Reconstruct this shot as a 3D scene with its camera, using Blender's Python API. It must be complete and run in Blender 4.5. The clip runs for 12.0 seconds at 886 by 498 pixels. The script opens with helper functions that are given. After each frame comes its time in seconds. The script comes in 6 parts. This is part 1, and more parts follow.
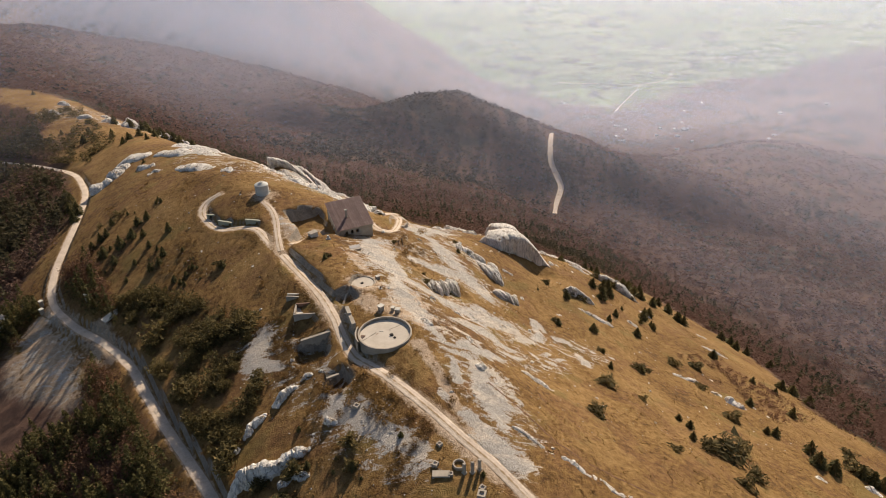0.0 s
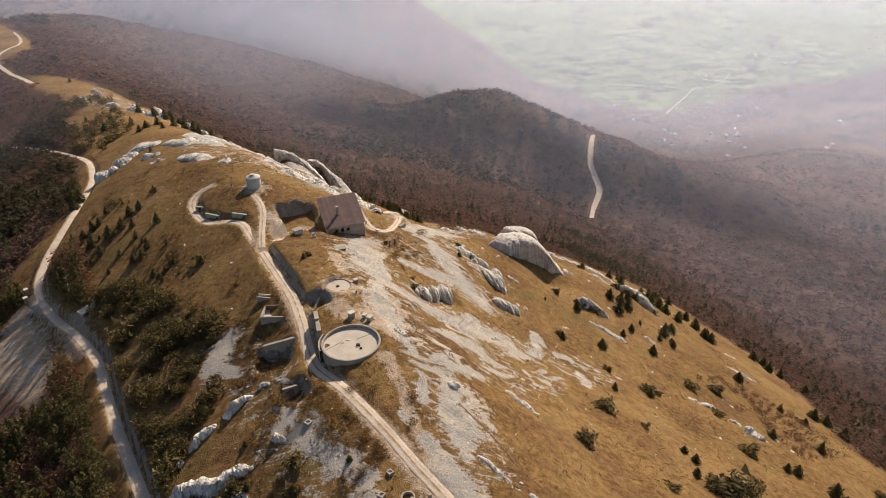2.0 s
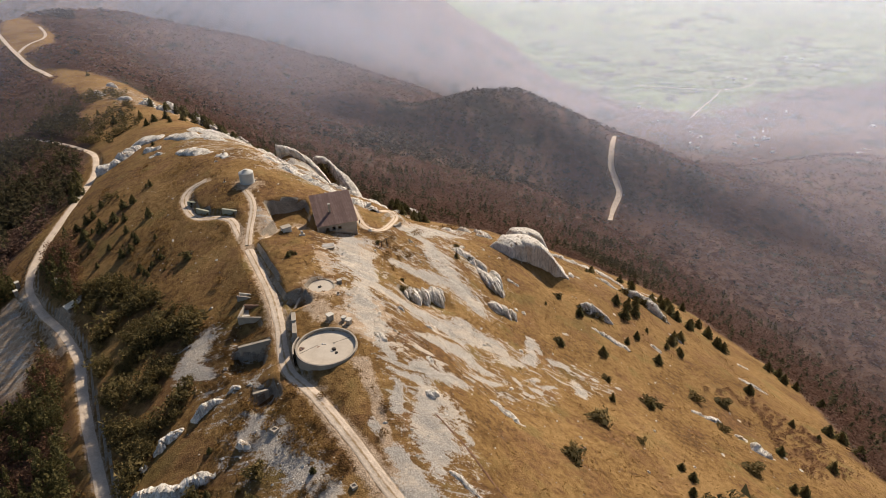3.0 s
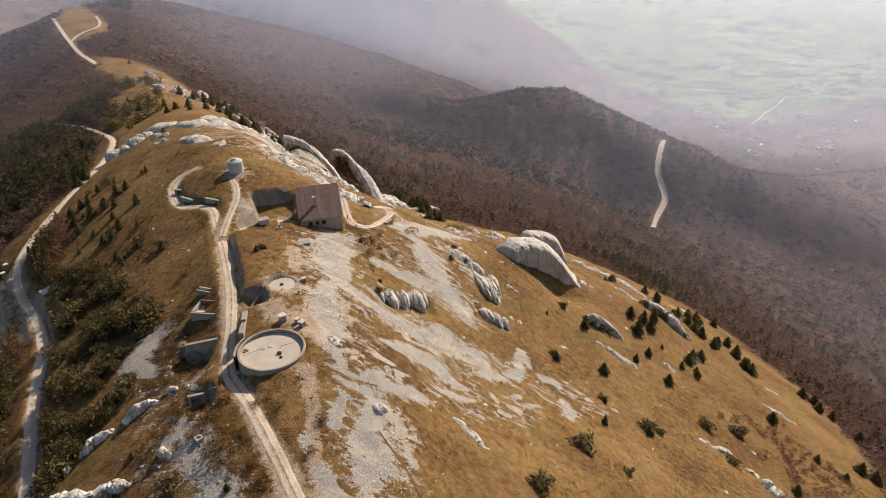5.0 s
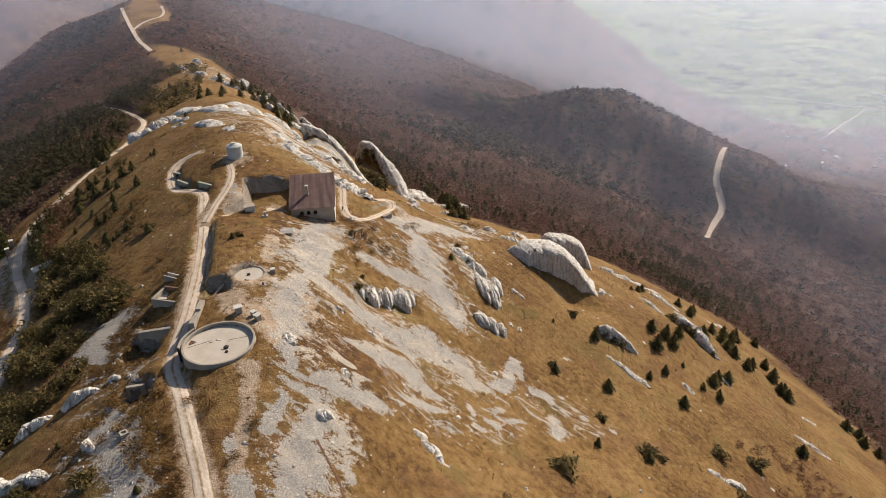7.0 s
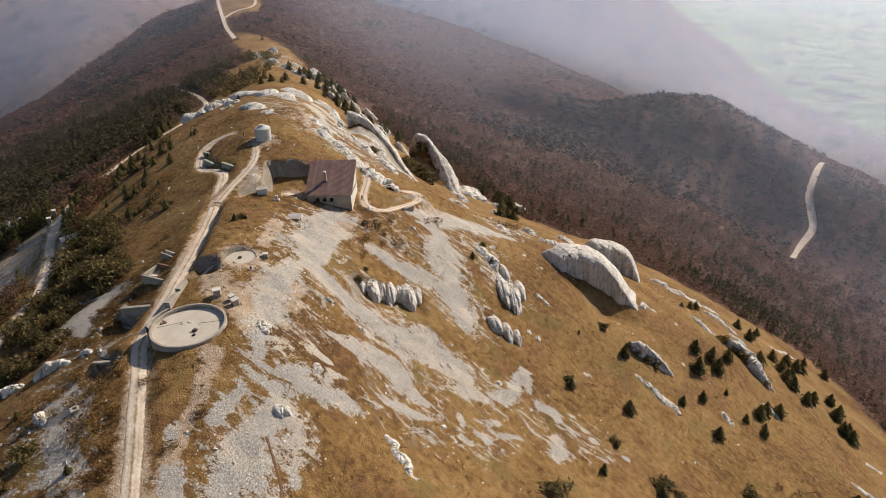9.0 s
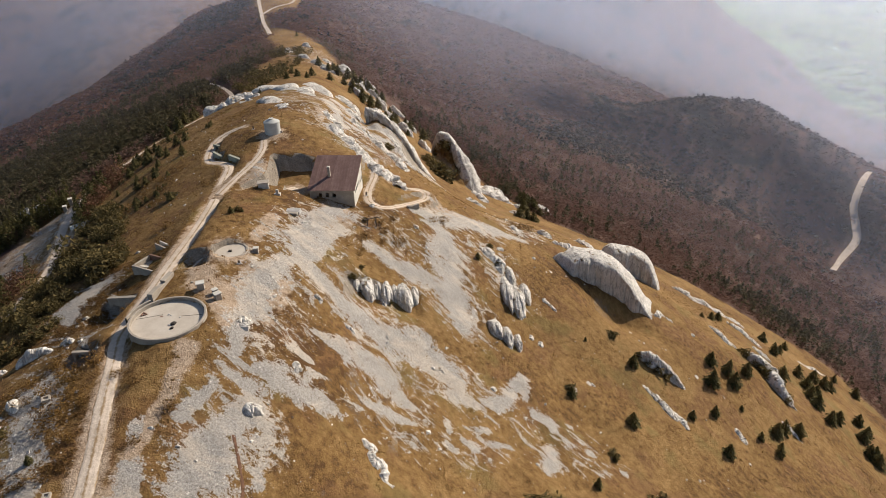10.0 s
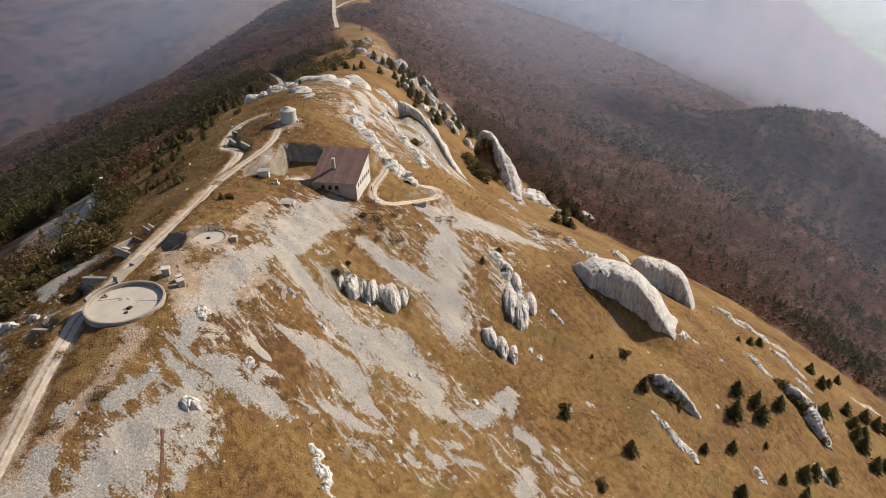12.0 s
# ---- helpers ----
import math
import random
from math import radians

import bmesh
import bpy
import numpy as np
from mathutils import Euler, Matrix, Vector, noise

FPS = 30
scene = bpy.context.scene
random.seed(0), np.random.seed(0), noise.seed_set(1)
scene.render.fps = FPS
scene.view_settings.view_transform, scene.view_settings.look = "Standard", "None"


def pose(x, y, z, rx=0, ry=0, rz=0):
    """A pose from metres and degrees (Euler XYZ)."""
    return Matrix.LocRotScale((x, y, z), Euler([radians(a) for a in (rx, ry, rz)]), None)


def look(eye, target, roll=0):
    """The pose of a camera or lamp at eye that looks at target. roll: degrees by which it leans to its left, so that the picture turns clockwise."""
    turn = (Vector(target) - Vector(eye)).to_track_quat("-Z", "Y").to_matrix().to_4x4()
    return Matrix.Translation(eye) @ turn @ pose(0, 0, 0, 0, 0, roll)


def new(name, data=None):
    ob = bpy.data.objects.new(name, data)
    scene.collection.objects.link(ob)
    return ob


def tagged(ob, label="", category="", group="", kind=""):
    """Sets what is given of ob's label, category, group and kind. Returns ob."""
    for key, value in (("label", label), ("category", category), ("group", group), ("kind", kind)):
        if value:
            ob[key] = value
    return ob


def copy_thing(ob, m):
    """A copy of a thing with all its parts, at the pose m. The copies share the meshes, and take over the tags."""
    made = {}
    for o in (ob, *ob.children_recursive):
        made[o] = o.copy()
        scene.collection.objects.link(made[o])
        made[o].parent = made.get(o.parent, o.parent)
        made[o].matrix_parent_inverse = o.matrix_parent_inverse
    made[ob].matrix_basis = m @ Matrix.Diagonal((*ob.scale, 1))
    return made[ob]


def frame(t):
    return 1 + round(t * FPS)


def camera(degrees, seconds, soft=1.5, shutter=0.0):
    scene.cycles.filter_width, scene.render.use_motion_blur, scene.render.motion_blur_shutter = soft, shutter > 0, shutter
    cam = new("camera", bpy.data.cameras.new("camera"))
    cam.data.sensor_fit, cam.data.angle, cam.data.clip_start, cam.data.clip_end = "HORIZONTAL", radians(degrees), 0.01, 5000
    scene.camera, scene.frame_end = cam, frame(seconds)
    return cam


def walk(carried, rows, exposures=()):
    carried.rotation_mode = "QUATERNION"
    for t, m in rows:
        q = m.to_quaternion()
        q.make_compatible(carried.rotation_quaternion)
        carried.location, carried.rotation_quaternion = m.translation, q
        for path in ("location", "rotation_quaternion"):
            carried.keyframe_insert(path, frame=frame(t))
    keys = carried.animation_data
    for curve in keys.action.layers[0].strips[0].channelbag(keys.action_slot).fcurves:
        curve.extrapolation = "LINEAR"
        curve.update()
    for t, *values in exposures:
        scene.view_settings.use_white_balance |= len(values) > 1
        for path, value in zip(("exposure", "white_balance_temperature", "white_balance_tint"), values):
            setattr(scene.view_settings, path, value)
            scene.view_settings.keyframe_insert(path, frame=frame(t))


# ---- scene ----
# ---- camera and walk ----
cam = camera(67.2, 12.0, soft=0.45)
METRES, EYE, TILT, LEAN, TURN = 110.0, 86.0, -30.3, 1.4, 0.0
ROWS = [
    (0.0, 0.0, 0.0, 0.0, 0.0, 0.0, 0.0),
    (0.5, 0.0294, 0.0304, 0.003, 0.95, -0.03, -0.57),
    (1.0, 0.0592, 0.061, 0.0058, 1.91, -0.05, -1.12),
    (1.5, 0.0898, 0.0916, 0.0089, 2.87, -0.09, -1.68),
    (2.0, 0.1215, 0.122, 0.0123, 3.83, -0.14, -2.23),
    (2.5, 0.1538, 0.1529, 0.0159, 4.81, -0.21, -2.79),
    (3.0, 0.1867, 0.1843, 0.0196, 5.81, -0.29, -3.36),
    (5.0, 0.315, 0.3082, 0.0338, 10.2, -0.69, -5.83),
    (5.5, 0.3461, 0.3387, 0.0369, 11.37, -0.83, -6.48),
    (6.0, 0.3757, 0.3688, 0.04, 12.56, -0.98, -7.13),
    (6.5, 0.4037, 0.3987, 0.0429, 13.83, -1.15, -7.83),
    (7.0, 0.431, 0.4282, 0.0456, 15.28, -1.35, -8.63),
    (9.0, 0.5351, 0.5458, 0.0621, 22.49, -2.68, -12.36),
    (9.5, 0.5602, 0.5754, 0.069, 24.2, -3.07, -13.21),
    (10.0, 0.585, 0.6051, 0.0772, 25.83, -3.47, -14.0),
    (10.5, 0.6083, 0.6349, 0.086, 27.28, -3.85, -14.72),
    (11.0, 0.6295, 0.665, 0.0941, 28.61, -4.18, -15.42),
    (11.5, 0.6515, 0.6946, 0.1036, 30.24, -4.66, -16.19),
    (12.0, 0.6748, 0.7246, 0.1127, 32.38, -5.23, -17.18),
]
walk(cam, [(t, pose(0, 0, EYE, TILT, LEAN, TURN) @ pose(METRES * x, METRES * y, METRES * z, 90 + pitch, roll, yaw)) for t, x, y, z, yaw, pitch, roll in ROWS],
     exposures=[(0.0, 0.16, 6900, 12), (6.0, 0.12, 6600, 11), (12.0, 0.09, 6280, 10)])

# ---- world, sun ----
SUN_AZIMUTH, SUN_HEIGHT = 16.0, 32.0
world = bpy.data.worlds.new("sky")
scene.world = world
world.use_nodes = True
sky = world.node_tree.nodes.new("ShaderNodeTexSky")
sky.sky_type, sky.sun_disc = "NISHITA", False
sky.sun_elevation, sky.sun_rotation = radians(SUN_HEIGHT), radians(SUN_AZIMUTH)
sky.altitude, sky.air_density, sky.dust_density = 1000, 1.0, 3.0
back = world.node_tree.nodes["Background"]
back.inputs["Strength"].default_value = 0.086
world.node_tree.links.new(sky.outputs[0], back.inputs["Color"])
sun_way = Vector((math.sin(radians(SUN_AZIMUTH)) * math.cos(radians(SUN_HEIGHT)),
                  math.cos(radians(SUN_AZIMUTH)) * math.cos(radians(SUN_HEIGHT)), math.sin(radians(SUN_HEIGHT))))
sun = new("sun", bpy.data.lights.new("sun", "SUN"))
sun.data.energy, sun.data.angle, sun.data.color = 5.0, radians(0.5), (1.0, 0.895, 0.755)
sun.matrix_world = look(sun_way * 300, (0, 0, 0))


# ---- materials ----
def material(name, rough=0.9, spec=0.2):
    m = bpy.data.materials.new(name)
    m.use_nodes = True
    b = m.node_tree.nodes["Principled BSDF"]
    b.inputs["Roughness"].default_value = rough
    b.inputs["Specular IOR Level"].default_value = spec
    return m, m.node_tree, b


def node(tree, kind, **values):
    n = tree.nodes.new("ShaderNode" + kind)
    for key, value in values.items():
        n.inputs[key].default_value = value
    return n


def noise_node(tree, scale, detail=5.0, rough=0.6, coords=None, warp=0.0):
    n = node(tree, "TexNoise", Scale=scale, Detail=detail, Roughness=rough, Distortion=warp)
    tree.links.new(coords or place(tree), n.inputs["Vector"])
    return n.outputs["Fac"]


def place(tree):
    for n in tree.nodes:
        if n.bl_idname == "ShaderNodeNewGeometry":
            return n.outputs["Position"]
    return tree.nodes.new("ShaderNodeNewGeometry").outputs["Position"]


def local(tree):
    for n in tree.nodes:
        if n.bl_idname == "ShaderNodeTexCoord":
            return n.outputs["Object"]
    return tree.nodes.new("ShaderNodeTexCoord").outputs["Object"]


def ramp(tree, fac, *stops):
    n = tree.nodes.new("ShaderNodeValToRGB")
    els = n.color_ramp.elements
    while len(els) < len(stops):
        els.new(0.5)
    for e, (at, colour) in zip(els, stops):
        e.position, e.color = at, (*colour, 1) if len(colour) == 3 else colour
    tree.links.new(fac, n.inputs[0])
    return n.outputs["Color"]


def mix(tree, fac, a, b):
    n = tree.nodes.new("ShaderNodeMix")
    n.data_type = "RGBA"
    for socket, value in ((n.inputs[0], fac), (n.inputs[6], a), (n.inputs[7], b)):
        if isinstance(value, (int, float)):
            socket.default_value = value
        elif isinstance(value, tuple):
            socket.default_value = (*value, 1)
        else:
            tree.links.new(value, socket)
    return n.outputs[2]


def maths(tree, op, a, b=0.0, c=0.0, clamp=False):
    n = tree.nodes.new("ShaderNodeMath")
    n.operation, n.use_clamp = op, clamp
    for socket, value in zip(n.inputs, (a, b, c)):
        if isinstance(value, (int, float)):
            socket.default_value = value
        else:
            tree.links.new(value, socket)
    return n.outputs[0]


def step(tree, value, low, high):
    n = tree.nodes.new("ShaderNodeMapRange")
    n.interpolation_type = "SMOOTHSTEP"
    n.inputs["From Min"].default_value, n.inputs["From Max"].default_value = low, high
    tree.links.new(value, n.inputs["Value"])
    return n.outputs["Result"]


def bump(tree, b, height, strength=0.5, distance=0.1):
    n = node(tree, "Bump", Strength=strength, Distance=distance)
    tree.links.new(height, n.inputs["Height"])
    tree.links.new(n.outputs[0], b.inputs["Normal"])


def plain_stone(name, dark, light, scale=0.6, rough=0.9, bump_distance=0.05, by_object=False):
    """Weathered mineral surface: two scales of mottling, streaks and fine relief."""
    m, t, b = material(name, rough)
    big, small = noise_node(t, scale, 4), noise_node(t, scale * 9, 8, 0.7)
    tone = maths(t, "ADD", maths(t, "MULTIPLY", big, 0.65), maths(t, "MULTIPLY", small, 0.35))
    colour = ramp(t, tone, (0.33, dark), (0.66, light))
    if by_object:
        info = t.nodes.new("ShaderNodeObjectInfo")
        colour = mix(t, maths(t, "MULTIPLY", info.outputs["Random"], 0.25), colour, dark)
    t.links.new(colour, b.inputs["Base Color"])
    bump(t, b, small, 0.6, bump_distance)
    return m


CONCRETE = plain_stone("weathered_concrete", (0.29, 0.245, 0.195), (0.46, 0.40, 0.325), 0.5)

# ---- lie of the land ----
# u runs along the crest, v across it to the sunny side; heights in metres over the gun platform's rim
ORIGIN = Vector((-12.8, 113.0))
ALONG = Vector((-0.56, 0.83)).normalized()
ACROSS = Vector((ALONG.y, -ALONG.x))
OFFSETS = np.array([-260, -120, -65, -35, -15, 0, 15, 35, 60, 95, 140, 200, 300.0])
STATIONS, HEIGHTS = [], []


def section(u, *heights):
    STATIONS.append(float(u))
    HEIGHTS.append(heights)


section(-150, -118.5, -52.9, -28.8, -18.3, -14.7, -15, -18, -24.6, -36.2, -55.6, -83.3, -122.3, -188.9)
section(-60, -119.2, -52.8, -27.1, -13.6, -7.3, -7.4, -12.5, -23.2, -37, -56.5, -82.3, -121.2, -188.8)
section(-25, -119.3, -52.8, -26.4, -12.2, -4.6, -3.7, -9.7, -23, -37.4, -57, -81.9, -120.8, -188.8)
section(0, -119.3, -52.9, -26.6, -12.3, -4.4, -0.9, -6.2, -23.5, -37.6, -57.2, -81.6, -120.5, -188.8)
section(30, -119, -53.2, -27.7, -13.5, -5.9, -0, -4.7, -17, -34.4, -53.5, -80.5, -120.4, -188.9)
section(60, -118.7, -53.4, -29.7, -15, -6.6, -2.7, -5.7, -12.1, -27.5, -47.1, -76.7, -120.2, -188.8)
section(90, -118.3, -53.9, -28.4, -13.9, -5.9, -1.3, -3.7, -15.1, -32.7, -50.9, -78.8, -121, -188.4)
section(130, -118, -55.1, -29.6, -15.5, -8.6, -5.7, -9.1, -27.5, -48, -63.5, -86.6, -123.9, -187.4)
section(180, -117.8, -57.5, -34.8, -23.9, -17, -15.8, -22.8, -41.4, -60.8, -79.6, -97.8, -129.6, -186.5)
section(250, -118.6, -61.9, -41.9, -34.8, -29.7, -31.6, -40.1, -55.8, -73, -94.2, -113.2, -138.3, -186.5)
section(380, -122.2, -71.1, -51.7, -46, -48.5, -56.7, -65.8, -78.5, -93.4, -112.5, -131.6, -151.1, -189.9)
section(560, -133.8, -82.5, -62.8, -65.8, -75.9, -85.7, -95.4, -107.4, -121.2, -137.6, -152.8, -167.3, -197.1)

STATIONS, HEIGHTS = np.array(STATIONS), np.array(HEIGHTS)


def to_xy(u, v):
    return ORIGIN.x + u * ALONG.x + v * ACROSS.x, ORIGIN.y + u * ALONG.y + v * ACROSS.y


def to_uv(x, y):
    return (x - ORIGIN.x) * ALONG.x + (y - ORIGIN.y) * ALONG.y, (x - ORIGIN.x) * ACROSS.x + (y - ORIGIN.y) * ACROSS.y


def weights(x, knots):
    """Cubic Hermite weights of the knots at every x."""
    n = len(knots)
    x = np.clip(x, knots[0], knots[-1])
    i = np.clip(np.searchsorted(knots, x, side="right") - 1, 0, n - 2)
    gap = knots[i + 1] - knots[i]
    t = (x - knots[i]) / gap
    slope = np.zeros((n, n))
    for j in range(n):
        a, b = max(j - 1, 0), min(j + 1, n - 1)
        slope[j, b] += 1 / (knots[b] - knots[a])
        slope[j, a] -= 1 / (knots[b] - knots[a])
    one = np.eye(n)
    return ((2 * t**3 - 3 * t**2 + 1)[:, None] * one[i] + (-2 * t**3 + 3 * t**2)[:, None] * one[i + 1]
            + (gap * (t**3 - 2 * t**2 + t))[:, None] * slope[i] + (gap * (t**3 - t**2))[:, None] * slope[i + 1])


def smooth(x, low, high):
    t = np.clip((x - low) / (high - low), 0, 1)
    return t * t * (3 - 2 * t)


def lattice(ix, iy, seed):
    n = (ix * 374761393 + iy * 668265263 + seed * 1442695041) & 0xFFFFFFFF
    n = ((n ^ (n >> 13)) * 1274126177) & 0xFFFFFFFF
    return ((n ^ (n >> 16)) & 0xFFFF) / 65535.0


def value_noise(x, y, seed=0):
    ix, iy = np.floor(x).astype(np.int64), np.floor(y).astype(np.int64)
    fx, fy = x - ix, y - iy
    fx, fy = fx * fx * (3 - 2 * fx), fy * fy * (3 - 2 * fy)
    a, b = lattice(ix, iy, seed), lattice(ix + 1, iy, seed)
    c, d = lattice(ix, iy + 1, seed), lattice(ix + 1, iy + 1, seed)
    return (a * (1 - fx) + b * fx) * (1 - fy) + (c * (1 - fx) + d * fx) * fy


def fractal(x, y, size, octaves=4, seed=0):
    """Noise between -1 and 1 with its largest swells this many metres wide."""
    total, amount, norm = 0, 1.0, 0
    for k in range(octaves):
        total = total + amount * (2 * value_noise(x / size + 17.3 * k, y / size - 9.1 * k, seed + k) - 1)
        norm += amount
        amount *= 0.5
        size = size / 2.03
    return total / norm


# far hills: x, y, height above the slope, half width across and along, turn
HILLS = [(9, 781, 92, 147, 170, -14), (155, 788, 49, 118, 179, 6), (-156, 746, 29, 95, 60, -18), (286, 724, 38, 137, 102, -9), (-418, 2120, 230, 520, 960, 8), (-900, 2350, 250, 480, 1100, 25),
         (-1500, 2900, 260, 900, 2200, 40), (800, 1150, 30, 400, 700, -40), (980, 1560, 40, 330, 200, 20), (1300, 1800, 50, 400, 220, 30), (640, 1480, 26, 220, 150, 0), (-1900, 1700, 230, 700, 1500, 30), (-1450, 1250, 120, 420, 700, 35), (-2300, 900, 220, 800, 1400, 20)]
# the cross ridge in which the crest ends: u, v and height of its top
END_RIDGE = np.array([(420, -1400, -500), (500, -1000, -440), (580, -700, -310), (649, -489, -214), (702, -392, -193), (730, -325, -166), (752, -255, -127), (775, -197, -92), (840, -110, -68),
                      (940, 0, -88), (977, 80, -115), (960, 189, -153), (938, 277, -186), (910, 355, -214), (884, 414, -239), (850, 520, -294), (820, 640, -354), (800, 900, -470), (800, 1300, -500)], float)


def land_base(u, v):
    """Height of the bare land, without roads, cuts and small relief."""
    shape = np.shape(u)
    u, v = np.ravel(u).astype(float), np.ravel(v).astype(float)
    x, y = to_xy(u, v)
    top_u, top_z = np.interp(v, END_RIDGE[:, 1], END_RIDGE[:, 0]), np.interp(v, END_RIDGE[:, 1], END_RIDGE[:, 2])
    raw_v, v = v, v + 0.17 * np.maximum(u - 560, 0)
    z = np.empty(len(u))
    for part in np.array_split(np.arange(len(u)), max(1, len(u) // 40000)):
        wu, wv = weights(u[part], STATIONS), weights(v[part], OFFSETS)
        z[part] = np.sum((wu @ HEIGHTS) * wv, axis=1)
    right, left = np.maximum(v - 300, 0), np.maximum(-260 - v, 0)
    z += np.interp(right, [0, 70, 200, 500, 1000, 1400, 9000], [0, -48, -75, -140, -255, -318, -320])
    z += np.interp(left, [0, 100, 400, 800, 1600, 9000], [0, -50, -150, -230, -230, -200])
    # the land runs up to the cross ridge and falls away behind it
    behind = u - top_u
    near = np.interp(raw_v, [-1400, -700, -300, 300, 500], [350, 450, 560, 560, 520])
    k = smooth(u, near, top_u)
    z += k * (top_z - z) - 0.44 * np.clip(np.sqrt(behind**2 + 900) - 30, 0, 800) * (behind > 0)
    z += 70 * fractal(x, y, 430, 4, 21) * smooth(-raw_v, 260, 700) * smooth(behind, 150, 600)
    z += 6 * fractal(x, y, 120, 3, 24) * smooth(np.hypot(u - 60, v - 40), 500, 800)
    floor = -500 + 6 * fractal(x, y, 700, 3, 5)
    z = 0.5 * (z + floor + np.sqrt((z - floor) ** 2 + 900))
    for hx, hy, high, rx, ry, turn in HILLS:
        c, s = math.cos(radians(turn)), math.sin(radians(turn))
        dx, dy = (x - hx) * c + (y - hy) * s, -(x - hx) * s + (y - hy) * c
        z += high * np.maximum(0, 1 - (dx / rx) ** 2 - (dy / ry) ** 2) ** 2
    return z.reshape(shape)


# roads and cuts: half width, then u, v and how deep the bed lies under the slope
ROADS = {}
ROADS["main"] = (1.25, [(-300, 40, 0), (-200, 18, 0), (-140, 8, 0), (-90, 2, 0), (-45, -1.4, 0), (-38, -2, 0), (-30.6, -3.4, 0), (-23, -4.5, 0), (-14.4, -6, 0), (-7, -7.4, 0.3), (0, -9, 0.9), (6.5, -8.4, 0.8), (13.5, -7, 0.4), (23.5, -5.7, 0.6), (35, -5.2, 1.3), (45.5, -5, 1.0), (51.5, -5, 0.6), (59, -5.2, 0.2), (67.5, -5.5, 0), (73, -8.6, 0.5), (77.3, -12.5, 0.8), (84.5, -14.2, 0.6), (92.5, -13.8, 0.4), (96, -10.8, 0.2), (96, -6.5, 0)])
ROADS["tank"] = (0.95, [(51.4, -4.6, 0.5), (55, -3.6, 0.3), (60.3, -1.9, 0), (68, 0.7, 0), (74.3, 1.8, 0), (79.5, 1.3, 0)])
ROADS["lower"] = (1.25, [(-280, -30, 0), (-160, -34, 0), (-60, -40, 0), (-5.3, -43.4, 0.6), (8.2, -44.5, 0.8), (22, -45.8, 0.8), (37.6, -46.7, 0.8), (51.2, -47.4, 0.9), (66.8, -51, 0.1), (79.9, -55.6, 0.1), (92, -58.6, 0.1), (100, -59.8, 0.1), (108.2, -59.4, 0.1), (120, -56.4, 0.1), (132, -51.9, 0.6), (148, -45.8, 0.6), (169.5, -40, 0.5), (186, -38, 0.5), (220.6, -38.7, 0.3), (253, -46.8, 0.3), (302, -66.2, 0.3), (340, -84, 0)])
ROADS["house"] = (1.05, [(84, 28.8, 0), (71, 28.8, 0.2), (62, 27.5, 0.2), (56.8, 27.8, 0.1), (55, 31, 0.1), (61.5, 37, 0.1), (70.2, 42, 0), (73, 41, 0), (71, 37.4, 0)])
ROADS["cut"] = (1.2, [(53.2, -0.6, 1.3), (54.4, 1.2, 1.9), (56.5, 4.0, 3.0), (60.5, 8.0, 3.8), (63, 10.5, 3.6)])
ROADS["crest"] = (1.9, [(486, -62, 0), (506, -66, 0), (545, -74, 0), (590, -84, 0), (632, -92, 0), (680, -101, 0), (740, -112, 0), (800, -122, 0)])
ROADS["branch"] = (1.5, [(632, -92, 0), (655, -86, 0), (690, -72, 0), (730, -70, 0), (780, -76, 0)])
ROADS["hill"] = (3.2, [(358, 390, 0), (376, 409, 0), (395, 432.5, 0), (410, 440, 0), (431.5, 449, 0), (455, 469, 0), (471, 484, 0), (480, 493, 0)])


def thread(nodes, gap):
    """Evenly spaced points on a smooth curve through the nodes."""
    nodes = np.array(nodes, float)
    s = np.concatenate([[0], np.cumsum(np.hypot(*np.diff(nodes[:, :2], axis=0).T))])
    at = np.linspace(0, s[-1], max(3, int(s[-1] / gap)))
    return weights(at, s) @ nodes


COURSES = {}
for key, (half, nodes) in ROADS.items():
    line = thread(nodes, 2.5 if key != "hill" else 8.0)
    z = land_base(line[:, 0], line[:, 1]) - line[:, 2]
    for _ in range(3):
        z[1:-1] = 0.25 * z[:-2] + 0.5 * z[1:-1] + 0.25 * z[2:]
    COURSES[key] = (half, np.column_stack([line[:, :2], z]))


def near_course(u, v, course):
    """Distance to a road's line, and the road's height there."""
    best, high = np.full(len(u), 1e9), np.zeros(len(u))
    for a, b in zip(course[:-1], course[1:]):
        d = b[:2] - a[:2]
        t = np.clip(((u - a[0]) * d[0] + (v - a[1]) * d[1]) / (d @ d), 0, 1)
        far = np.hypot(u - a[0] - t * d[0], v - a[1] - t * d[1])
        closer = far < best
        best[closer], high[closer] = far[closer], (a[2] + t * (b[2] - a[2]))[closer]
    return best, high


def boxed(u, v, u0, u1, v0, v1, edge):
    """1 inside the rectangle, falling to 0 over the edge outside."""
    d = np.hypot(np.maximum(np.maximum(u0 - u, u - u1), 0), np.maximum(np.maximum(v0 - v, v - v1), 0))
    return 1 - smooth(d, 0, edge)


FIN_B = [(143, 25, -13.5), (141, 29, -14.8), (139, 33, -17.4), (136.5, 37, -21.6), (135, 41, -28), (135, 46, -36.5), (135.6, 51, -44), (136, 54.5, -50)]
FIN_C = [(201, 51, -52), (199.5, 54, -45), (197, 57, -44), (192, 60, -46.5), (186, 63, -51), (180, 65.5, -57.5), (174, 67.5, -64), (171, 69, -68)]


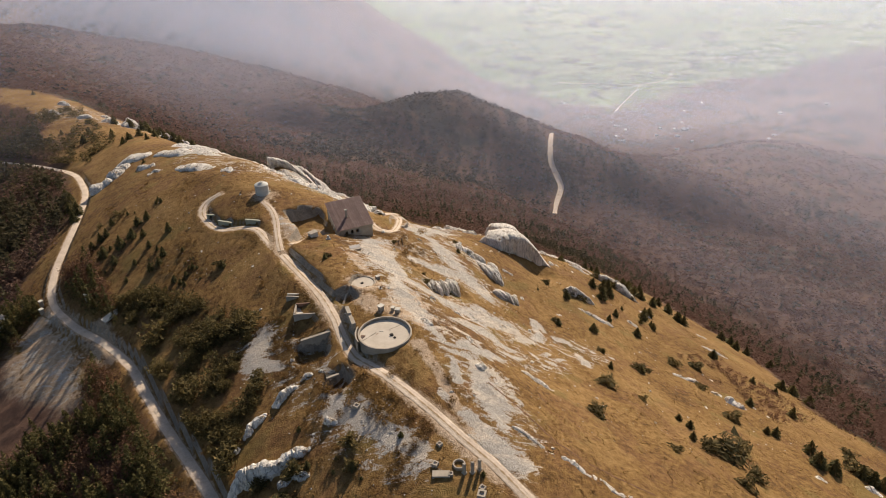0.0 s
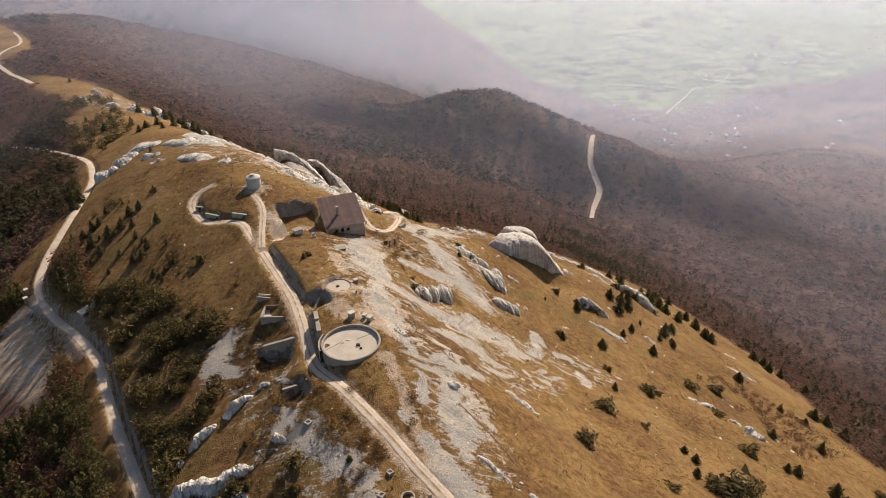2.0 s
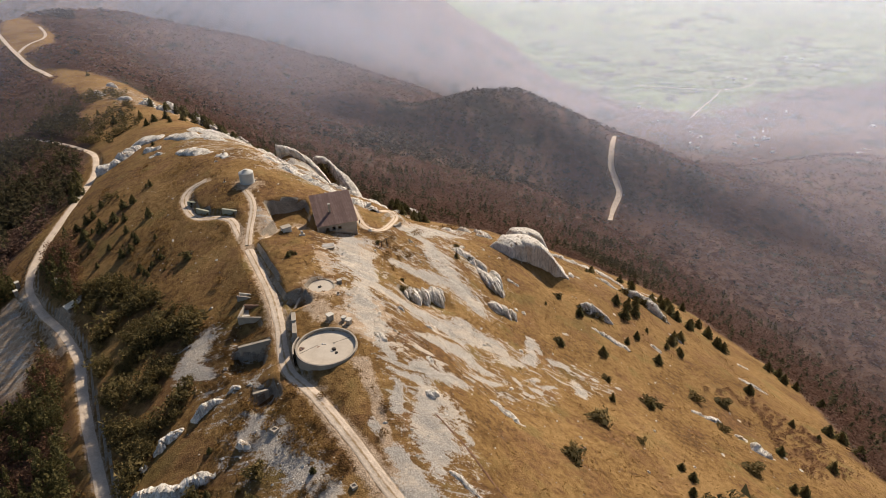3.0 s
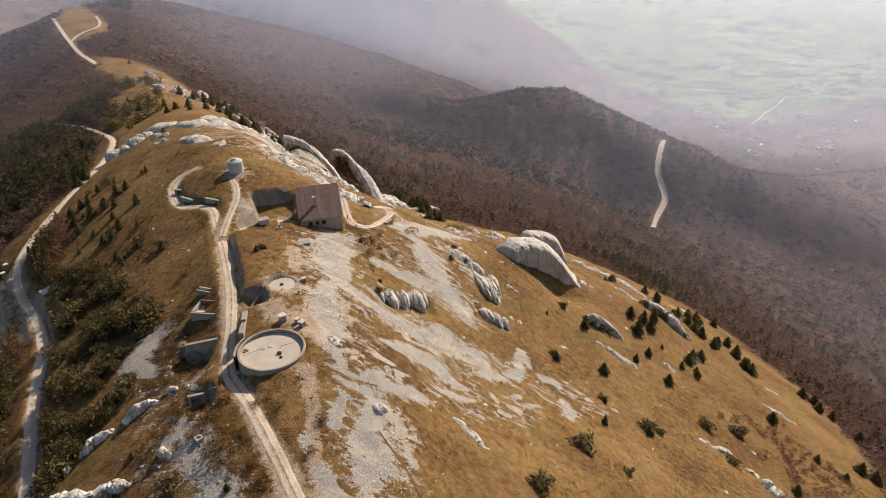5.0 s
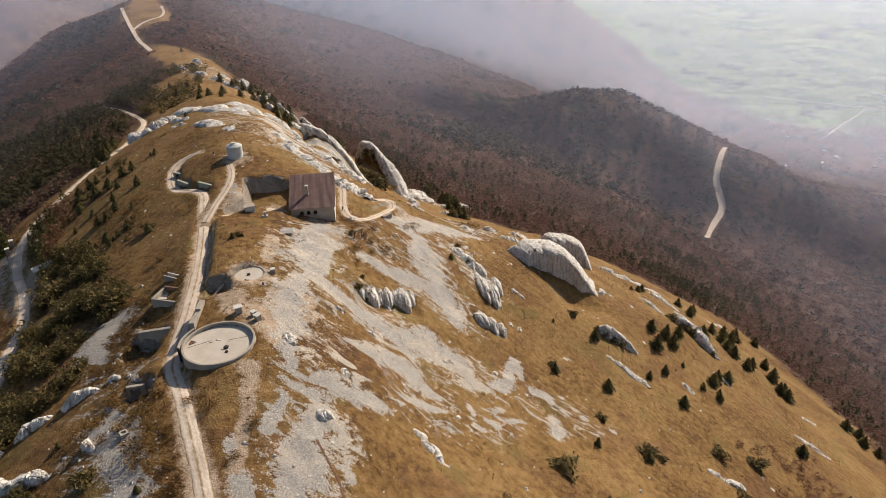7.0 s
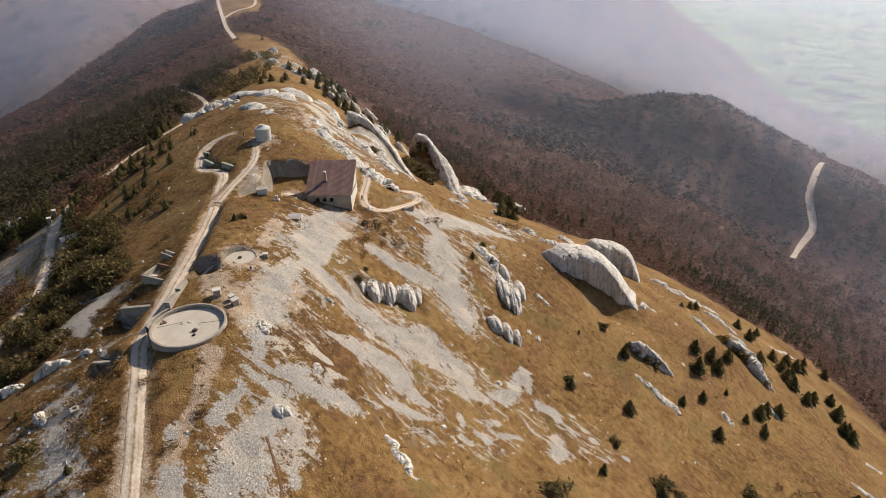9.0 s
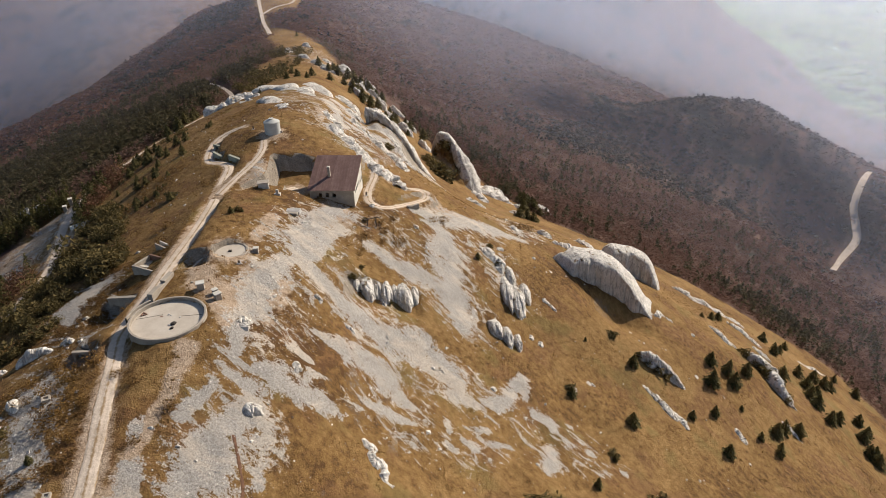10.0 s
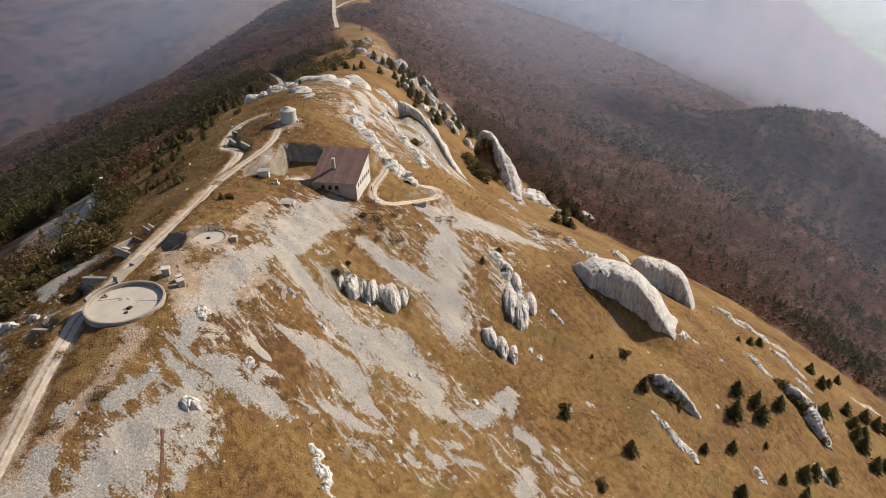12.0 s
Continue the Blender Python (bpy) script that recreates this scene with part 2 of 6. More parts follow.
def land(u, v, roads=True):
    """Height of the ground with its roads, cuts and small relief; also how near each point is to a road (0 on it)."""
    shape = np.shape(u)
    u, v = np.ravel(np.asarray(u, float)), np.ravel(np.asarray(v, float))
    x, y = to_xy(u, v)
    far = smooth(np.hypot(u - 60, v - 40), 300, 900)
    z = land_base(u, v) + 0.45 * fractal(x, y, 9, 4, 3) + far * 9 * fractal(x, y, 170, 4, 8)
    z += 0.9 * smooth(fractal(x, y, 26, 3, 31), 0.05, 0.5) * smooth(v, 15, 40) * (1 - far)
    z += 0.32 * boxed(u, v, -40, 60, 4, 55, 12) * fractal(x, y, 3.4, 3, 16)
    # gullies and steps of the rocky flank below the crest
    rough = boxed(u, v, -15, 80, 12, 60, 25)
    z += rough * 0.7 * np.abs(fractal(u * 0.35, v * 1.0, 7, 4, 12))
    # rock benches that lean against the two great fins
    for crest, reach, under, tilt in ((FIN_B, 34, 2.6, 0.05), (FIN_C, 16, 5.5, 0.25)):
        line = np.array(crest)
        uc, zc = np.interp(v, line[:, 1], line[:, 0]), np.interp(v, line[:, 1], line[:, 2])
        d = uc - u
        w = smooth(d, -1, 0.5) * smooth(d, reach, 0.5 * reach) * smooth(v, line[0, 1] - 2, line[0, 1] + 4) * smooth(v, line[-1, 1], line[-1, 1] - 12)
        z = z + w * np.maximum(0, zc - under - tilt * d + 0.8 * fractal(u, v * 0.25, 3, 3, 13) - z)
    # a step in the slope under the fluted cliff
    d = np.interp(v, [23, 30, 38], [26.4, 27.4, 30.6]) - u
    z -= 2.0 * smooth(d, -0.2, 0.8) * smooth(d, 11, 3) * smooth(v, 22.5, 25.5) * smooth(v, 39, 36)
    z += 0.7 * boxed(u, v, 52, 72, -3, 9, 3) * fractal(x, y, 2.4, 3, 44)
    # quarry pit beside the house, with steep walls
    wob = 0.7 * fractal(x, y, 4, 3, 40)
    pit = np.maximum(boxed(u + wob, v + wob, 59.0, 71.5, 5.5, 15.0, 1.2), boxed(u + wob, v + wob, 55.0, 60.0, 10.0, 15.0, 1.2))
    z = z + pit * np.minimum(0, -7.9 + 0.10 * (u - 62) - z)
    # ground falls away before the house and beside its sunny wall
    apron = boxed(u, v, 52.5, 66.5, 15.5, 27.5, 4.0)
    z = z + apron * np.minimum(0, -6.2 - 0.32 * (v - 14.8) + 0.03 * (u - 56) - z)
    # level beds of the two gun platforms, and the hollow below the smaller one
    for pu, pv, pr, pz in ((0.7, -1.4, 4.6, -1.6), (21.2, 4.0, 2.3, -1.3)):
        d = np.hypot(u - pu, v - pv)
        z = z + (1 - smooth(d, pr, pr + 0.7)) * np.minimum(0, pz - z)
    d = np.hypot(u - 0.73, v + 1.44) + 1e-6
    z = z + smooth(d, 5.2, 5.8) * smooth(d, 12, 6.5) * smooth((0.937 * (v + 1.44) - 0.35 * (u - 0.73)) / d, 0.05, 0.4) * np.maximum(0, -0.3 - 0.16 * (d - 5.7) - z)
    z -= 2.4 * boxed(u, v, 16.5, 19.5, -3.0, -0.5, 1.8)
    # hollows before the two shelters on the loop
    z -= 1.3 * boxed(u, v, 75.8, 78.4, -12.2, -9.8, 1.2) + 1.3 * boxed(u, v, 69.0, 71.2, -6.6, -4.6, 1.2)
    # hollow before the row of bunkers and beside the gun platform
    z -= 2.6 * boxed(u, v, -4.0, -1.5, -16, -13.2, 1.8)
    c, s = math.cos(radians(24)), math.sin(radians(24))
    a, d = (v + 15.6) * c - (u - 13.2) * s, (u - 13.2) * c + (v + 15.6) * s
    z = z + smooth(d, -7.5, -4) * smooth(d, 0.4, -0.3) * smooth(a, -2.2, -0.5) * smooth(a, 6.8, 4) * np.minimum(0, -6.7 - z)
    z -= 1.0 * boxed(u, v, 17.0, 19.0, -14.5, -11.0, 1.8)
    # ground falls away before the great boulder
    z -= 5.0 * np.exp(-((u - 55.5) / 6.5) ** 2 - ((v - 92.0) / 9.0) ** 2)
    # pale quarry scar below the lower road
    z += 1.5 * boxed(u, v, 52, 92, -90, -60, 7) * fractal(u, v * 0.14, 5.0, 5, 23)
    nearest = np.full(len(u), 99.0)
    for key, (half, course) in COURSES.items():
        low, high = course[:, :2].min(0) - 14, course[:, :2].max(0) + 14
        some = np.where((u > low[0]) & (u < high[0]) & (v > low[1]) & (v < high[1]))[0]
        if not len(some):
            continue
        d, zr = near_course(u[some], v[some], course)
        bank = 1.6 if key in ("cut", "main") else 1.7 if key == "lower" else 2.5
        if key == "hill":
            bank = 9
        k = 1 - smooth(d, half + 0.2, half + bank)
        z[some] = z[some] * (1 - k) + zr * k
        if roads:
            z[some] -= 0.22 * (1 - smooth(d, half - 0.75, half - 0.25))
        nearest[some] = np.minimum(nearest[some], np.maximum(d - half, 0))
    return z.reshape(shape), nearest.reshape(shape)


def height(u, v):
    return float(land(np.array([u]), np.array([v]), False)[0][0])


def at(u, v, lift=0.0):
    return Vector((*to_xy(u, v), height(u, v) + lift))


# where loose grey stone lies: strings of u, v and radius
SCREE = []
SCREE += [[(50.2, 21.2, 2.6), (41.8, 17.6, 3.6), (31.5, 15.0, 3.2), (24.5, 15.0, 2.4), (20.2, 18.8, 2.5), (16.4, 24.3, 3.4), (15.0, 30.5, 5.1), (14.6, 37.3, 4.6), (12.5, 42.5, 3.7), (8.1, 43.2, 2.5)], [(6.2, 18.8, 0.8), (6.2, 24.7, 2.3), (5.2, 29.4, 3.3), (1.9, 33.0, 2.0), (1.2, 35.7, 0.7)], [(-3.2, 27.5, 0.7), (-2.4, 30.9, 1.7), (-2.4, 34.5, 1.1)], [(7.7, 43.7, 1.9), (7.8, 46.6, 1.4), (9.3, 51.1, 1.7), (14.8, 54.9, 1.5), (19.3, 57.8, 1.7), (13.9, 57.0, 0.9)], [(11.1, 58.4, 1.5), (10.0, 60.8, 1.5), (7.4, 61.3, 0.8)], [(10.8, 65.9, 0.9)], [(1.0, 40.7, 0.9), (-1.3, 41.2, 0.5)]]
SCREE += [[(1.3, 43.8, 0.5), (1.6, 47.2, 0.9)], [(-2.4, 43.7, 0.9), (-2.9, 45.2, 1.0)], [(-0.9, 47.9, 1.0), (-0.3, 50.8, 0.9)], [(-4.6, 40.0, 0.9), (-5.5, 41.4, 0.7)], [(1.6, 60.2, 1.4), (-2.5, 58.0, 1.5)], [(5.2, 68.5, 1.1)], [(-5.0, 47.5, 0.6)], [(15.7, 48.0, 0.6)], [(26.9, 18.0, 2.0), (21.0, 13.0, 2.4), (16.6, 11.0, 2.8), (9.0, 10.2, 2.9), (2.1, 9.2, 1.9), (-3.0, 8.7, 1.5), (-6.4, 8.9, 1.1)], [(-0.4, 15.6, 1.0), (-0.6, 17.5, 1.0), (-0.6, 19.8, 0.8)], [(-3.0, 19.6, 0.8), (-2.8, 21.5, 0.5)], [(-7.1, 12.0, 0.9), (-7.2, 15.0, 2.1), (-7.7, 18.8, 2.7), (-8.3, 21.8, 2.0), (-8.6, 23.8, 1.0)]]
SCREE += [[(-9.1, 8.3, 0.7), (-11.0, 12.0, 1.9), (-15.8, 12.7, 2.5), (-16.6, 11.0, 2.7), (-20.5, 9.0, 2.6), (-24.2, 7.6, 2.7), (-27.5, 6.7, 2.1), (-29.8, 5.9, 1.8)], [(-11.1, 7.5, 0.8), (-14.7, 6.0, 1.1), (-17.4, 4.6, 1.1)], [(-18.5, 13.5, 1.5), (-17.8, 15.4, 0.8)], [(-22.6, 10.4, 2.5), (-25.8, 9.9, 2.2)], [(-22.6, 14.4, 0.9), (-25.4, 15.3, 0.6)], [(-18.4, -0.4, 0.9), (-21.0, -0.7, 0.7)], [(-4.8, 24.0, 0.5), (-5.2, 26.8, 0.7)], [(37.8, 27.7, 1.5), (35.0, 32.4, 2.1), (35.4, 39.1, 3.5)], [(56.0, 40.3, 1.5), (54.1, 44.3, 3.2), (49.2, 45.6, 4.6), (39.5, 44.7, 5.2), (32.1, 44.9, 4.8), (26.6, 46.2, 2.3)]]
SCREE += [[(58.3, 37.7, 1.1), (60.3, 44.1, 3.7), (67.0, 52.1, 4.6), (73.1, 61.0, 3.8), (77.6, 69.3, 1.4)], [(33.6, 54.2, 0.7)], [(28.1, 16.8, 2.5), (40.4, 21.8, 1.8)], [(22, 70, 0.8)], [(26, 74, 0.7)], [(3, 75, 1.0)], [(25.4, -19.6, 2.7), (20.9, -23, 3.4), (18.3, -26, 2.6), (12, -22, 1.5)], [(-5, -17, 2.2), (-10, -18, 3.0), (-14.5, -15.5, 3.6), (-22.3, -13.6, 3.4), (-28, -11, 2.0)]]
SCREE += [[(140, 12, 2.5), (120, 17, 2.0), (104, 19, 2.0)], [(150, 14, 2.0), (138, 19, 2.4), (128, 24, 2.0)], [(114, 22, 2.0), (115, 34, 2.4), (113, 44, 1.6)], [(124, 22, 2.4), (124, 34, 3.0), (122, 46, 2.0)], [(133, 27, 2.6), (131, 38, 3.0), (130, 48, 2.0)], [(88, 22, 2.2), (98, 17, 2.0), (108, 20, 2.0)], [(-33, 0, 2.8), (-40, 2, 2.6), (-26, 0.5, 1.7)]]
# ground where bare rock and stones show between the grass: the same
ROCKY = []
ROCKY += [[(52, 20, 8), (38, 17, 9), (25, 13, 8), (12, 12, 8), (-6, 12, 7), (-20, 10, 8), (-32, 8, 6)], [(48, 33, 9), (40, 42, 10), (28, 48, 7)], [(20, 24, 8), (14, 34, 10), (10, 45, 7), (3, 58, 6), (4, 70, 5)], [(66, 46, 6), (68, 58, 5)], [(-2, 30, 8), (-4, 44, 6)], [(22, -22, 7), (-4, -18, 6), (-16, -17, 7), (-28, -14, 6)]]
ROCKY += [[(150, 5, 14), (110, 15, 10), (90, 25, 9), (130, 35, 14)], [(56, 56, 7), (44, 60, 6)], [(92, -66, 8), (70, -70, 16), (54, -66, 8)], [(64, 3, 5), (60, 0, 4)], [(85, 70, 8), (110, 70, 12)], [(380, -25, 20), (320, 0, 20), (270, 25, 16)]]
# trampled pale earth: the same
EARTH = []
EARTH += [[(96, -66, 3.7), (86, -67, 7.5), (77, -66, 8.8), (68, -66, 10.4), (58, -66, 8.5), (49, -64, 4.8)], [(86, -76, 7.5), (76, -78, 8.5), (68, -78, 8.5), (58, -77, 7.5)], [(74, -90, 7.5)]]
EARTH += [[(16, 0, 2.5), (10, 2, 4), (7, 5, 3), (0, 7.5, 1.8)], [(-6, 3, 1.8), (-14, 2.5, 1.3), (-22, 0, 1.3), (-32, -1, 1.6)], [(-4, -8, 2.2), (-16, -5.5, 2.4), (-28, -4, 2.6), (-40, -2, 3.5)], [(6, 7, 3), (16, 9, 2.5)], [(44, 22, 3), (38, 20, 2)], [(4, 12, 2)], [(20, 4, 5.2)], [(26, 7.5, 1.4), (33, 8.8, 2.2), (38, 9.5, 1.8)], [(83, 3, 5)], [(45, -5, 2.4), (30, -5.5, 2.2), (13, -7, 2.4)]]
EARTH += [[(-36, -2, 4)], [(-60, 2, 5)], [(62, 10, 4)], [(74, -52, 4.5), (66, -51.5, 5), (58, -50, 3.4)], [(86, -57, 3), (98, -61, 3.4)], [(100, 14, 1.6), (116, 12, 1.4)], [(52, 20, 4), (46, 22, 3)], [(66, 46, 4.5), (69, 54, 4), (71, 62, 2)], [(9, 12, 3), (14, 13, 3)], [(57, 0.5, 2.5), (66, 3, 2)], [(72, 33, 3)]]


def strings(u, v, chains):
    """How deep each point lies within the strings: 1 on the line, 0 at the edge, less outside."""
    best = np.full(len(u), -3.0)
    for chain in chains:
        chain = np.array(chain, float)
        if len(chain) == 1:
            chain = np.vstack([chain, chain + (0.01, 0.01, 0)])
        low, high = chain[:, :2].min(0) - 20, chain[:, :2].max(0) + 20
        some = np.where((u > low[0]) & (u < high[0]) & (v > low[1]) & (v < high[1]))[0]
        uu, vv, b = u[some], v[some], best[some]
        for a, c in zip(chain[:-1], chain[1:]):
            d = c[:2] - a[:2]
            t = np.clip(((uu - a[0]) * d[0] + (vv - a[1]) * d[1]) / (d @ d), 0, 1)
            r = a[2] + t * (c[2] - a[2])
            b = np.maximum(b, 1 - np.hypot(uu - a[0] - t * d[0], vv - a[1] - t * d[1]) / r)
        best[some] = b
    return best


EDGE_U = [-200, -60, -20, 0, 40, 80, 125, 150, 175, 200, 260, 330, 420, 495, 540, 610, 650, 740, 900, 1200, 2500]
EDGE_RIGHT = [190, 168, 160, 178, 212, 215, 205, 135, 105, 84, 42, 16, -12, -44, -72, -80, -60, -60, -100, -170, -300]
EDGE_LEFT = [-62, -48, -47, -47, -52, -72, -68, -50, -45, -42, -38, -38, -48, -68, -78, -92, -100, -118, -118, -130, -250]


def woods(u, v):
    """Metres into the forest, on either side of the bald crest."""
    x, y = to_xy(u, v)
    return np.maximum(v - np.interp(u, EDGE_U, EDGE_RIGHT), np.interp(u, EDGE_U, EDGE_LEFT) - v) + np.where(u > 460, 4, 9) * fractal(x, y, 22, 3, 17)


def lines(low, high, gap, reach_low, reach_high, growth=0.03):
    """Grid lines, evenly spaced from low to high and ever wider outside."""
    mid = np.arange(low, high + gap, gap)
    out = [gap]
    while sum(out) < max(abs(reach_low - low), abs(reach_high - high)):
        out.append(out[-1] * (1 + growth))
    out = np.cumsum(out)
    return np.concatenate([(low - out)[low - out > reach_low][::-1], mid, (mid[-1] + out)[mid[-1] + out < reach_high]])


def sheet(name, co, faces, smooth_faces=True):
    """A mesh from arrays of corners and of equal-sided faces."""
    me = bpy.data.meshes.new(name)
    n = faces.shape[1]
    me.vertices.add(len(co))
    me.vertices.foreach_set("co", np.asarray(co, np.float32).ravel())
    me.loops.add(faces.size)
    me.loops.foreach_set("vertex_index", faces.ravel().astype(np.int32))
    me.polygons.add(len(faces))
    me.polygons.foreach_set("loop_start", np.arange(0, faces.size, n, dtype=np.int32))
    me.polygons.foreach_set("use_smooth", np.full(len(faces), smooth_faces))
    me.update(calc_edges=True)
    return me


def grid_faces(nu, nv):
    ids = np.arange(nu * nv).reshape(nu, nv)
    return np.stack([ids[:-1, :-1], ids[:-1, 1:], ids[1:, 1:], ids[1:, :-1]], -1).reshape(-1, 4)


def attribute(me, name, values):
    me.attributes.new(name, "FLOAT", "POINT").data.foreach_set("value", np.asarray(values, np.float32).ravel())


us, vs = lines(-70, 205, 0.8, -1200, 4700), lines(-88, 150, 0.8, -3400, 4700)
uu, vv = np.meshgrid(us, vs, indexing="ij")
gx, gy = to_xy(uu, vv)
gz, by_road = land(uu, vv)
mesh = sheet("ground", np.stack([gx, gy, gz], -1).reshape(-1, 3), grid_faces(*uu.shape))
fu, fv = uu.ravel(), vv.ravel()
wander = 0.9 * fractal(gx.ravel(), gy.ravel(), 5, 3, 51), 0.9 * fractal(gx.ravel(), gy.ravel(), 5, 3, 61)
attribute(mesh, "scree", strings(fu + wander[0], fv + wander[1], SCREE))
attribute(mesh, "rocky", strings(fu + 2 * wander[0], fv + 2 * wander[1], ROCKY))
attribute(mesh, "earth", np.maximum(strings(fu + wander[0], fv + wander[1], EARTH), 0.42 - by_road.ravel() / 1.1))
attribute(mesh, "moor", 0.2 * smooth(-fv, 2, 26) * smooth(fu, 230, 120))
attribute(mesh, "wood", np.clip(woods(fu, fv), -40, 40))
foot_x, foot_y = [-400, -59, 109, 300, 432, 587, 794, 979, 1365, 3000], [2900, 2330, 1990, 1720, 1640, 1700, 1900, 1930, 2150, 2700]
attribute(mesh, "plain", smooth(gy.ravel() - np.interp(gx.ravel(), foot_x, foot_y) + 130 * fractal(gx.ravel(), gy.ravel(), 420, 5, 14) + 40, -160, 380))
ground = tagged(new("ground", mesh), "dry ochre grass, grey scree and bare forest floor on a limestone ridge", "ground", kind="structure")


def attr(t, name):
    n = t.nodes.new("ShaderNodeAttribute")
    n.attribute_name = name
    return n.outputs["Fac"]


def ground_material():
    m, t, b = material("ridge_ground", 0.95, 0.1)
    patch, tuft, fine = noise_node(t, 0.045, 4), noise_node(t, 0.7, 6, 0.7), noise_node(t, 3.5, 4, 0.7)
    tone = maths(t, "ADD", maths(t, "MULTIPLY", patch, 0.45), maths(t, "MULTIPLY", tuft, 0.55))
    grass = ramp(t, tone, (0.39, (0.105, 0.056, 0.024)), (0.47, (0.205, 0.116, 0.041)), (0.58, (0.30, 0.182, 0.073)))
    heath = noise_node(t, 0.075, 6, 0.7)
    grass = mix(t, maths(t, "MULTIPLY", step(t, heath, 0.50, 0.62), 0.6), grass, ramp(t, tuft, (0.35, (0.12, 0.060, 0.030)), (0.65, (0.24, 0.128, 0.058))))
    moor = mix(t, step(t, noise_node(t, 0.16, 7, 0.7), 0.44, 0.58), grass, ramp(t, tuft, (0.36, (0.062, 0.038, 0.022)), (0.64, (0.165, 0.098, 0.048))))
    grass = mix(t, attr(t, "moor"), grass, moor)
    green = noise_node(t, 0.09, 3)
    grass = mix(t, maths(t, "MULTIPLY", step(t, green, 0.55, 0.7), 0.45), grass, (0.13, 0.11, 0.035))
    earth = ramp(t, maths(t, "ADD", maths(t, "MULTIPLY", tuft, 0.5), maths(t, "MULTIPLY", fine, 0.5)), (0.35, (0.30, 0.205, 0.13)), (0.65, (0.56, 0.43, 0.31)))
    cells = node(t, "TexVoronoi", Scale=6.5)
    t.links.new(place(t), cells.inputs["Vector"])
    grain = noise_node(t, 3.6, 10, 0.80)
    grit = ramp(t, maths(t, "ADD", maths(t, "MULTIPLY", cells.outputs["Color"], 0.14), maths(t, "MULTIPLY", grain, 0.86)), (0.34, (0.25, 0.222, 0.192)), (0.50, (0.43, 0.388, 0.342)), (0.66, (0.63, 0.578, 0.518)))
    colour = mix(t, step(t, maths(t, "ADD", attr(t, "earth"), maths(t, "MULTIPLY", maths(t, "SUBTRACT", tuft, 0.5), 1.7)), 0.0, 0.5), grass, earth)
    run = node(t, "Mapping")
    run.inputs["Rotation"].default_value = (0, 0, -math.atan2(ACROSS.y, ACROSS.x))
    run.inputs["Scale"].default_value = (0.42, 1.15, 0.6)
    t.links.new(place(t), run.inputs["Vector"])
    streak = noise_node(t, 0.42, 8, 0.7, run.outputs[0], 0.6)
    loose = maths(t, "ADD", attr(t, "scree"), maths(t, "MULTIPLY", maths(t, "SUBTRACT", streak, 0.515), 3.6))
    mosaic = maths(t, "ADD", maths(t, "MINIMUM", attr(t, "rocky"), 0.35), maths(t, "MULTIPLY", maths(t, "SUBTRACT", noise_node(t, 0.34, 9, 0.75, run.outputs[0], 1.0), 0.60), 5.5))
    loose = maths(t, "ADD", maths(t, "MAXIMUM", loose, mosaic), maths(t, "ADD", maths(t, "MULTIPLY", maths(t, "SUBTRACT", tuft, 0.5), 1.5), maths(t, "MULTIPLY", maths(t, "SUBTRACT", fine, 0.5), 1.5)))
    loose = step(t, loose, -0.06, 0.20)
    warm = mix(t, step(t, noise_node(t, 0.17, 6, 0.65, run.outputs[0], 0.8), 0.47, 0.62), grit, mix(t, 0.6, grit, (0.63, 0.53, 0.418)))
    colour = mix(t, loose, colour, warm)
    tilt = t.nodes.new("ShaderNodeSeparateXYZ")
    t.links.new(t.nodes.new("ShaderNodeNewGeometry").outputs["True Normal"], tilt.inputs[0])
    sheer = maths(t, "SUBTRACT", 1.0, step(t, maths(t, "ADD", tilt.outputs["Z"], maths(t, "MULTIPLY", maths(t, "SUBTRACT", tuft, 0.5), 0.35)), 0.55, 0.72))
    colour = mix(t, sheer, colour, ramp(t, maths(t, "ADD", maths(t, "MULTIPLY", grain, 0.6), maths(t, "MULTIPLY", streak, 0.4)), (0.36, (0.14, 0.11, 0.08)), (0.50, (0.30, 0.25, 0.195)), (0.64, (0.50, 0.43, 0.35))))
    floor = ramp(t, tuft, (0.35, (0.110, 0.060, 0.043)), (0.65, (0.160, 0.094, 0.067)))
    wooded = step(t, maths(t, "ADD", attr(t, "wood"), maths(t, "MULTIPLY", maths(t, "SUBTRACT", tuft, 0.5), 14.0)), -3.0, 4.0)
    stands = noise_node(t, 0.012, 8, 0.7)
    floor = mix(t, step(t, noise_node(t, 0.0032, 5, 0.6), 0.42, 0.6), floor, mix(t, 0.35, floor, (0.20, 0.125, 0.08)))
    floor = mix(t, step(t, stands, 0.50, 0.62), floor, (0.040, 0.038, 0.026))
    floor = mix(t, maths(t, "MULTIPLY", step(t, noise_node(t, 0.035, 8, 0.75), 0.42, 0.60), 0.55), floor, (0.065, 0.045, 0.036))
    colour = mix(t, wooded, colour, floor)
    lots = node(t, "Mapping")
    lots.inputs["Rotation"].default_value = (0, 0, 0.5)
    lots.inputs["Scale"].default_value = (1.0, 2.6, 1.0)
    t.links.new(place(t), lots.inputs["Vector"])
    plots = node(t, "TexVoronoi", Scale=0.013, Randomness=0.9)
    t.links.new(lots.outputs[0], plots.inputs["Vector"])
    crops = ramp(t, plots.outputs["Color"], (0.2, (0.12, 0.18, 0.06)), (0.45, (0.21, 0.28, 0.095)), (0.6, (0.27, 0.295, 0.14)), (0.8, (0.16, 0.22, 0.075)))
    hedge = node(t, "TexVoronoi", Scale=0.013, Randomness=0.9)
    hedge.feature = "DISTANCE_TO_EDGE"
    t.links.new(lots.outputs[0], hedge.inputs["Vector"])
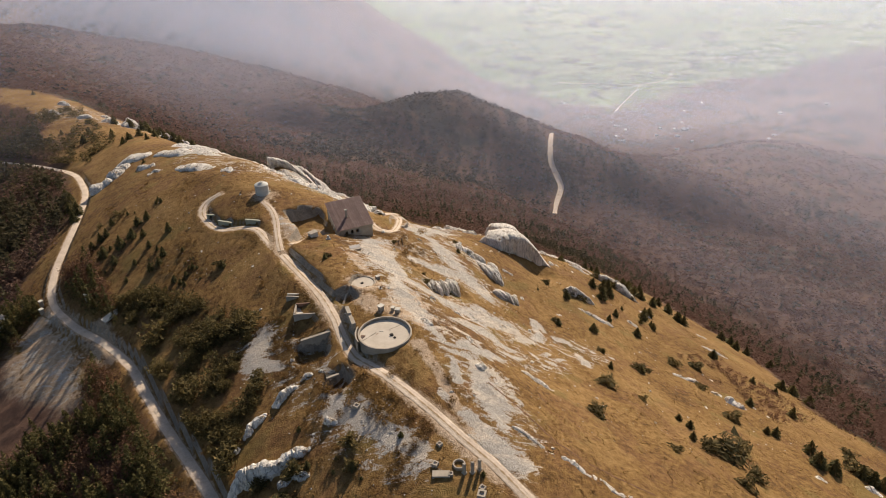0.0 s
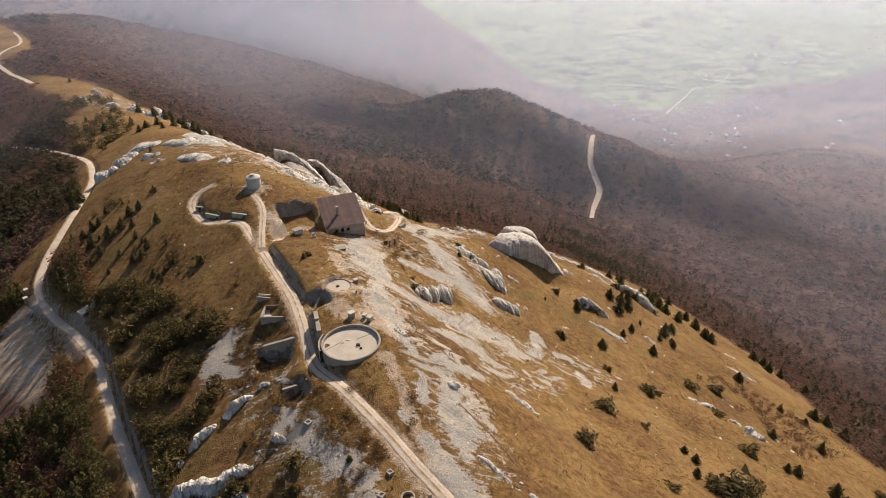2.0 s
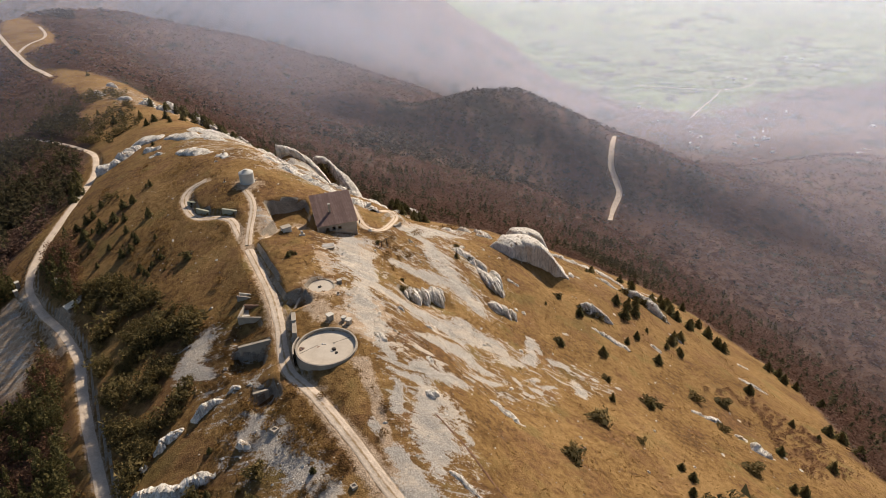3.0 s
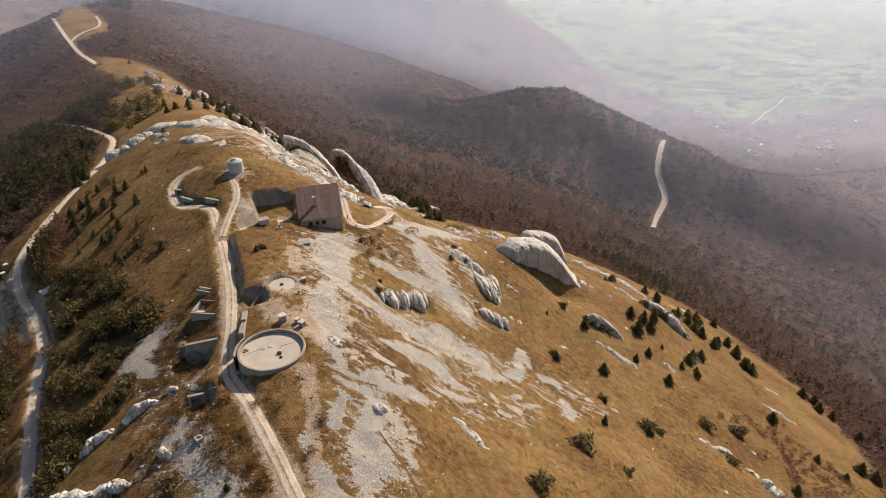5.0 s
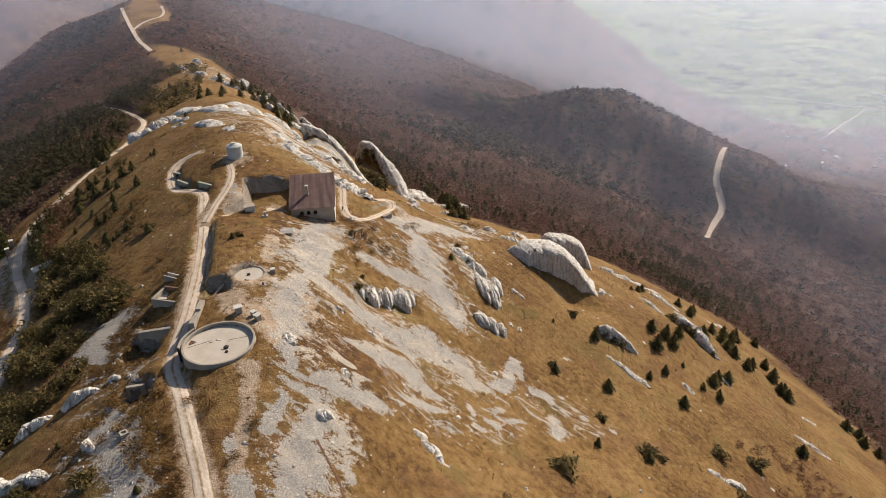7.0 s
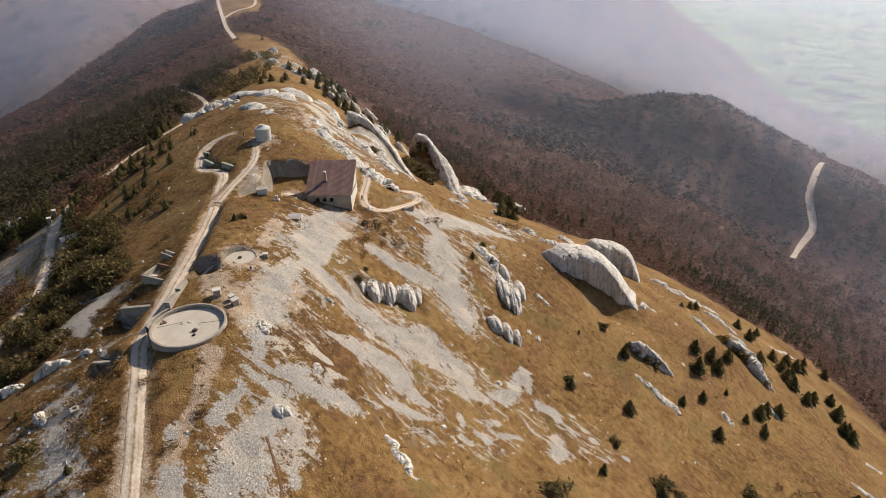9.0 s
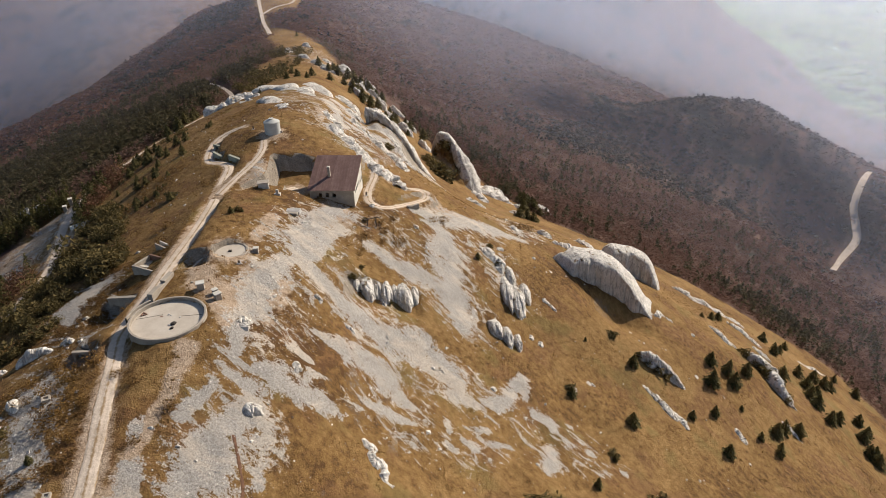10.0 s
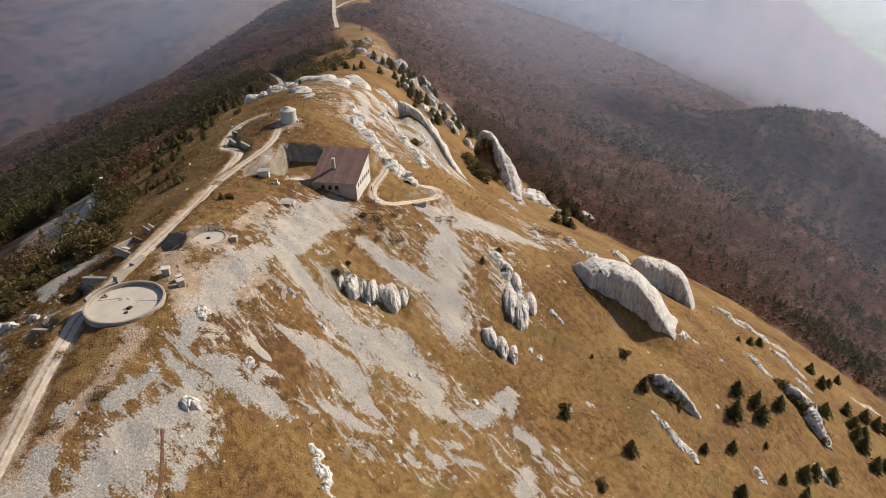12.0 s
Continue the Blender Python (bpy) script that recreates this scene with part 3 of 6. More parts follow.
    row = maths(t, "SUBTRACT", 1.0, step(t, hedge.outputs["Distance"], 0.0, 0.05))
    row = maths(t, "MULTIPLY", row, step(t, noise_node(t, 0.006, 6, 0.75), 0.44, 0.54))
    crops = mix(t, row, crops, (0.055, 0.06, 0.035))
    crops = mix(t, step(t, noise_node(t, 0.0075, 10, 0.8), 0.545, 0.59), crops, (0.075, 0.08, 0.045))
    colour = mix(t, step(t, maths(t, "ADD", attr(t, "plain"), maths(t, "MULTIPLY", maths(t, "SUBTRACT", noise_node(t, 0.012, 8, 0.7), 0.5), 1.0)), 0.3, 0.7), colour, crops)
    speck = ramp(t, maths(t, "ADD", maths(t, "MULTIPLY", fine, 0.6), maths(t, "MULTIPLY", noise_node(t, 9.0, 2), 0.4)), (0.38, (0.5, 0.5, 0.5)), (0.62, (1.42, 1.42, 1.42)))
    dapple = t.nodes.new("ShaderNodeMix")
    dapple.data_type, dapple.blend_type = "RGBA", "MULTIPLY"
    t.links.new(maths(t, "ADD", 0.38, maths(t, "MULTIPLY", loose, 0.2)), dapple.inputs[0])
    t.links.new(colour, dapple.inputs[6])
    t.links.new(speck, dapple.inputs[7])
    t.links.new(dapple.outputs[2], b.inputs["Base Color"])
    relief = maths(t, "ADD", maths(t, "MULTIPLY", tuft, 0.5), maths(t, "MULTIPLY", mix(t, loose, fine, noise_node(t, 5.0, 6, 0.8)), 0.6))
    bump(t, b, relief, 1.0, 0.45)
    return m


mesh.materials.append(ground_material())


def road_material():
    m, t, b = material("pale_gravel_track", 0.95, 0.1)
    fine, big = noise_node(t, 2.2, 6, 0.7), noise_node(t, 0.25, 4)
    gravel = ramp(t, maths(t, "ADD", maths(t, "MULTIPLY", fine, 0.5), maths(t, "MULTIPLY", big, 0.5)), (0.35, (0.46, 0.36, 0.27)), (0.65, (0.72, 0.60, 0.48)))
    verge = maths(t, "ADD", attr(t, "verge"), maths(t, "MULTIPLY", maths(t, "SUBTRACT", noise_node(t, 0.9, 6, 0.7), 0.5), 1.5))
    colour = mix(t, step(t, verge, 0.45, 0.9), gravel, (0.33, 0.225, 0.125))
    t.links.new(colour, b.inputs["Base Color"])
    bump(t, b, fine, 0.7, 0.12)
    return m


ROAD = road_material()


def road(key, label):
    """A gravel strip with two wheel ruts and a raised middle, laid on its bed."""
    half, course = COURSES[key]
    line = thread(course, 0.8 if key not in ("hill", "crest", "branch") else 4.0)
    d = np.gradient(line[:, :2], axis=0)
    d /= np.hypot(*d.T)[:, None]
    side = np.column_stack([-d[:, 1], d[:, 0]])
    across = np.array([-1.0, -0.8, -0.5, -0.25, 0.0, 0.25, 0.5, 0.8, 1.0])
    lift = np.array([-0.14, 0.0, -0.04, 0.0, 0.03, 0.0, -0.04, 0.0, -0.14])
    grown = np.array([1.0, 0.5, 0.0, 0.4, 0.85, 0.4, 0.0, 0.5, 1.0])
    if key in ("lower", "hill", "crest", "branch"):
        grown = grown * np.array([1, 0.8, 0.5, 0.3, 0.3, 0.3, 0.5, 0.8, 1])
    wide = half * (1 + (0.4 if key == "hill" else 0.12) * fractal(line[:, 0], line[:, 1], 40 if key == "hill" else 6, 3, 71))
    pu = line[:, 0][:, None] + side[:, 0][:, None] * across * wide[:, None]
    pv = line[:, 1][:, None] + side[:, 1][:, None] * across * wide[:, None]
    x, y = to_xy(pu, pv)
    if key in ("hill", "crest", "branch"):
        z = land(pu, pv, False)[0] + 0.35
    else:
        z = line[:, 2][:, None] + lift + 0.03 * fractal(x, y, 2, 2, 77) + 0.05
    me = sheet(key + "_road", np.stack([x, y, z], -1).reshape(-1, 3), grid_faces(*pu.shape))
    attribute(me, "verge", np.broadcast_to(grown, pu.shape))
    me.materials.append(ROAD)
    return tagged(new("road", me), label, "track", kind="structure")


road("main", "pale gravel track with two ruts along the crest")
road("tank", "pale gravel track with a grassy middle up to the tank")
road("lower", "pale gravel road cut into the wooded slope")
road("house", "pale earth track looping beside the ruined house")
road("cut", "pale gravel ramp down into the pit beside the house")
road("crest", "pale gravel track climbing the farther crest")
road("branch", "pale gravel track forking off on the farther crest")
road("hill", "pale cleared forest track down the dark hill")


# ---- haze over the valley: thin translucent curtains standing in for lit air, ever farther off ----
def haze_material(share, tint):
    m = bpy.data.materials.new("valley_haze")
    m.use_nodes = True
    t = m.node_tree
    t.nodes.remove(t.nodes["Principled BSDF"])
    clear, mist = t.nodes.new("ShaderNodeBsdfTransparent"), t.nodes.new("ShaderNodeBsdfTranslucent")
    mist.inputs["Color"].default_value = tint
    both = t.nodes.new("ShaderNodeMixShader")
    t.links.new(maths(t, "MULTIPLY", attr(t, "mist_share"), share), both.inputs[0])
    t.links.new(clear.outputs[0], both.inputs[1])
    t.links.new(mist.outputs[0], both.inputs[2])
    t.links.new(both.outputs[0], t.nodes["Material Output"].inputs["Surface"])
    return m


def haze(radius, share):
    """A translucent curtain standing in for lit haze, thinner towards the ground and towards its top."""
    a, z = np.meshgrid(np.linspace(radians(-80), radians(80), 121), np.linspace(-530, 80, 90), indexing="ij")
    x, y = ORIGIN.x + radius * np.sin(a), ORIGIN.y + radius * np.cos(a)
    me = sheet("haze", np.stack([x, y, z], -1).reshape(-1, 3), grid_faces(*a.shape))
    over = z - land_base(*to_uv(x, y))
    # share varies with bearing to imitate the haze's brightness: far thinner, near thicker westwards
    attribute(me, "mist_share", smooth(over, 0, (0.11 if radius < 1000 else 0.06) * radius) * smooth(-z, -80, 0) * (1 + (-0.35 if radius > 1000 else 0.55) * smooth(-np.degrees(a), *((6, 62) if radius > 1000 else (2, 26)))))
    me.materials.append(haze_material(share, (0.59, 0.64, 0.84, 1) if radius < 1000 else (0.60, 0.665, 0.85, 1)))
    return tagged(new("haze", me), "pale bluish curtain standing in for haze over the valley", "haze", kind="stuff")


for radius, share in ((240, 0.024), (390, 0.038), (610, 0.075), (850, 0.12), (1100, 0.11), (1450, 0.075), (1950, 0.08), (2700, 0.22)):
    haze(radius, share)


# ---- foliage ----
def leaf_material(name, dark, light, rough=0.8, sheer=0.3):
    m, t, b = material(name, rough, 0.15)
    g = t.nodes.new("ShaderNodeNewGeometry")
    info = t.nodes.new("ShaderNodeObjectInfo")
    pick = maths(t, "ADD", maths(t, "MULTIPLY", g.outputs["Random Per Island"], 0.6), maths(t, "MULTIPLY", info.outputs["Random"], 0.4))
    pick = maths(t, "ADD", maths(t, "MULTIPLY", pick, 0.7), maths(t, "MULTIPLY", noise_node(t, 0.05, 3), 0.3))
    colour = ramp(t, pick, (0.25, dark), (0.75, light))
    t.links.new(colour, b.inputs["Base Color"])
    through_light, both = t.nodes.new("ShaderNodeBsdfTranslucent"), t.nodes.new("ShaderNodeMixShader")
    t.links.new(colour, through_light.inputs["Color"])
    both.inputs[0].default_value = sheer
    t.links.new(b.outputs[0], both.inputs[1])
    t.links.new(through_light.outputs[0], both.inputs[2])
    t.links.new(both.outputs[0], t.nodes["Material Output"].inputs["Surface"])
    return m


NEEDLES = leaf_material("spruce_needles", (0.030, 0.028, 0.018), (0.075, 0.062, 0.040))
PINE = leaf_material("dwarf_pine_needles", (0.046, 0.042, 0.016), (0.20, 0.145, 0.055))
# Twigs for the shady slope, paler than TWIGS to paint in sunlight missing there.
LIFTED_TWIGS = leaf_material("lightened_shady_twigs", (0.14, 0.084, 0.060), (0.22, 0.136, 0.098), sheer=0.55)
YOUNG = leaf_material("young_spruce_needles", (0.055, 0.056, 0.020), (0.19, 0.15, 0.056))
YOUNG_DARK = leaf_material("forest_conifer_needles", (0.045, 0.042, 0.024), (0.12, 0.098, 0.052), sheer=0.4)
TWIGS = leaf_material("bare_beech_twigs", (0.120, 0.061, 0.042), (0.172, 0.094, 0.065), sheer=0.5)
RUSSET = leaf_material("russet_shrub_leaves", (0.105, 0.056, 0.021), (0.29, 0.165, 0.046))
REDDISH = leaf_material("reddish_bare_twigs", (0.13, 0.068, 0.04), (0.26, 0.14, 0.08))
BARK = plain_stone("grey_bark", (0.06, 0.045, 0.035), (0.13, 0.10, 0.08), 3.0)


def scatter_mesh(name, shapes, places, sizes, turns):
    """Copies of a few small triangle shapes, set at many places, in one mesh."""
    cos, faces, base = [], [], 0
    which = np.arange(len(places)) % len(shapes)
    for k, (co, tri) in enumerate(shapes):
        mine = np.where(which == k)[0]
        c, s = np.cos(turns[mine])[:, None], np.sin(turns[mine])[:, None]
        x, y, z = (co[None, :, i] for i in range(3))
        p = np.stack([(x * c - y * s) * sizes[mine, 0][:, None], (x * s + y * c) * sizes[mine, 0][:, None], z * sizes[mine, 1][:, None] + 0 * c], -1) + places[mine][:, None, :]
        cos.append(p.reshape(-1, 3))
        faces.append((tri[None] + (base + np.arange(len(mine)) * len(co))[:, None, None]).reshape(-1, 3))
        base += len(mine) * len(co)
    return sheet(name, np.concatenate(cos), np.concatenate(faces), False)


def tufts(rng, n, spread, size, low, high, droop=0.0):
    """n loose triangles within an uneven crown of unit height."""
    co, tri = [], []
    for i in range(n):
        z = low + (high - low) * rng.random()
        r = spread * math.sqrt(rng.random()) * math.sqrt(max(0.05, 1 - ((z - (low + high) / 2) / ((high - low) / 1.9)) ** 2))
        a = rng.random() * 6.283
        c = np.array([r * math.cos(a), r * math.sin(a), z])
        for j in range(3):
            co.append(c + rng.normal(0, size, 3) * (1, 1, 0.8))
        tri.append((3 * i, 3 * i + 1, 3 * i + 2))
    return np.array(co), np.array(tri)


def skirts(rng, layers, arms, width=0.24):
    """A conifer's crown of unit height: whorls of drooping triangles."""
    co, tri = [], []
    for k in range(layers):
        z = 0.06 + 0.9 * k / layers
        r = width * (1 - k / layers) ** 0.85 + 0.02
        for j in range(arms):
            a = 6.283 * (j + rng.random() * 0.7) / arms
            rr = r * rng.uniform(0.75, 1.25)
            w = 3.6 / arms
            tip = z - rng.uniform(0.02, 0.09)
            n = len(co)
            co += [(0, 0, z + 1.35 / layers), (rr * math.cos(a - w / 2), rr * math.sin(a - w / 2), tip + 0.02), (rr * 1.08 * math.cos(a), rr * 1.08 * math.sin(a), tip - 0.02),
                   (rr * math.cos(a + w / 2), rr * math.sin(a + w / 2), tip + 0.02)]
            tri += [(n, n + 1, n + 2), (n, n + 2, n + 3)]
    return np.array(co), np.array(tri)


def cone_of_tufts(rng, n, size):
    """A ragged conifer of unit height."""
    co, tri = tufts(rng, n, 0.30, size, 0.03, 1.0)
    cone = np.repeat(co.reshape(-1, 3, 3).mean(1), 3, 0)
    co[:, :2] += cone[:, :2] * (np.clip(1.25 - 1.25 * cone[:, 2:3], 0.05, 1.2) / np.sqrt(np.clip(1 - (2 * cone[:, 2:3] - 1.03) ** 2, 0.12, 1)) - 1)
    return co, tri


rng = np.random.default_rng(4)


def forest(n, u0, u1, v0, v1, seed):
    r = np.random.default_rng(seed)
    u, v = r.uniform(u0, u1, n), r.uniform(v0, v1, n)
    return u, v, r


def keep_clear(u, v):
    """Leaves road beds free."""
    free = np.ones(len(u), bool)
    for key, gap in (("hill", 5.5), ("lower", 4.5), ("crest", 4), ("branch", 4)):
        free &= near_course(u, v, COURSES[key][1])[0] > gap
    return free


def near_stand(u, v):
    """The dense mixed stand just below the lower road."""
    scar = strings(u, v, EARTH) > -0.05
    return (u > -30) & (u < 112) & (v < -46) & (v > -100) & ~scar


wood_u, wood_v = [], []
for n, u0, u1, v0, v1, seed in ((11000, -80, 330, 100, 330, 1), (34000, -150, 1000, 330, 760, 2), (20000, 330, 1000, -60, 330, 3), (8000, 20, 330, -330, -84, 5), (3000, 60, 330, -84, -44, 9),
                                (16000, 330, 900, -420, -40, 6), (9000, -150, 1000, 760, 1150, 8), (3600, 130, 330, 40, 100, 10), (9000, 0, 800, -800, -330, 11)):
    u, v, r = forest(n, u0, u1, v0, v1, seed)
    ok = (woods(u, v) > -3 + 6 * r.random(n)) & keep_clear(u, v) & ~((u > -30) & (u < 112) & (v > -100) & (v < -40))
    wood_u.append(u[ok])
    wood_v.append(v[ok])
wood_u, wood_v = np.concatenate(wood_u), np.concatenate(wood_v)
x, y = to_xy(wood_u, wood_v)
places = np.stack([x, y, land(wood_u, wood_v, False)[0] - 0.3], -1)
stand = fractal(x, y, 90, 4, 90) + np.where(wood_v < -40, 0.38, 0) + np.where((wood_v < -40) & (wood_u < 330), 0.25, 0)
# more dark conifers on the hill's near face, partly in place of its shade
hill_shade = 1.3 * np.exp(-(((x - 20) / 170) ** 2 + ((y - 690) / 120) ** 2) ** 2)
dark = rng.random(len(x)) < np.clip(np.where(wood_v > 0, 0.10, 0.06) + 0.85 * smooth(stand + hill_shade, 0.36, 0.8), 0, 0.85)
tall = rng.uniform(0.6, 1.3, len(x))
beech = [tufts(rng, 40, 0.48, 0.066, 0.06, 0.95) for _ in range(4)]
far_beech = [tufts(rng, 9, 0.45, 0.17, 0.06, 0.9) for _ in range(4)]
far_firs = [tufts(rng, 10, 0.36, 0.16, 0.04, 1.0) for _ in range(3)]
remote = np.hypot(wood_u - 60, wood_v) > 400
firs = [cone_of_tufts(rng, 44, 0.085) for _ in range(4)]
for name, mask, shapes, mat, wide, high, label in (("bare_forest", ~dark & ~remote & (wood_v > 0), beech, TWIGS, 7.0, 2.5, "leafless brown beech forest covering the slopes"),
                                                   ("russet_forest", ~dark & ~remote & (wood_v < 0), beech, LIFTED_TWIGS, 5.8, 2.9, "reddish brown forest on the shady slope, its colour lightened as if sunlit"),
                                                   ("distant_forest", ~dark & remote, far_beech, TWIGS, 7.0, 3.0, "leafless brown beech forest on the farther hills"),
                                                   ("distant_conifers", dark & remote, far_firs, NEEDLES, 5.6, 4.4, "dark green conifers on the farther hills, massed partly in place of shade"),
                                                   ("conifer_stands", dark & ~remote, firs, YOUNG_DARK, 6.4, 5.2, "dark green conifers scattered through the forest")):
    size = np.column_stack([wide * tall[mask] * rng.uniform(0.8, 1.2, mask.sum()), high * tall[mask]])
    me = scatter_mesh(name, shapes, places[mask], size, rng.uniform(0, 6.28, mask.sum()))
    me.materials.append(mat)
    tagged(new(name, me), label, "forest", kind="stuff")


# finer trees where the camera passes nearest
r = np.random.default_rng(14)
u, v = r.uniform(-30, 112, 3600), r.uniform(-100, -46, 3600)
ok = near_stand(u, v) & (near_course(u, v, COURSES["lower"][1])[0] > 3.4 + 3 * r.random(3600))
u, v = u[ok], v[ok]
x, y = to_xy(u, v)
places = np.stack([x, y, land(u, v, False)[0] - 0.3], -1)
dark = fractal(x, y, 16, 3, 91) + 0.25 * r.normal(0, 1, len(u)) > -0.12
near_firs = [cone_of_tufts(rng, 150, 0.042) for _ in range(4)]
near_beech = [tufts(rng, 110, 0.48, 0.05, 0.04, 0.95) for _ in range(4)]
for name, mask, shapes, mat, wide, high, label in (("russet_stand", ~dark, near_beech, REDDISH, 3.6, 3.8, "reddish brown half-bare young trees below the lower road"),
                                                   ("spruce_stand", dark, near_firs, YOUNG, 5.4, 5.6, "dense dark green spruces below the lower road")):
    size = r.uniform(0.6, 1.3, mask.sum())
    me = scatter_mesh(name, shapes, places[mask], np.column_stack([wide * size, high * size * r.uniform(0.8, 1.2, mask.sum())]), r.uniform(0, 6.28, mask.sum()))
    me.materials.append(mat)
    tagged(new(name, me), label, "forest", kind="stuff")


def part(name, me, mat, parent, label=""):
    """Links a mesh (or a bmesh) as one part of its thing."""
    if isinstance(me, bmesh.types.BMesh):
        bm = me
        me = bpy.data.meshes.new(name)
        bm.to_mesh(me)
        bm.free()
    me.materials.append(mat)
    ob = new(name, me)
    ob.parent = parent
    return tagged(ob, label)


def thing(name, label, category, group=""):
    return tagged(new(name), label, category, group)


def trunk(height_, radius):
    bm = bmesh.new()
    bmesh.ops.create_cone(bm, segments=6, radius1=radius, radius2=radius * 0.15, depth=height_, cap_ends=True)
    bmesh.ops.translate(bm, verts=bm.verts, vec=(0, 0, height_ / 2 - 0.05))
    return bm


def spruce(seed):
    """A small spruce of unit height."""
    r = np.random.default_rng(seed)
    tree = thing("spruce", "small dark green spruce on the dry slope", "tree", "spruces on the slope")
    part("trunk", trunk(0.7, 0.022), BARK, tree)
    co, tri = skirts(r, 11, 9, 0.34)
    co2, tri2 = tufts(r, 190, 0.40, 0.05, 0.02, 0.85)
    co2[:, :2] *= np.clip(1.25 - co2[:, 2:3], 0.3, 1.1)
    crown = np.vstack([co, co2]) * (0.86, 0.86, 0.76)
    part("crown", sheet("crown", crown, np.vstack([tri, tri2 + len(co)]), False), YOUNG, tree)
    return tree


def dwarf_pine(seed):
    """A low spreading pine bush, one metre across."""
    r = np.random.default_rng(seed)
    bush = thing("dwarf_pine", "low spreading dark green dwarf pine bush", "shrub", "dwarf pines")
    part("stem", trunk(0.3, 0.03), BARK, bush)
    co, tri = tufts(r, 420, 0.5, 0.066, 0.02, 0.62)
    lobes = 1 + 0.35 * np.sin(3 * np.arctan2(co[:, 1], co[:, 0]) + seed)
    co[:, :2] *= lobes[:, None]
    part("crown", sheet("crown", co, tri, False), PINE, bush)
    return bush


def russet_bush(seed):
    r = np.random.default_rng(seed)
    bush = thing("bare_bush", "small russet half-bare bush in dry grass", "shrub", "russet bushes")
    part("stem", trunk(0.5, 0.02), BARK, bush)
    co, tri = tufts(r, 260, 0.5, 0.042, 0.02, 0.7)
    part("crown", sheet("crown", co, tri, False), RUSSET, bush)
    return bush


def plant(kinds, spots, squat=1.0, wide=1.0):
    for i, (u, v, size) in enumerate(spots):
        if i < len(kinds) and not kinds[i].get("set"):
            ob = kinds[i]
        else:
            ob = None
        k = kinds[i % len(kinds)]
        p = at(u, v, -0.05)
        m = Matrix.Translation(p) @ pose(0, 0, 0, rng.uniform(-4, 4), rng.uniform(-4, 4), rng.uniform(0, 360))
        s = (size * wide * rng.uniform(0.85, 1.15),) * 2 + (size * squat,)
        if not k.get("set"):
            k.matrix_basis = m @ Matrix.Diagonal((*s, 1))
            k["set"] = 1
        else:
            c = copy_thing(k, m)
            c.scale = s


spruces = [spruce(k) for k in range(5)]
pines = [dwarf_pine(k) for k in range(5)]
russets = [russet_bush(k) for k in range(3)]
plant(spruces, [(17.1, 81.7, 4.95), (27.1, 100.6, 3.69), (31.2, 108.8, 4.59), (19, 106.6, 4.95), (28.6, 120.7, 3.78), (33.4, 128.1, 6.39), (36.4, 132.6, 6.57), (38.7, 138.5, 6.03), (28.1, 126.4, 3.51), (5.6, 73.9, 2.52), (20, 68.6, 3.69), (43.6, 85.4, 2.43), (39.1, 76.9, 1.44), (37.5, 119.8, 2.52), (37, 88.5, 4.86), (97.7, 162.3, 5.94), (89.6, 162.1, 6.75), (110.3, 181.1, 5.4), (64.2, 159.6, 7), (83.5, 174.9, 7), (53.1, 159.6, 7), (85.4, 184, 6.12), (82.8, 129.3, 2.52), (87, 135, 4.32), (187.8, 96.5, 7), (190.4, 94.3, 7), (178.5, 89.5, 7), (183.5, 98.3, 5.76), (51.1, 52.6, 2.52), (26.2, 25.1, 1.44)])
plant(spruces, [(36.9, 3.4, 1.26), (42, 112.6, 7), (50.6, 116.3, 6.21), (46, 121.5, 7), (54.6, 129.9, 7), (49.9, 121.2, 7), (25.6, 124.6, 4.59), (80.3, 166.3, 7), (71.5, 163.4, 7), (67.3, 163.9, 7), (60, 159.4, 7), (-3.1, 67.7, 3.42), (-4.8, 79.7, 3.96), (57.5, 166.1, 7), (65, 180.2, 7), (54, 173.1, 7), (46.5, 170.3, 7), (43.7, 171.5, 7), (93.9, 141.5, 4.86), (94.3, 167.3, 5.31), (100.2, 197.6, 4.77), (146.9, 81.7, 7), (148.9, 85.3, 7), (147.6, 87.8, 6.3), (9.9, 142.4, 6.39), (-7.4, 142.1, 4.14), (-14.2, 146.7, 4.23), (-28.6, 130.2, 5.85), (-36, 98.7, 4.14), (-37.5, 100.9, 5.04)])
plant(spruces, [(-22, 113.9, 4.59), (-28.3, 65.9, 2.88), (-32, 65.6, 3.51), (-36.5, 60.3, 3.42), (-46.8, 102.9, 6.75), (-51.3, 98.2, 7), (-54, 101.1, 7), (31.4, 198.2, 7), (27.5, 202.1, 7), (14.3, 199.3, 7), (-8.2, 163.8, 6.84), (-19.4, 164.9, 7), (-57.6, 111.7, 6.93), (-60.2, 113.1, 7), (-62.7, 114.6, 7), (37, 202.5, 7), (39.2, 198.1, 7), (-11.6, 166.7, 6.84), (57.2, 177.6, 7), (47.3, 172.9, 7), (95.2, 203.9, 7), (83.8, 179.7, 7), (67.6, 151.1, 7), (192, 93, 11), (195, 95, 10), (198, 92, 9), (190, 97, 9), (196, 98.5, 8), (187, 92, 7), (93.1, -47, 4.1)])
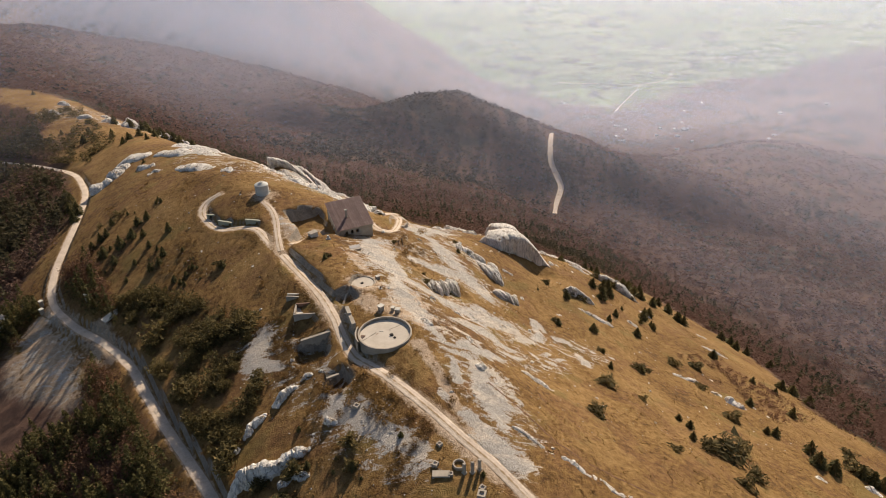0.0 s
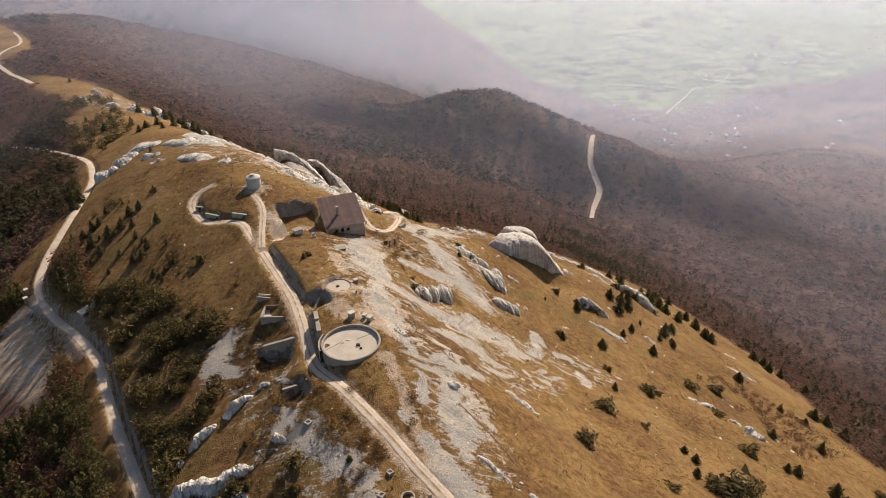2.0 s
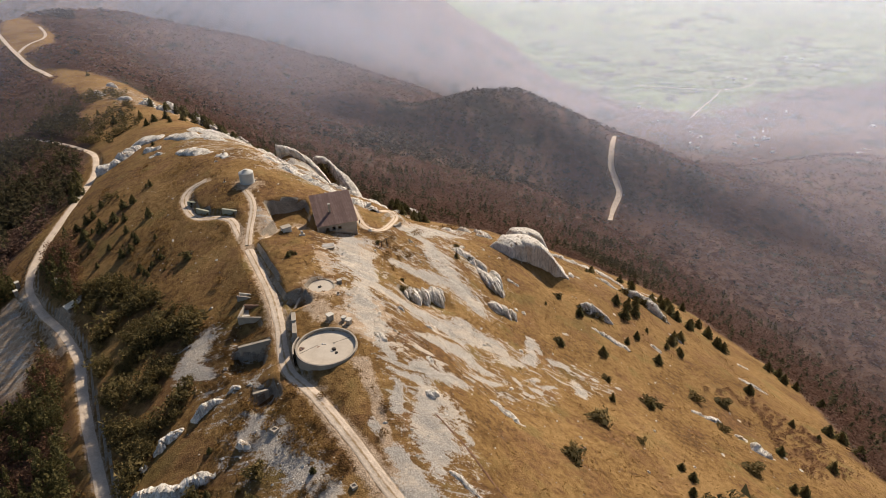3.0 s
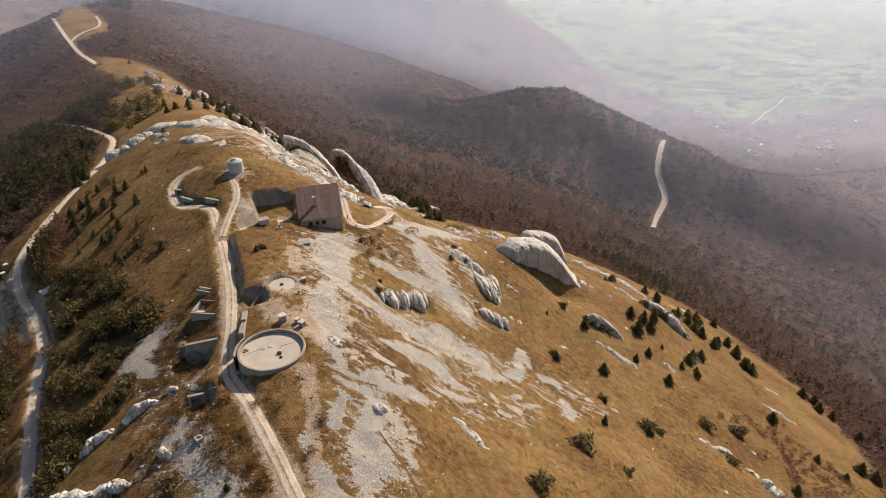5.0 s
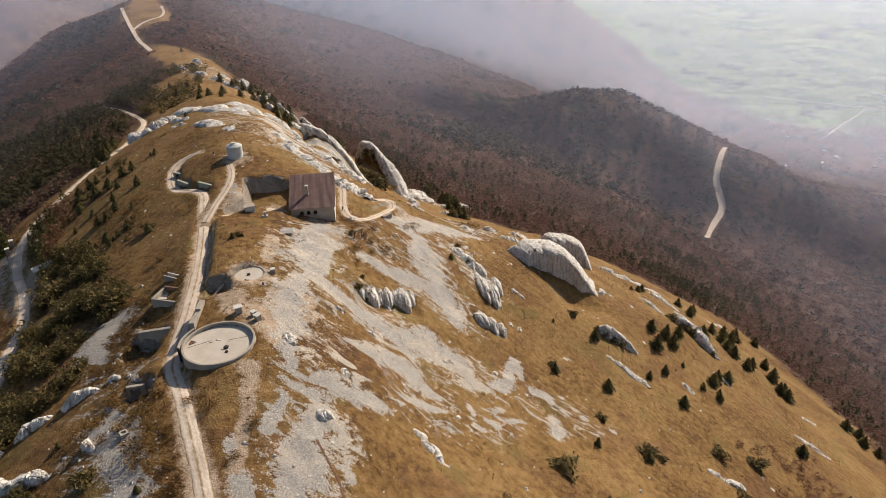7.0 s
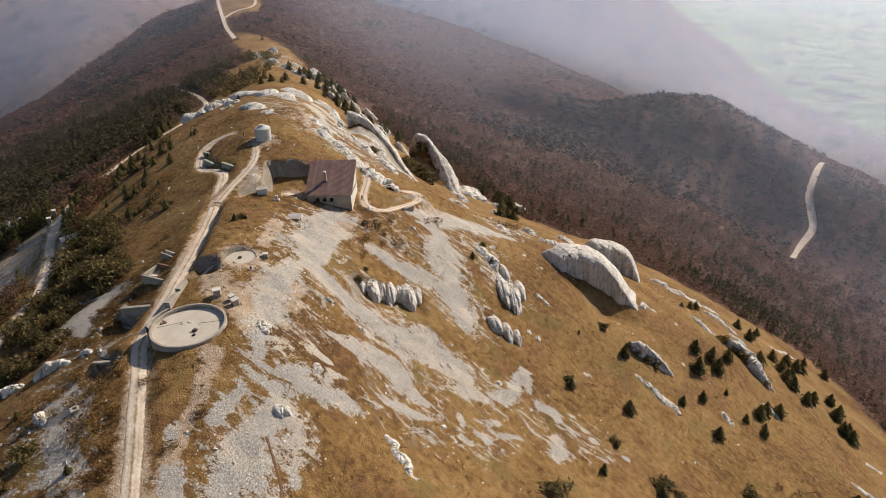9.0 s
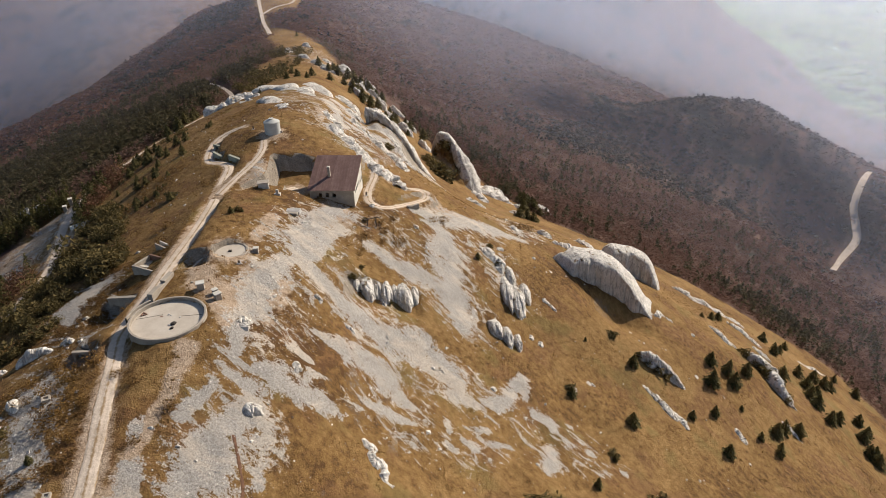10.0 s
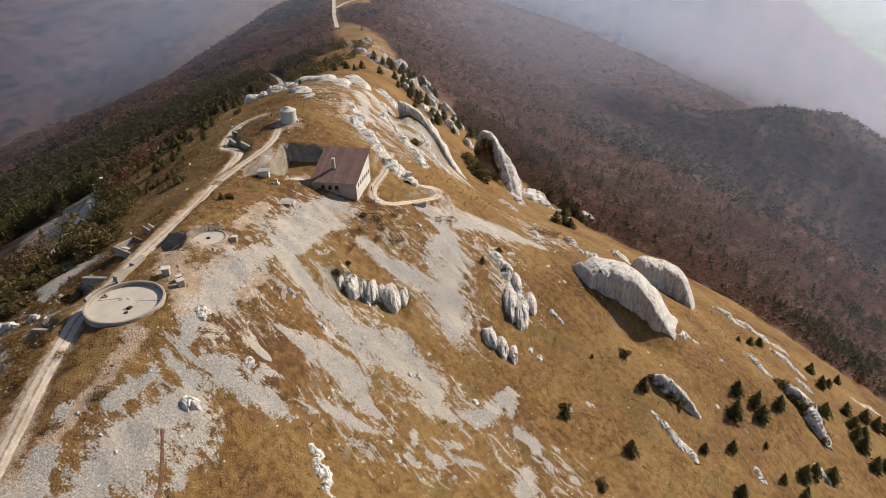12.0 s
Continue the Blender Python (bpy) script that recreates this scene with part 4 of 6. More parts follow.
plant(spruces, [(96.4, -40.9, 4.2), (103.3, -37.5, 5.8), (105.7, -42.6, 4.9), (100.9, -48.2, 3.9), (109.6, -30.4, 4.3), (109.1, -27.3, 4.3), (103.4, -33.7, 4.8), (100.5, -30.7, 3.8), (83, -29, 4.4), (80.8, -33.5, 3.9), (93.9, -24.1, 4.1), (92.1, -31, 3.3), (116.5, -39.5, 4.1), (121.5, -36.6, 3.7), (109.7, -48.4, 4), (68.8, -29.8, 3), (80.5, -30.9, 3.5), (83.9, -40.2, 2.7), (88.8, -36.3, 2.6), (67.6, -26.7, 2.3), (36.2, 1.4, 2), (60.3, -18.2, 3.2), (115.6, -41.6, 4.5), (114.3, -44.8, 4.1), (-17.7, -19.6, 2.2), (-22.6, -21.7, 2.7), (-14.7, -30, 3.3), (-15.9, -27.7, 2.7), (-20.7, -24.8, 1.5), (-7.4, -25.5, 1.8)])
plant(spruces, [(-23.5, -12.2, 1.9), (-18.7, -23.1, 1.3), (-38.6, -5.1, 1.8), (-25.6, -21.6, 1), (297, -41, 5), (268.8, -27.2, 6.6), (255.6, -15.1, 6.4), (444.7, 25.7, 7.8), (171, -15.6, 2.5), (282, -22.5, 4.8), (456.8, -36.7, 4.9), (306, -34.1, 4.3)])
plant(pines, [(-26, 36.7, 3.4), (-12.6, 55.1, 3.9), (-51.7, 63.2, 4.5), (-53.7, 55.8, 4.3), (-42.4, 64.9, 6.9), (-41, 60.8, 4.5), (-43, 72, 4.5), (-3.6, 80.2, 3.2), (-19.8, 61.7, 1.9), (-40.7, 47.3, 2.5), (-55.8, 112.4, 5.8), (-28.9, 91.9, 4.5), (-39.9, 77.5, 3), (-12.1, 101.3, 2.9), (-48.4, 127.5, 3.3), (1.8, 105.1, 4.1), (-0.2, 115.7, 4.2), (-24.4, 38.3, 2.6), (6.6, 73.8, 2), (-4.2, 83.7, 2.3), (-1.7, 82.1, 2.3), (21.9, 68.8, 2), (44.2, 85.2, 2.3), (61.7, -18.5, 2.9), (37.3, 2.5, 1.7)], 0.75, 1.25)



# young spruces in loose clumps above the lower road
r = np.random.default_rng(57)
clump_u, clump_v = r.uniform(58, 122, 900), r.uniform(-52, -21, 900)
ok = (fractal(clump_u, clump_v, 13, 2, 58) > 0.22) & (clump_v < -24 + 0.10 * (clump_u - 60)) & (near_course(clump_u, clump_v, COURSES["lower"][1])[0] > 4)
plant(spruces, [(float(a), float(b), float(c)) for a, b, c in zip(clump_u[ok][:44], clump_v[ok][:44], r.uniform(1.0, 2.6, 44))])

# low thicket of dwarf pines on the shady side, loose stones, tussocks
THICKET = [(84, -46), (72, -36), (57, -29), (34, -19.5), (20, -26), (9, -26.5), (2, -34), (-5, -40), (12, -42.2), (30, -42.8), (53, -43)]


def inside(u, v, corners):
    odd = np.zeros(len(u), bool)
    for (a, b), (c, d) in zip(corners, corners[1:] + corners[:1]):
        crosses = ((b > v) != (d > v)) & (u < (c - a) * (v - b) / (d - b + 1e-9) + a)
        odd ^= crosses
    return odd


def strew(n, u0, u1, v0, v1, seed):
    r = np.random.default_rng(seed)
    return r.uniform(u0, u1, n), r.uniform(v0, v1, n), r


def stuff(name, label, category, shapes, u, v, size, mat, seed, lift=0.0):
    r = np.random.default_rng(seed)
    x, y = to_xy(u, v)
    spots = np.stack([x, y, land(u, v, False)[0] + lift], -1)
    me = scatter_mesh(name, shapes, spots, size, r.uniform(0, 6.28, len(u)))
    me.materials.append(mat)
    return tagged(new(name, me), label, category, kind="stuff")


u, v, r = strew(5200, -8, 86, -48, -18, 21)
x, y = to_xy(u, v)
ok = (fractal(x, y, 5, 3, 15) > -0.08) & inside(u + 1.5 * fractal(x, y, 6, 2, 5), v + 1.5 * fractal(x, y, 6, 2, 6), THICKET) & (near_course(u, v, COURSES["lower"][1])[0] > 3.2)
u, v = u[ok], v[ok]
s = 1.2 + 1.1 * r.exponential(0.8, len(u))
stuff("dwarf_pine_thicket", "dense dark green thicket of dwarf pines", "thicket", [tufts(np.random.default_rng(k), 130, 0.5, 0.062, 0.02, 0.7) for k in range(4)], u, v, np.column_stack([s, s * r.uniform(0.4, 1.25, len(s))]), PINE, 31)

u, v, r = strew(1500, 40, 135, -58, -20, 22)
x, y = to_xy(u, v)
ok = (fractal(x, y, 11, 3, 66) > 0.32) & (near_course(u, v, COURSES["lower"][1])[0] > 2.6) & (v < -22 - 0.1 * (u - 60))
s = r.uniform(0.9, 2.4, ok.sum())
stuff("juniper_scrub", "low dark juniper scrub on the shady slope", "scrub", [tufts(np.random.default_rng(k + 9), 90, 0.5, 0.07, 0.02, 0.7) for k in range(4)], u[ok], v[ok], np.column_stack([s, s * 0.8]), PINE, 32)

u, v, r = strew(5000, -70, 140, -66, -20, 23)
x, y = to_xy(u, v)
ok = (fractal(x, y, 13, 3, 76) > 0.18) & (near_course(u, v, COURSES["lower"][1])[0] > 2.4) & (strings(u, v, SCREE) < 0)
s = r.uniform(0.5, 1.5, ok.sum())
stuff("russet_scrub", "brown half-bare scrub on the shady slope", "scrub", [tufts(np.random.default_rng(k + 19), 44, 0.5, 0.08, 0.02, 0.7) for k in range(4)], u[ok], v[ok], np.column_stack([s, s * 0.7]), RUSSET, 33)


def pebble(seed):
    r = np.random.default_rng(seed)
    co = np.array([(1, 0, 0), (0, 1, 0), (-1, 0, 0), (0, -1, 0), (0, 0, 0.8), (0, 0, -0.4)]) * r.uniform(0.6, 1.2, (6, 1)) + r.normal(0, 0.12, (6, 3))
    return co, np.array([(0, 1, 4), (1, 2, 4), (2, 3, 4), (3, 0, 4), (1, 0, 5), (2, 1, 5), (3, 2, 5), (0, 3, 5)])


STONES = plain_stone("loose_limestone", (0.34, 0.31, 0.28), (0.62, 0.59, 0.55), 0.8)
u, v, r = strew(60000, -40, 80, -32, 72, 24)
deep = strings(u, v, SCREE)
thin = strings(u, v, ROCKY)
ok = (deep > r.uniform(-0.1, 1.3, len(u))) | ((thin > 0) & (r.random(len(u)) < 0.06)) | (r.random(len(u)) < 0.012)
ok &= near_course(u, v, COURSES["main"][1])[0] > 1.9
s = 0.04 + 0.035 * r.exponential(1.0, ok.sum())
stuff("loose_stones", "loose grey limestone stones on scree and grass", "stones", [pebble(k) for k in range(6)], u[ok], v[ok], np.column_stack([s, s * 0.8]), STONES, 34, 0.02)

STRAW = leaf_material("dry_tussocks", (0.22, 0.128, 0.048), (0.40, 0.25, 0.10), sheer=0.45)
u, v, r = strew(30000, -68, 120, -45, 165, 25)
x, y = to_xy(u, v)
ok = (strings(u, v, SCREE) < -0.1) & (woods(u, v) < 4) & (fractal(x, y, 7, 3, 86) > -0.25)
for key in ("main", "tank", "house", "lower", "cut"):
    ok &= near_course(u, v, COURSES[key][1])[0] > 2.2
s = r.uniform(0.25, 0.7, ok.sum())
stuff("grass_tussocks", "dry ochre grass tussocks all over the slope", "grass", [tufts(np.random.default_rng(k + 40), 4, 0.4, 0.28, 0.0, 0.35) for k in range(5)], u[ok], v[ok], np.column_stack([s, s * 0.8]), STRAW, 35)


# ---- rocks ----
def rock_material(name="weathered_limestone", bright=1.0):
    m, t, b = material(name, 0.92, 0.15)
    g = t.nodes.new("ShaderNodeNewGeometry")
    big, small = noise_node(t, 0.35, 6, 0.65), noise_node(t, 2.4, 9, 0.75)
    stretch = node(t, "Mapping")
    stretch.inputs["Scale"].default_value = (1.0, 1.0, 0.16)
    t.links.new(place(t), stretch.inputs["Vector"])
    stain = noise_node(t, 1.3, 5, 0.65, stretch.outputs[0])
    tone = maths(t, "ADD", maths(t, "MULTIPLY", big, 0.55), maths(t, "MULTIPLY", small, 0.45))
    colour = ramp(t, tone, *[(k, tuple(c * bright for c in rgb)) for k, rgb in ((0.33, (0.36, 0.31, 0.255)), (0.42, (0.66, 0.60, 0.52)), (0.58, (0.89, 0.83, 0.745)))])
    colour = mix(t, maths(t, "MULTIPLY", step(t, stain, 0.50, 0.66), 0.6), colour, (0.27, 0.25, 0.225))
    split = t.nodes.new("ShaderNodeSeparateXYZ")
    t.links.new(g.outputs["Normal"], split.inputs[0])
    turf = maths(t, "MULTIPLY", step(t, noise_node(t, 0.55, 6, 0.7), 0.56, 0.64), step(t, split.outputs["Z"], 0.45, 0.8))
    colour = mix(t, turf, colour, (0.20, 0.125, 0.05))
    t.links.new(colour, b.inputs["Base Color"])
    crack = node(t, "TexVoronoi", Scale=0.9)
    crack.feature = "DISTANCE_TO_EDGE"
    t.links.new(stretch.outputs[0], crack.inputs["Vector"])
    gap = maths(t, "SUBTRACT", 1.0, step(t, maths(t, "ADD", crack.outputs["Distance"], maths(t, "MULTIPLY", maths(t, "SUBTRACT", small, 0.5), 0.25)), 0.0, 0.07))
    t.links.new(mix(t, maths(t, "MULTIPLY", gap, 0.32), colour, (0.13, 0.115, 0.095)), b.inputs["Base Color"])
    bump(t, b, maths(t, "ADD", small, maths(t, "MULTIPLY", step(t, crack.outputs["Distance"], 0.0, 0.08), 0.5)), 0.9, 0.3)
    return m


ROCK = rock_material()
LIGHT_ROCK = rock_material("pale_limestone", 0.92)


def fin(name, label, group, crest, front, rear, seed, jag=0.5, drop=2.5, blunt=3.0, steep=0.22, crisp=0.9, mat=None, top=0.7, gap=0.3, rows_=45, sharp=False, flutes=0.7, uneven=0.25):
    """A standing rock under a crest line (u, v, height): sheer before, rounder behind, with beds along its length."""
    line = thread(crest, gap)
    n, m = len(line), rows_
    line[:, 2] += jag * (0.55 * fractal(line[:, 0] * 1.4, line[:, 1] * 1.4, 5, 4, seed) - 0.35 * np.abs(fractal(line[:, 0], line[:, 1], 1.4, 3, seed + 1)))
    d = np.gradient(line[:, :2], axis=0)
    d /= np.hypot(*d.T)[:, None]
    side = np.column_stack([-d[:, 1], d[:, 0]])
    side *= 1.0 if side[:, 0].mean() >= 0 else -1.0
    along = np.linspace(0, 1, n)
    swell = np.minimum(1, blunt * np.sqrt(along * (1 - along) + 0.002)) * (1 + uneven * fractal(along * n * 0.3, along * 0, 3, 3, seed + 9))
    rows = []
    for k in range(m):
        a = math.pi * (k / (m - 1) - 0.5)
        off = math.copysign(abs(math.sin(a)) ** 0.9, a)
        reach = np.where(off < 0, front, rear) * off * swell
        pu, pv = line[:, 0] + side[:, 0] * reach, line[:, 1] + side[:, 1] * reach
        foot = land(pu, pv, False)[0] - drop
        share = max(0.0, 1 - abs(off) ** steep) if sharp else max(0.0, math.cos(a)) ** (steep if off < 0 else top)
        z = foot + (np.maximum(line[:, 2], foot + 0.3) - foot) * share
        rows.append(np.stack([*to_xy(pu, pv), z], -1))
    co = np.stack(rows, 1)
    grain = min(1.0, 0.3 * (front + rear) ** 0.7)
    level = (line[:, 2][:, None] - co[..., 2]) / grain
    run = along[:, None] * n * gap / grain
    wr, wl = run + 0.8 * fractal(run, level, 2.2, 3, seed + 6), level + 0.8 * fractal(run, level, 2.2, 3, seed + 7)
    beds = fractal(level * 1.0 + 0 * run, run * 0.12, 1.1, 3, seed + 3)
    flute = -np.abs(fractal(run, level * 0.25, 1.5, 4, seed + 4))
    blocks = lattice(np.floor(wr / 2.1).astype(np.int64), np.floor(wl / 1.5).astype(np.int64), seed + 8) - 0.5
    blocks = blocks + 0.5 * lattice(np.floor(wr / 0.9).astype(np.int64), np.floor(wl / 0.7).astype(np.int64), seed + 9)
    lump = fractal(co[..., 0] + 0.7 * co[..., 2], co[..., 1] - 0.5 * co[..., 2], 4.0, 5, seed + 5)
    push = jag * grain * (0.25 * beds + flutes * flute + 1.1 * lump + crisp * blocks + 0.55 * fractal(co[..., 0] + co[..., 2], co[..., 1] - co[..., 2], 0.9, 3, seed + 11))
    out = side @ np.array([[ALONG.x, ALONG.y], [ACROSS.x, ACROSS.y]])
    lean = np.sin(math.pi * (np.arange(m) / (m - 1) - 0.5))
    co[..., 0] += out[:, 0][:, None] * push * lean
    co[..., 1] += out[:, 1][:, None] * push * lean
    co[..., 2] += 0.5 * push * (1 - np.abs(lean))
    me = sheet(name, co.reshape(-1, 3), grid_faces(n, m), crisp < 0.5)
    me.materials.append(mat or ROCK)
    return tagged(new(name, me), label, "rock", group)


def rib(a, b, wide, high, seed, name="limestone_outcrop", label="white weathered limestone outcrop in dry grass", fine=4, group="outcrops", upright=False, lit=True):
    """A jagged outcrop along the line from a to b (u, v), this wide and high over the ground."""
    r = np.random.default_rng(seed)
    n = 6
    run = math.hypot(b[0] - a[0], b[1] - a[1])
    bend = r.normal(0, 0.10 * wide + 0.03 * run, n)
    crest = []
    for k in range(n):
        s = k / (n - 1)
        u = a[0] + (b[0] - a[0]) * s - bend[k] * (b[1] - a[1]) / run
        v = a[1] + (b[1] - a[1]) * s + bend[k] * (b[0] - a[0]) / run
        tall = (0.12, 0.85, 1.0, 0.9, 0.72, 0.05)[k] * r.uniform(0.75, 1.15) if not upright else (0.5, 1.0, 1.0, 1.0, 1.05, 0.9)[k]
        crest.append((u, v, height(u, v) + high * tall * (0.5 if lit and not upright else 1.0)))
    return fin(name, label, group, crest, (0.7 if lit and not upright else 0.42) * wide, (0.45 if lit else 0.5) * wide, seed, 1.0 if fine > 3 else 0.6, 0.6 * high, 2.6, 1.5 if upright else 3.0, 1.5, None, 0.5, max(0.14, 0.05 * wide), 31 if fine > 3 else 17, True)


fin("boulder", "huge smooth white limestone boulder with a shaded face", "great boulders",
    [(66.0, 77.6, -36.8), (66.8, 79.4, -34.4), (67.8, 84, -33.7), (67.6, 88.5, -34.6), (66.8, 93, -37.4), (65.6, 98, -43.2), (64.4, 102, -49.4), (63.4, 105, -53.3)], 4.2, 6.4, 3, 0.75, 4.5, 7.5, 0.09, 0.45, LIGHT_ROCK, 0.24, flutes=0.35)
fin("boulder", "huge rounded limestone boulder beside a larger one", "great boulders",
    [(93, 98.5, -51), (93.5, 101, -48.2), (95, 105, -48.6), (95.8, 109.4, -50.6), (95, 114, -54.0), (93.8, 117, -60), (93, 119, -66)], 3.4, 5.2, 5, 0.8, 3.0, 5.0, 0.14, 0.48, LIGHT_ROCK, 0.28, flutes=0.4)
rib((63, 103), (65.2, 111), 1.6, 1.2, 6)
rib((41.5, 91.2), (35.6, 102.4), 3.6, 3.4, 7, label="narrow limestone rib with a shaded overgrown side", lit=False)
rib((31, 88.7), (22.2, 97.5), 1.8, 1.1, 8, label="low thin limestone rib in dry grass")
rib((70, 138), (49, 144.8), 5.0, 4.2, 9, label="long jagged limestone fin among spruces", fine=5, lit=False)
rib((111.6, 140.5), (100.9, 156.3), 3.0, 2.2, 10, label="jagged pale limestone rib along the slope's edge")
rib((83.7, 149.5), (78, 153.6), 2.4, 2.0, 11)
rib((29.7, 114), (25.7, 115.3), 1.6, 1.1, 12)
rib((40.6, 134.5), (35.9, 138.4), 1.2, 0.9, 13)
rib((56.5, 54), (49.7, 58.5), 3.2, 2.4, 14, fine=5)
rib((47.5, 68), (46.2, 71), 1.6, 1.2, 16)
rib((-11.2, 26.6), (-17.5, 31.5), 1.5, 0.9, 18, label="white limestone rib at the foot of the scree")


def buttress(u, v, wide, deep, top, seed, label, group):
    """A rounded, fluted rock column that leans back into the slope."""
    n, m = 40, 26
    a, h = np.meshgrid(np.linspace(0, 2 * math.pi, n), np.linspace(0, 1, m), indexing="ij")
    foot = height(u - deep, v) - 0.8
    flute = fractal(np.cos(a) * 2.2 + 9, np.sin(a) * 2.2 + h * 0.7, 1.0, 4, seed)
    bulge = fractal(np.cos(a) * 1.3 + 3, np.sin(a) * 1.3 + h * 2.6, 1.0, 4, seed + 5)
    r = (1.15 - 0.25 * h) * np.sqrt(np.clip(1 - h**7, 0, 1)) * (1 + 0.34 * flute + 0.22 * bulge)
    pu = u + deep * r * np.cos(a) + 0.9 * h
    pv = v + 0.5 * wide * r * np.sin(a)
    z = foot + (top - foot) * (h + 0.10 * bulge * h * (1 - 0.6 * h))
    r_seam = 0.5 * (pu[0] + pu[-1]), 0.5 * (pv[0] + pv[-1]), 0.5 * (z[0] + z[-1])
    pu[0], pv[0], z[0] = r_seam
    pu[-1], pv[-1], z[-1] = r_seam
    me = sheet("limestone_buttress", np.stack([*to_xy(pu, pv), z], -1).reshape(-1, 3), grid_faces(n, m), False)
    me.materials.append(LIGHT_ROCK)
    return tagged(new("limestone_buttress", me), label, "rock", group)


for k, (u, v, w, d, top) in enumerate([(26.6, 25.2, 1.2, 0.9, -11.6), (26.9, 27.2, 2.2, 1.5, -11.9), (27.9, 29.3, 1.2, 1.1, -13.3), (27.8, 30.8, 1.7, 1.7, -13.9), (29.0, 32.5, 1.2, 1.0, -15.2), (29.4, 34.2, 2.5, 1.9, -15.5), (30.9, 36.5, 1.4, 1.2, -17.3), (25.4, 23.0, 1.0, 0.7, -11.2), (24.4, 21.4, 0.8, 0.6, -10.6)]):
    buttress(u - 1.3, v, 1.3 * w, 1.45 * d, top + 0.3, 300 + 7 * k, "fluted white limestone buttress above the scree", "fluted blocks")
for k, (u, v, w, d, top) in enumerate([(44.5, 58.4, 3.4, 5.2, -27.2), (43.0, 60.9, 3.2, 4.6, -28.4), (46.4, 63.2, 2.4, 3.0, -29.4), (49.6, 60.2, 2.4, 3.6, -26.9), (30.2, 53.6, 3.2, 2.4, -27.6), (29.4, 56.2, 2.4, 2.2, -29.2), (29.2, 58.6, 1.8, 1.8, -31.2)]):
    buttress(u, v, w, d, top, 380 + 7 * k, "white weathered limestone crag in dry grass", "outcrops")
# fins and slabs on the crest beyond the house
for k, (a, b, w, h) in enumerate([((98, 16.5), (88, 23.8), 3.0, 2.6), ((89.5, 22.6), (78.5, 28.6), 3.4, 3.0), ((80, 27.2), (69, 35), 3.4, 3.0), ((127, 21), (114.5, 27.4), 2.4, 2.2), ((116, 26.6), (104, 32.4), 3.0, 2.6),
                                  ((105.5, 31.6), (88, 37.4), 2.8, 2.2), ((132, 30), (122, 38), 2.0, 1.6), ((124, 36), (108, 43), 2.2, 1.6), ((146, 18), (136, 22.5), 2.4, 2.0), ((112, 13), (102, 18), 2.0, 1.2)]):
    rib(a, b, 1.35 * w, 0.75 * h, 31 + k, "limestone_rib", "broken white limestone rib falling past the house", 5, "limestone ribs")
fin("limestone_fin", "great curved white limestone fin on the crest's flank", "limestone fins",
    FIN_B, 1.5, 4.6, 34, 1.5, 2.5, 3.0, 0.3, 0.45, LIGHT_ROCK, 0.7, uneven=0.6)
fin("limestone_fin", "tall curved limestone fin with shrubs on its shaded side", "limestone fins",
    FIN_C, 2.2, 4.8, 36, 1.5, 2.5, 3.0, 0.4, 0.45, LIGHT_ROCK, 0.7, uneven=0.6)
rib((186, 72), (189, 83), 9, 6.5, 35, fine=5)
rib((196, 99), (198, 106), 7, 7, 37, label="upright limestone block beside tall spruces", fine=5)
rib((98, 78), (93, 81.5), 3.5, 3.0, 36)
rib((88, 80), (88, 87), 3.2, 2.6, 38)
rib((60.5, 58.4), (60.8, 61), 2.4, 1.5, 39)
rib((88.4, 66), (83, 70), 3, 1.6, 40)


def whaleback(a, b, wide, high, seed, label, group, mat=None):
    """A low smooth rounded rock along the line from a to b."""
    crest = []
    for k in range(6):
        s = k / 5
        u, v = a[0] + (b[0] - a[0]) * s, a[1] + (b[1] - a[1]) * s
        crest.append((u, v, height(u, v) + 0.5 * high * (-0.2, 0.7, 1.0, 1.1, 0.6, -0.2)[k] * (1 + 0.25 * math.sin(seed + 2.3 * k))))
    return fin("rounded_rock", label, group, crest, 0.6 * wide, 0.45 * wide, seed, 0.85, 0.5 * high, 2.6, 0.6, 0.45, mat or LIGHT_ROCK, 0.5, max(0.25, 0.05 * wide), 35)


for k, (a, b, w, h) in enumerate([((192, -0.6), (157, 11.4), 6.0, 4.2), ((178, -9), (151, 0.6), 6.0, 3.6), ((170, 0.6), (139, 7.0), 5.0, 3.0), ((141, -9), (121, -1), 4.8, 2.6), ((192, -23), (178, -10), 6, 4.6), ((180, 12), (164, 20), 5, 3.4)]):
    whaleback(a, b, 1.15 * w, 0.62 * h, 50 + k, "smooth white rounded limestone dome on the crest", "crest rocks")
for k, (a, b, w, h) in enumerate([((172, -30), (178, -20), 5, 5.0), ((171, -38), (168.5, -29), 5, 4.5), ((165, -20), (156, -14), 4, 2.4), ((150, -18), (146, -13), 2.4, 1.2), ((116, 0), (110, 4), 3, 1.0)]):
    rib(a, b, w, h, 60 + k, label="grey broken limestone outcrop crowning the crest", fine=5, group="crest rocks")
for k, (a, b, w, h) in enumerate([((374, -34), (360, -28), 6, 4), ((404, -25), (392, -20), 7, 6), ((340, -22), (330, -16), 5, 4), ((318, -10), (306, -4), 6, 5), ((300, -4), (292, 2), 6, 5), ((338, 2), (318, 10), 7, 7),
                                  ((304, 16), (294, 20), 5, 4), ((236, 26), (224, 32), 6, 7), ((290, 26), (280, 30), 5, 4), ((262, 32), (252, 38), 5, 4), ((350, -8), (342, -4), 4, 3)]):
    rib(a, b, 0.8 * w, 0.8 * h, 70 + k, label="white limestone rock on the farther crest", fine=5, group="farther rocks")
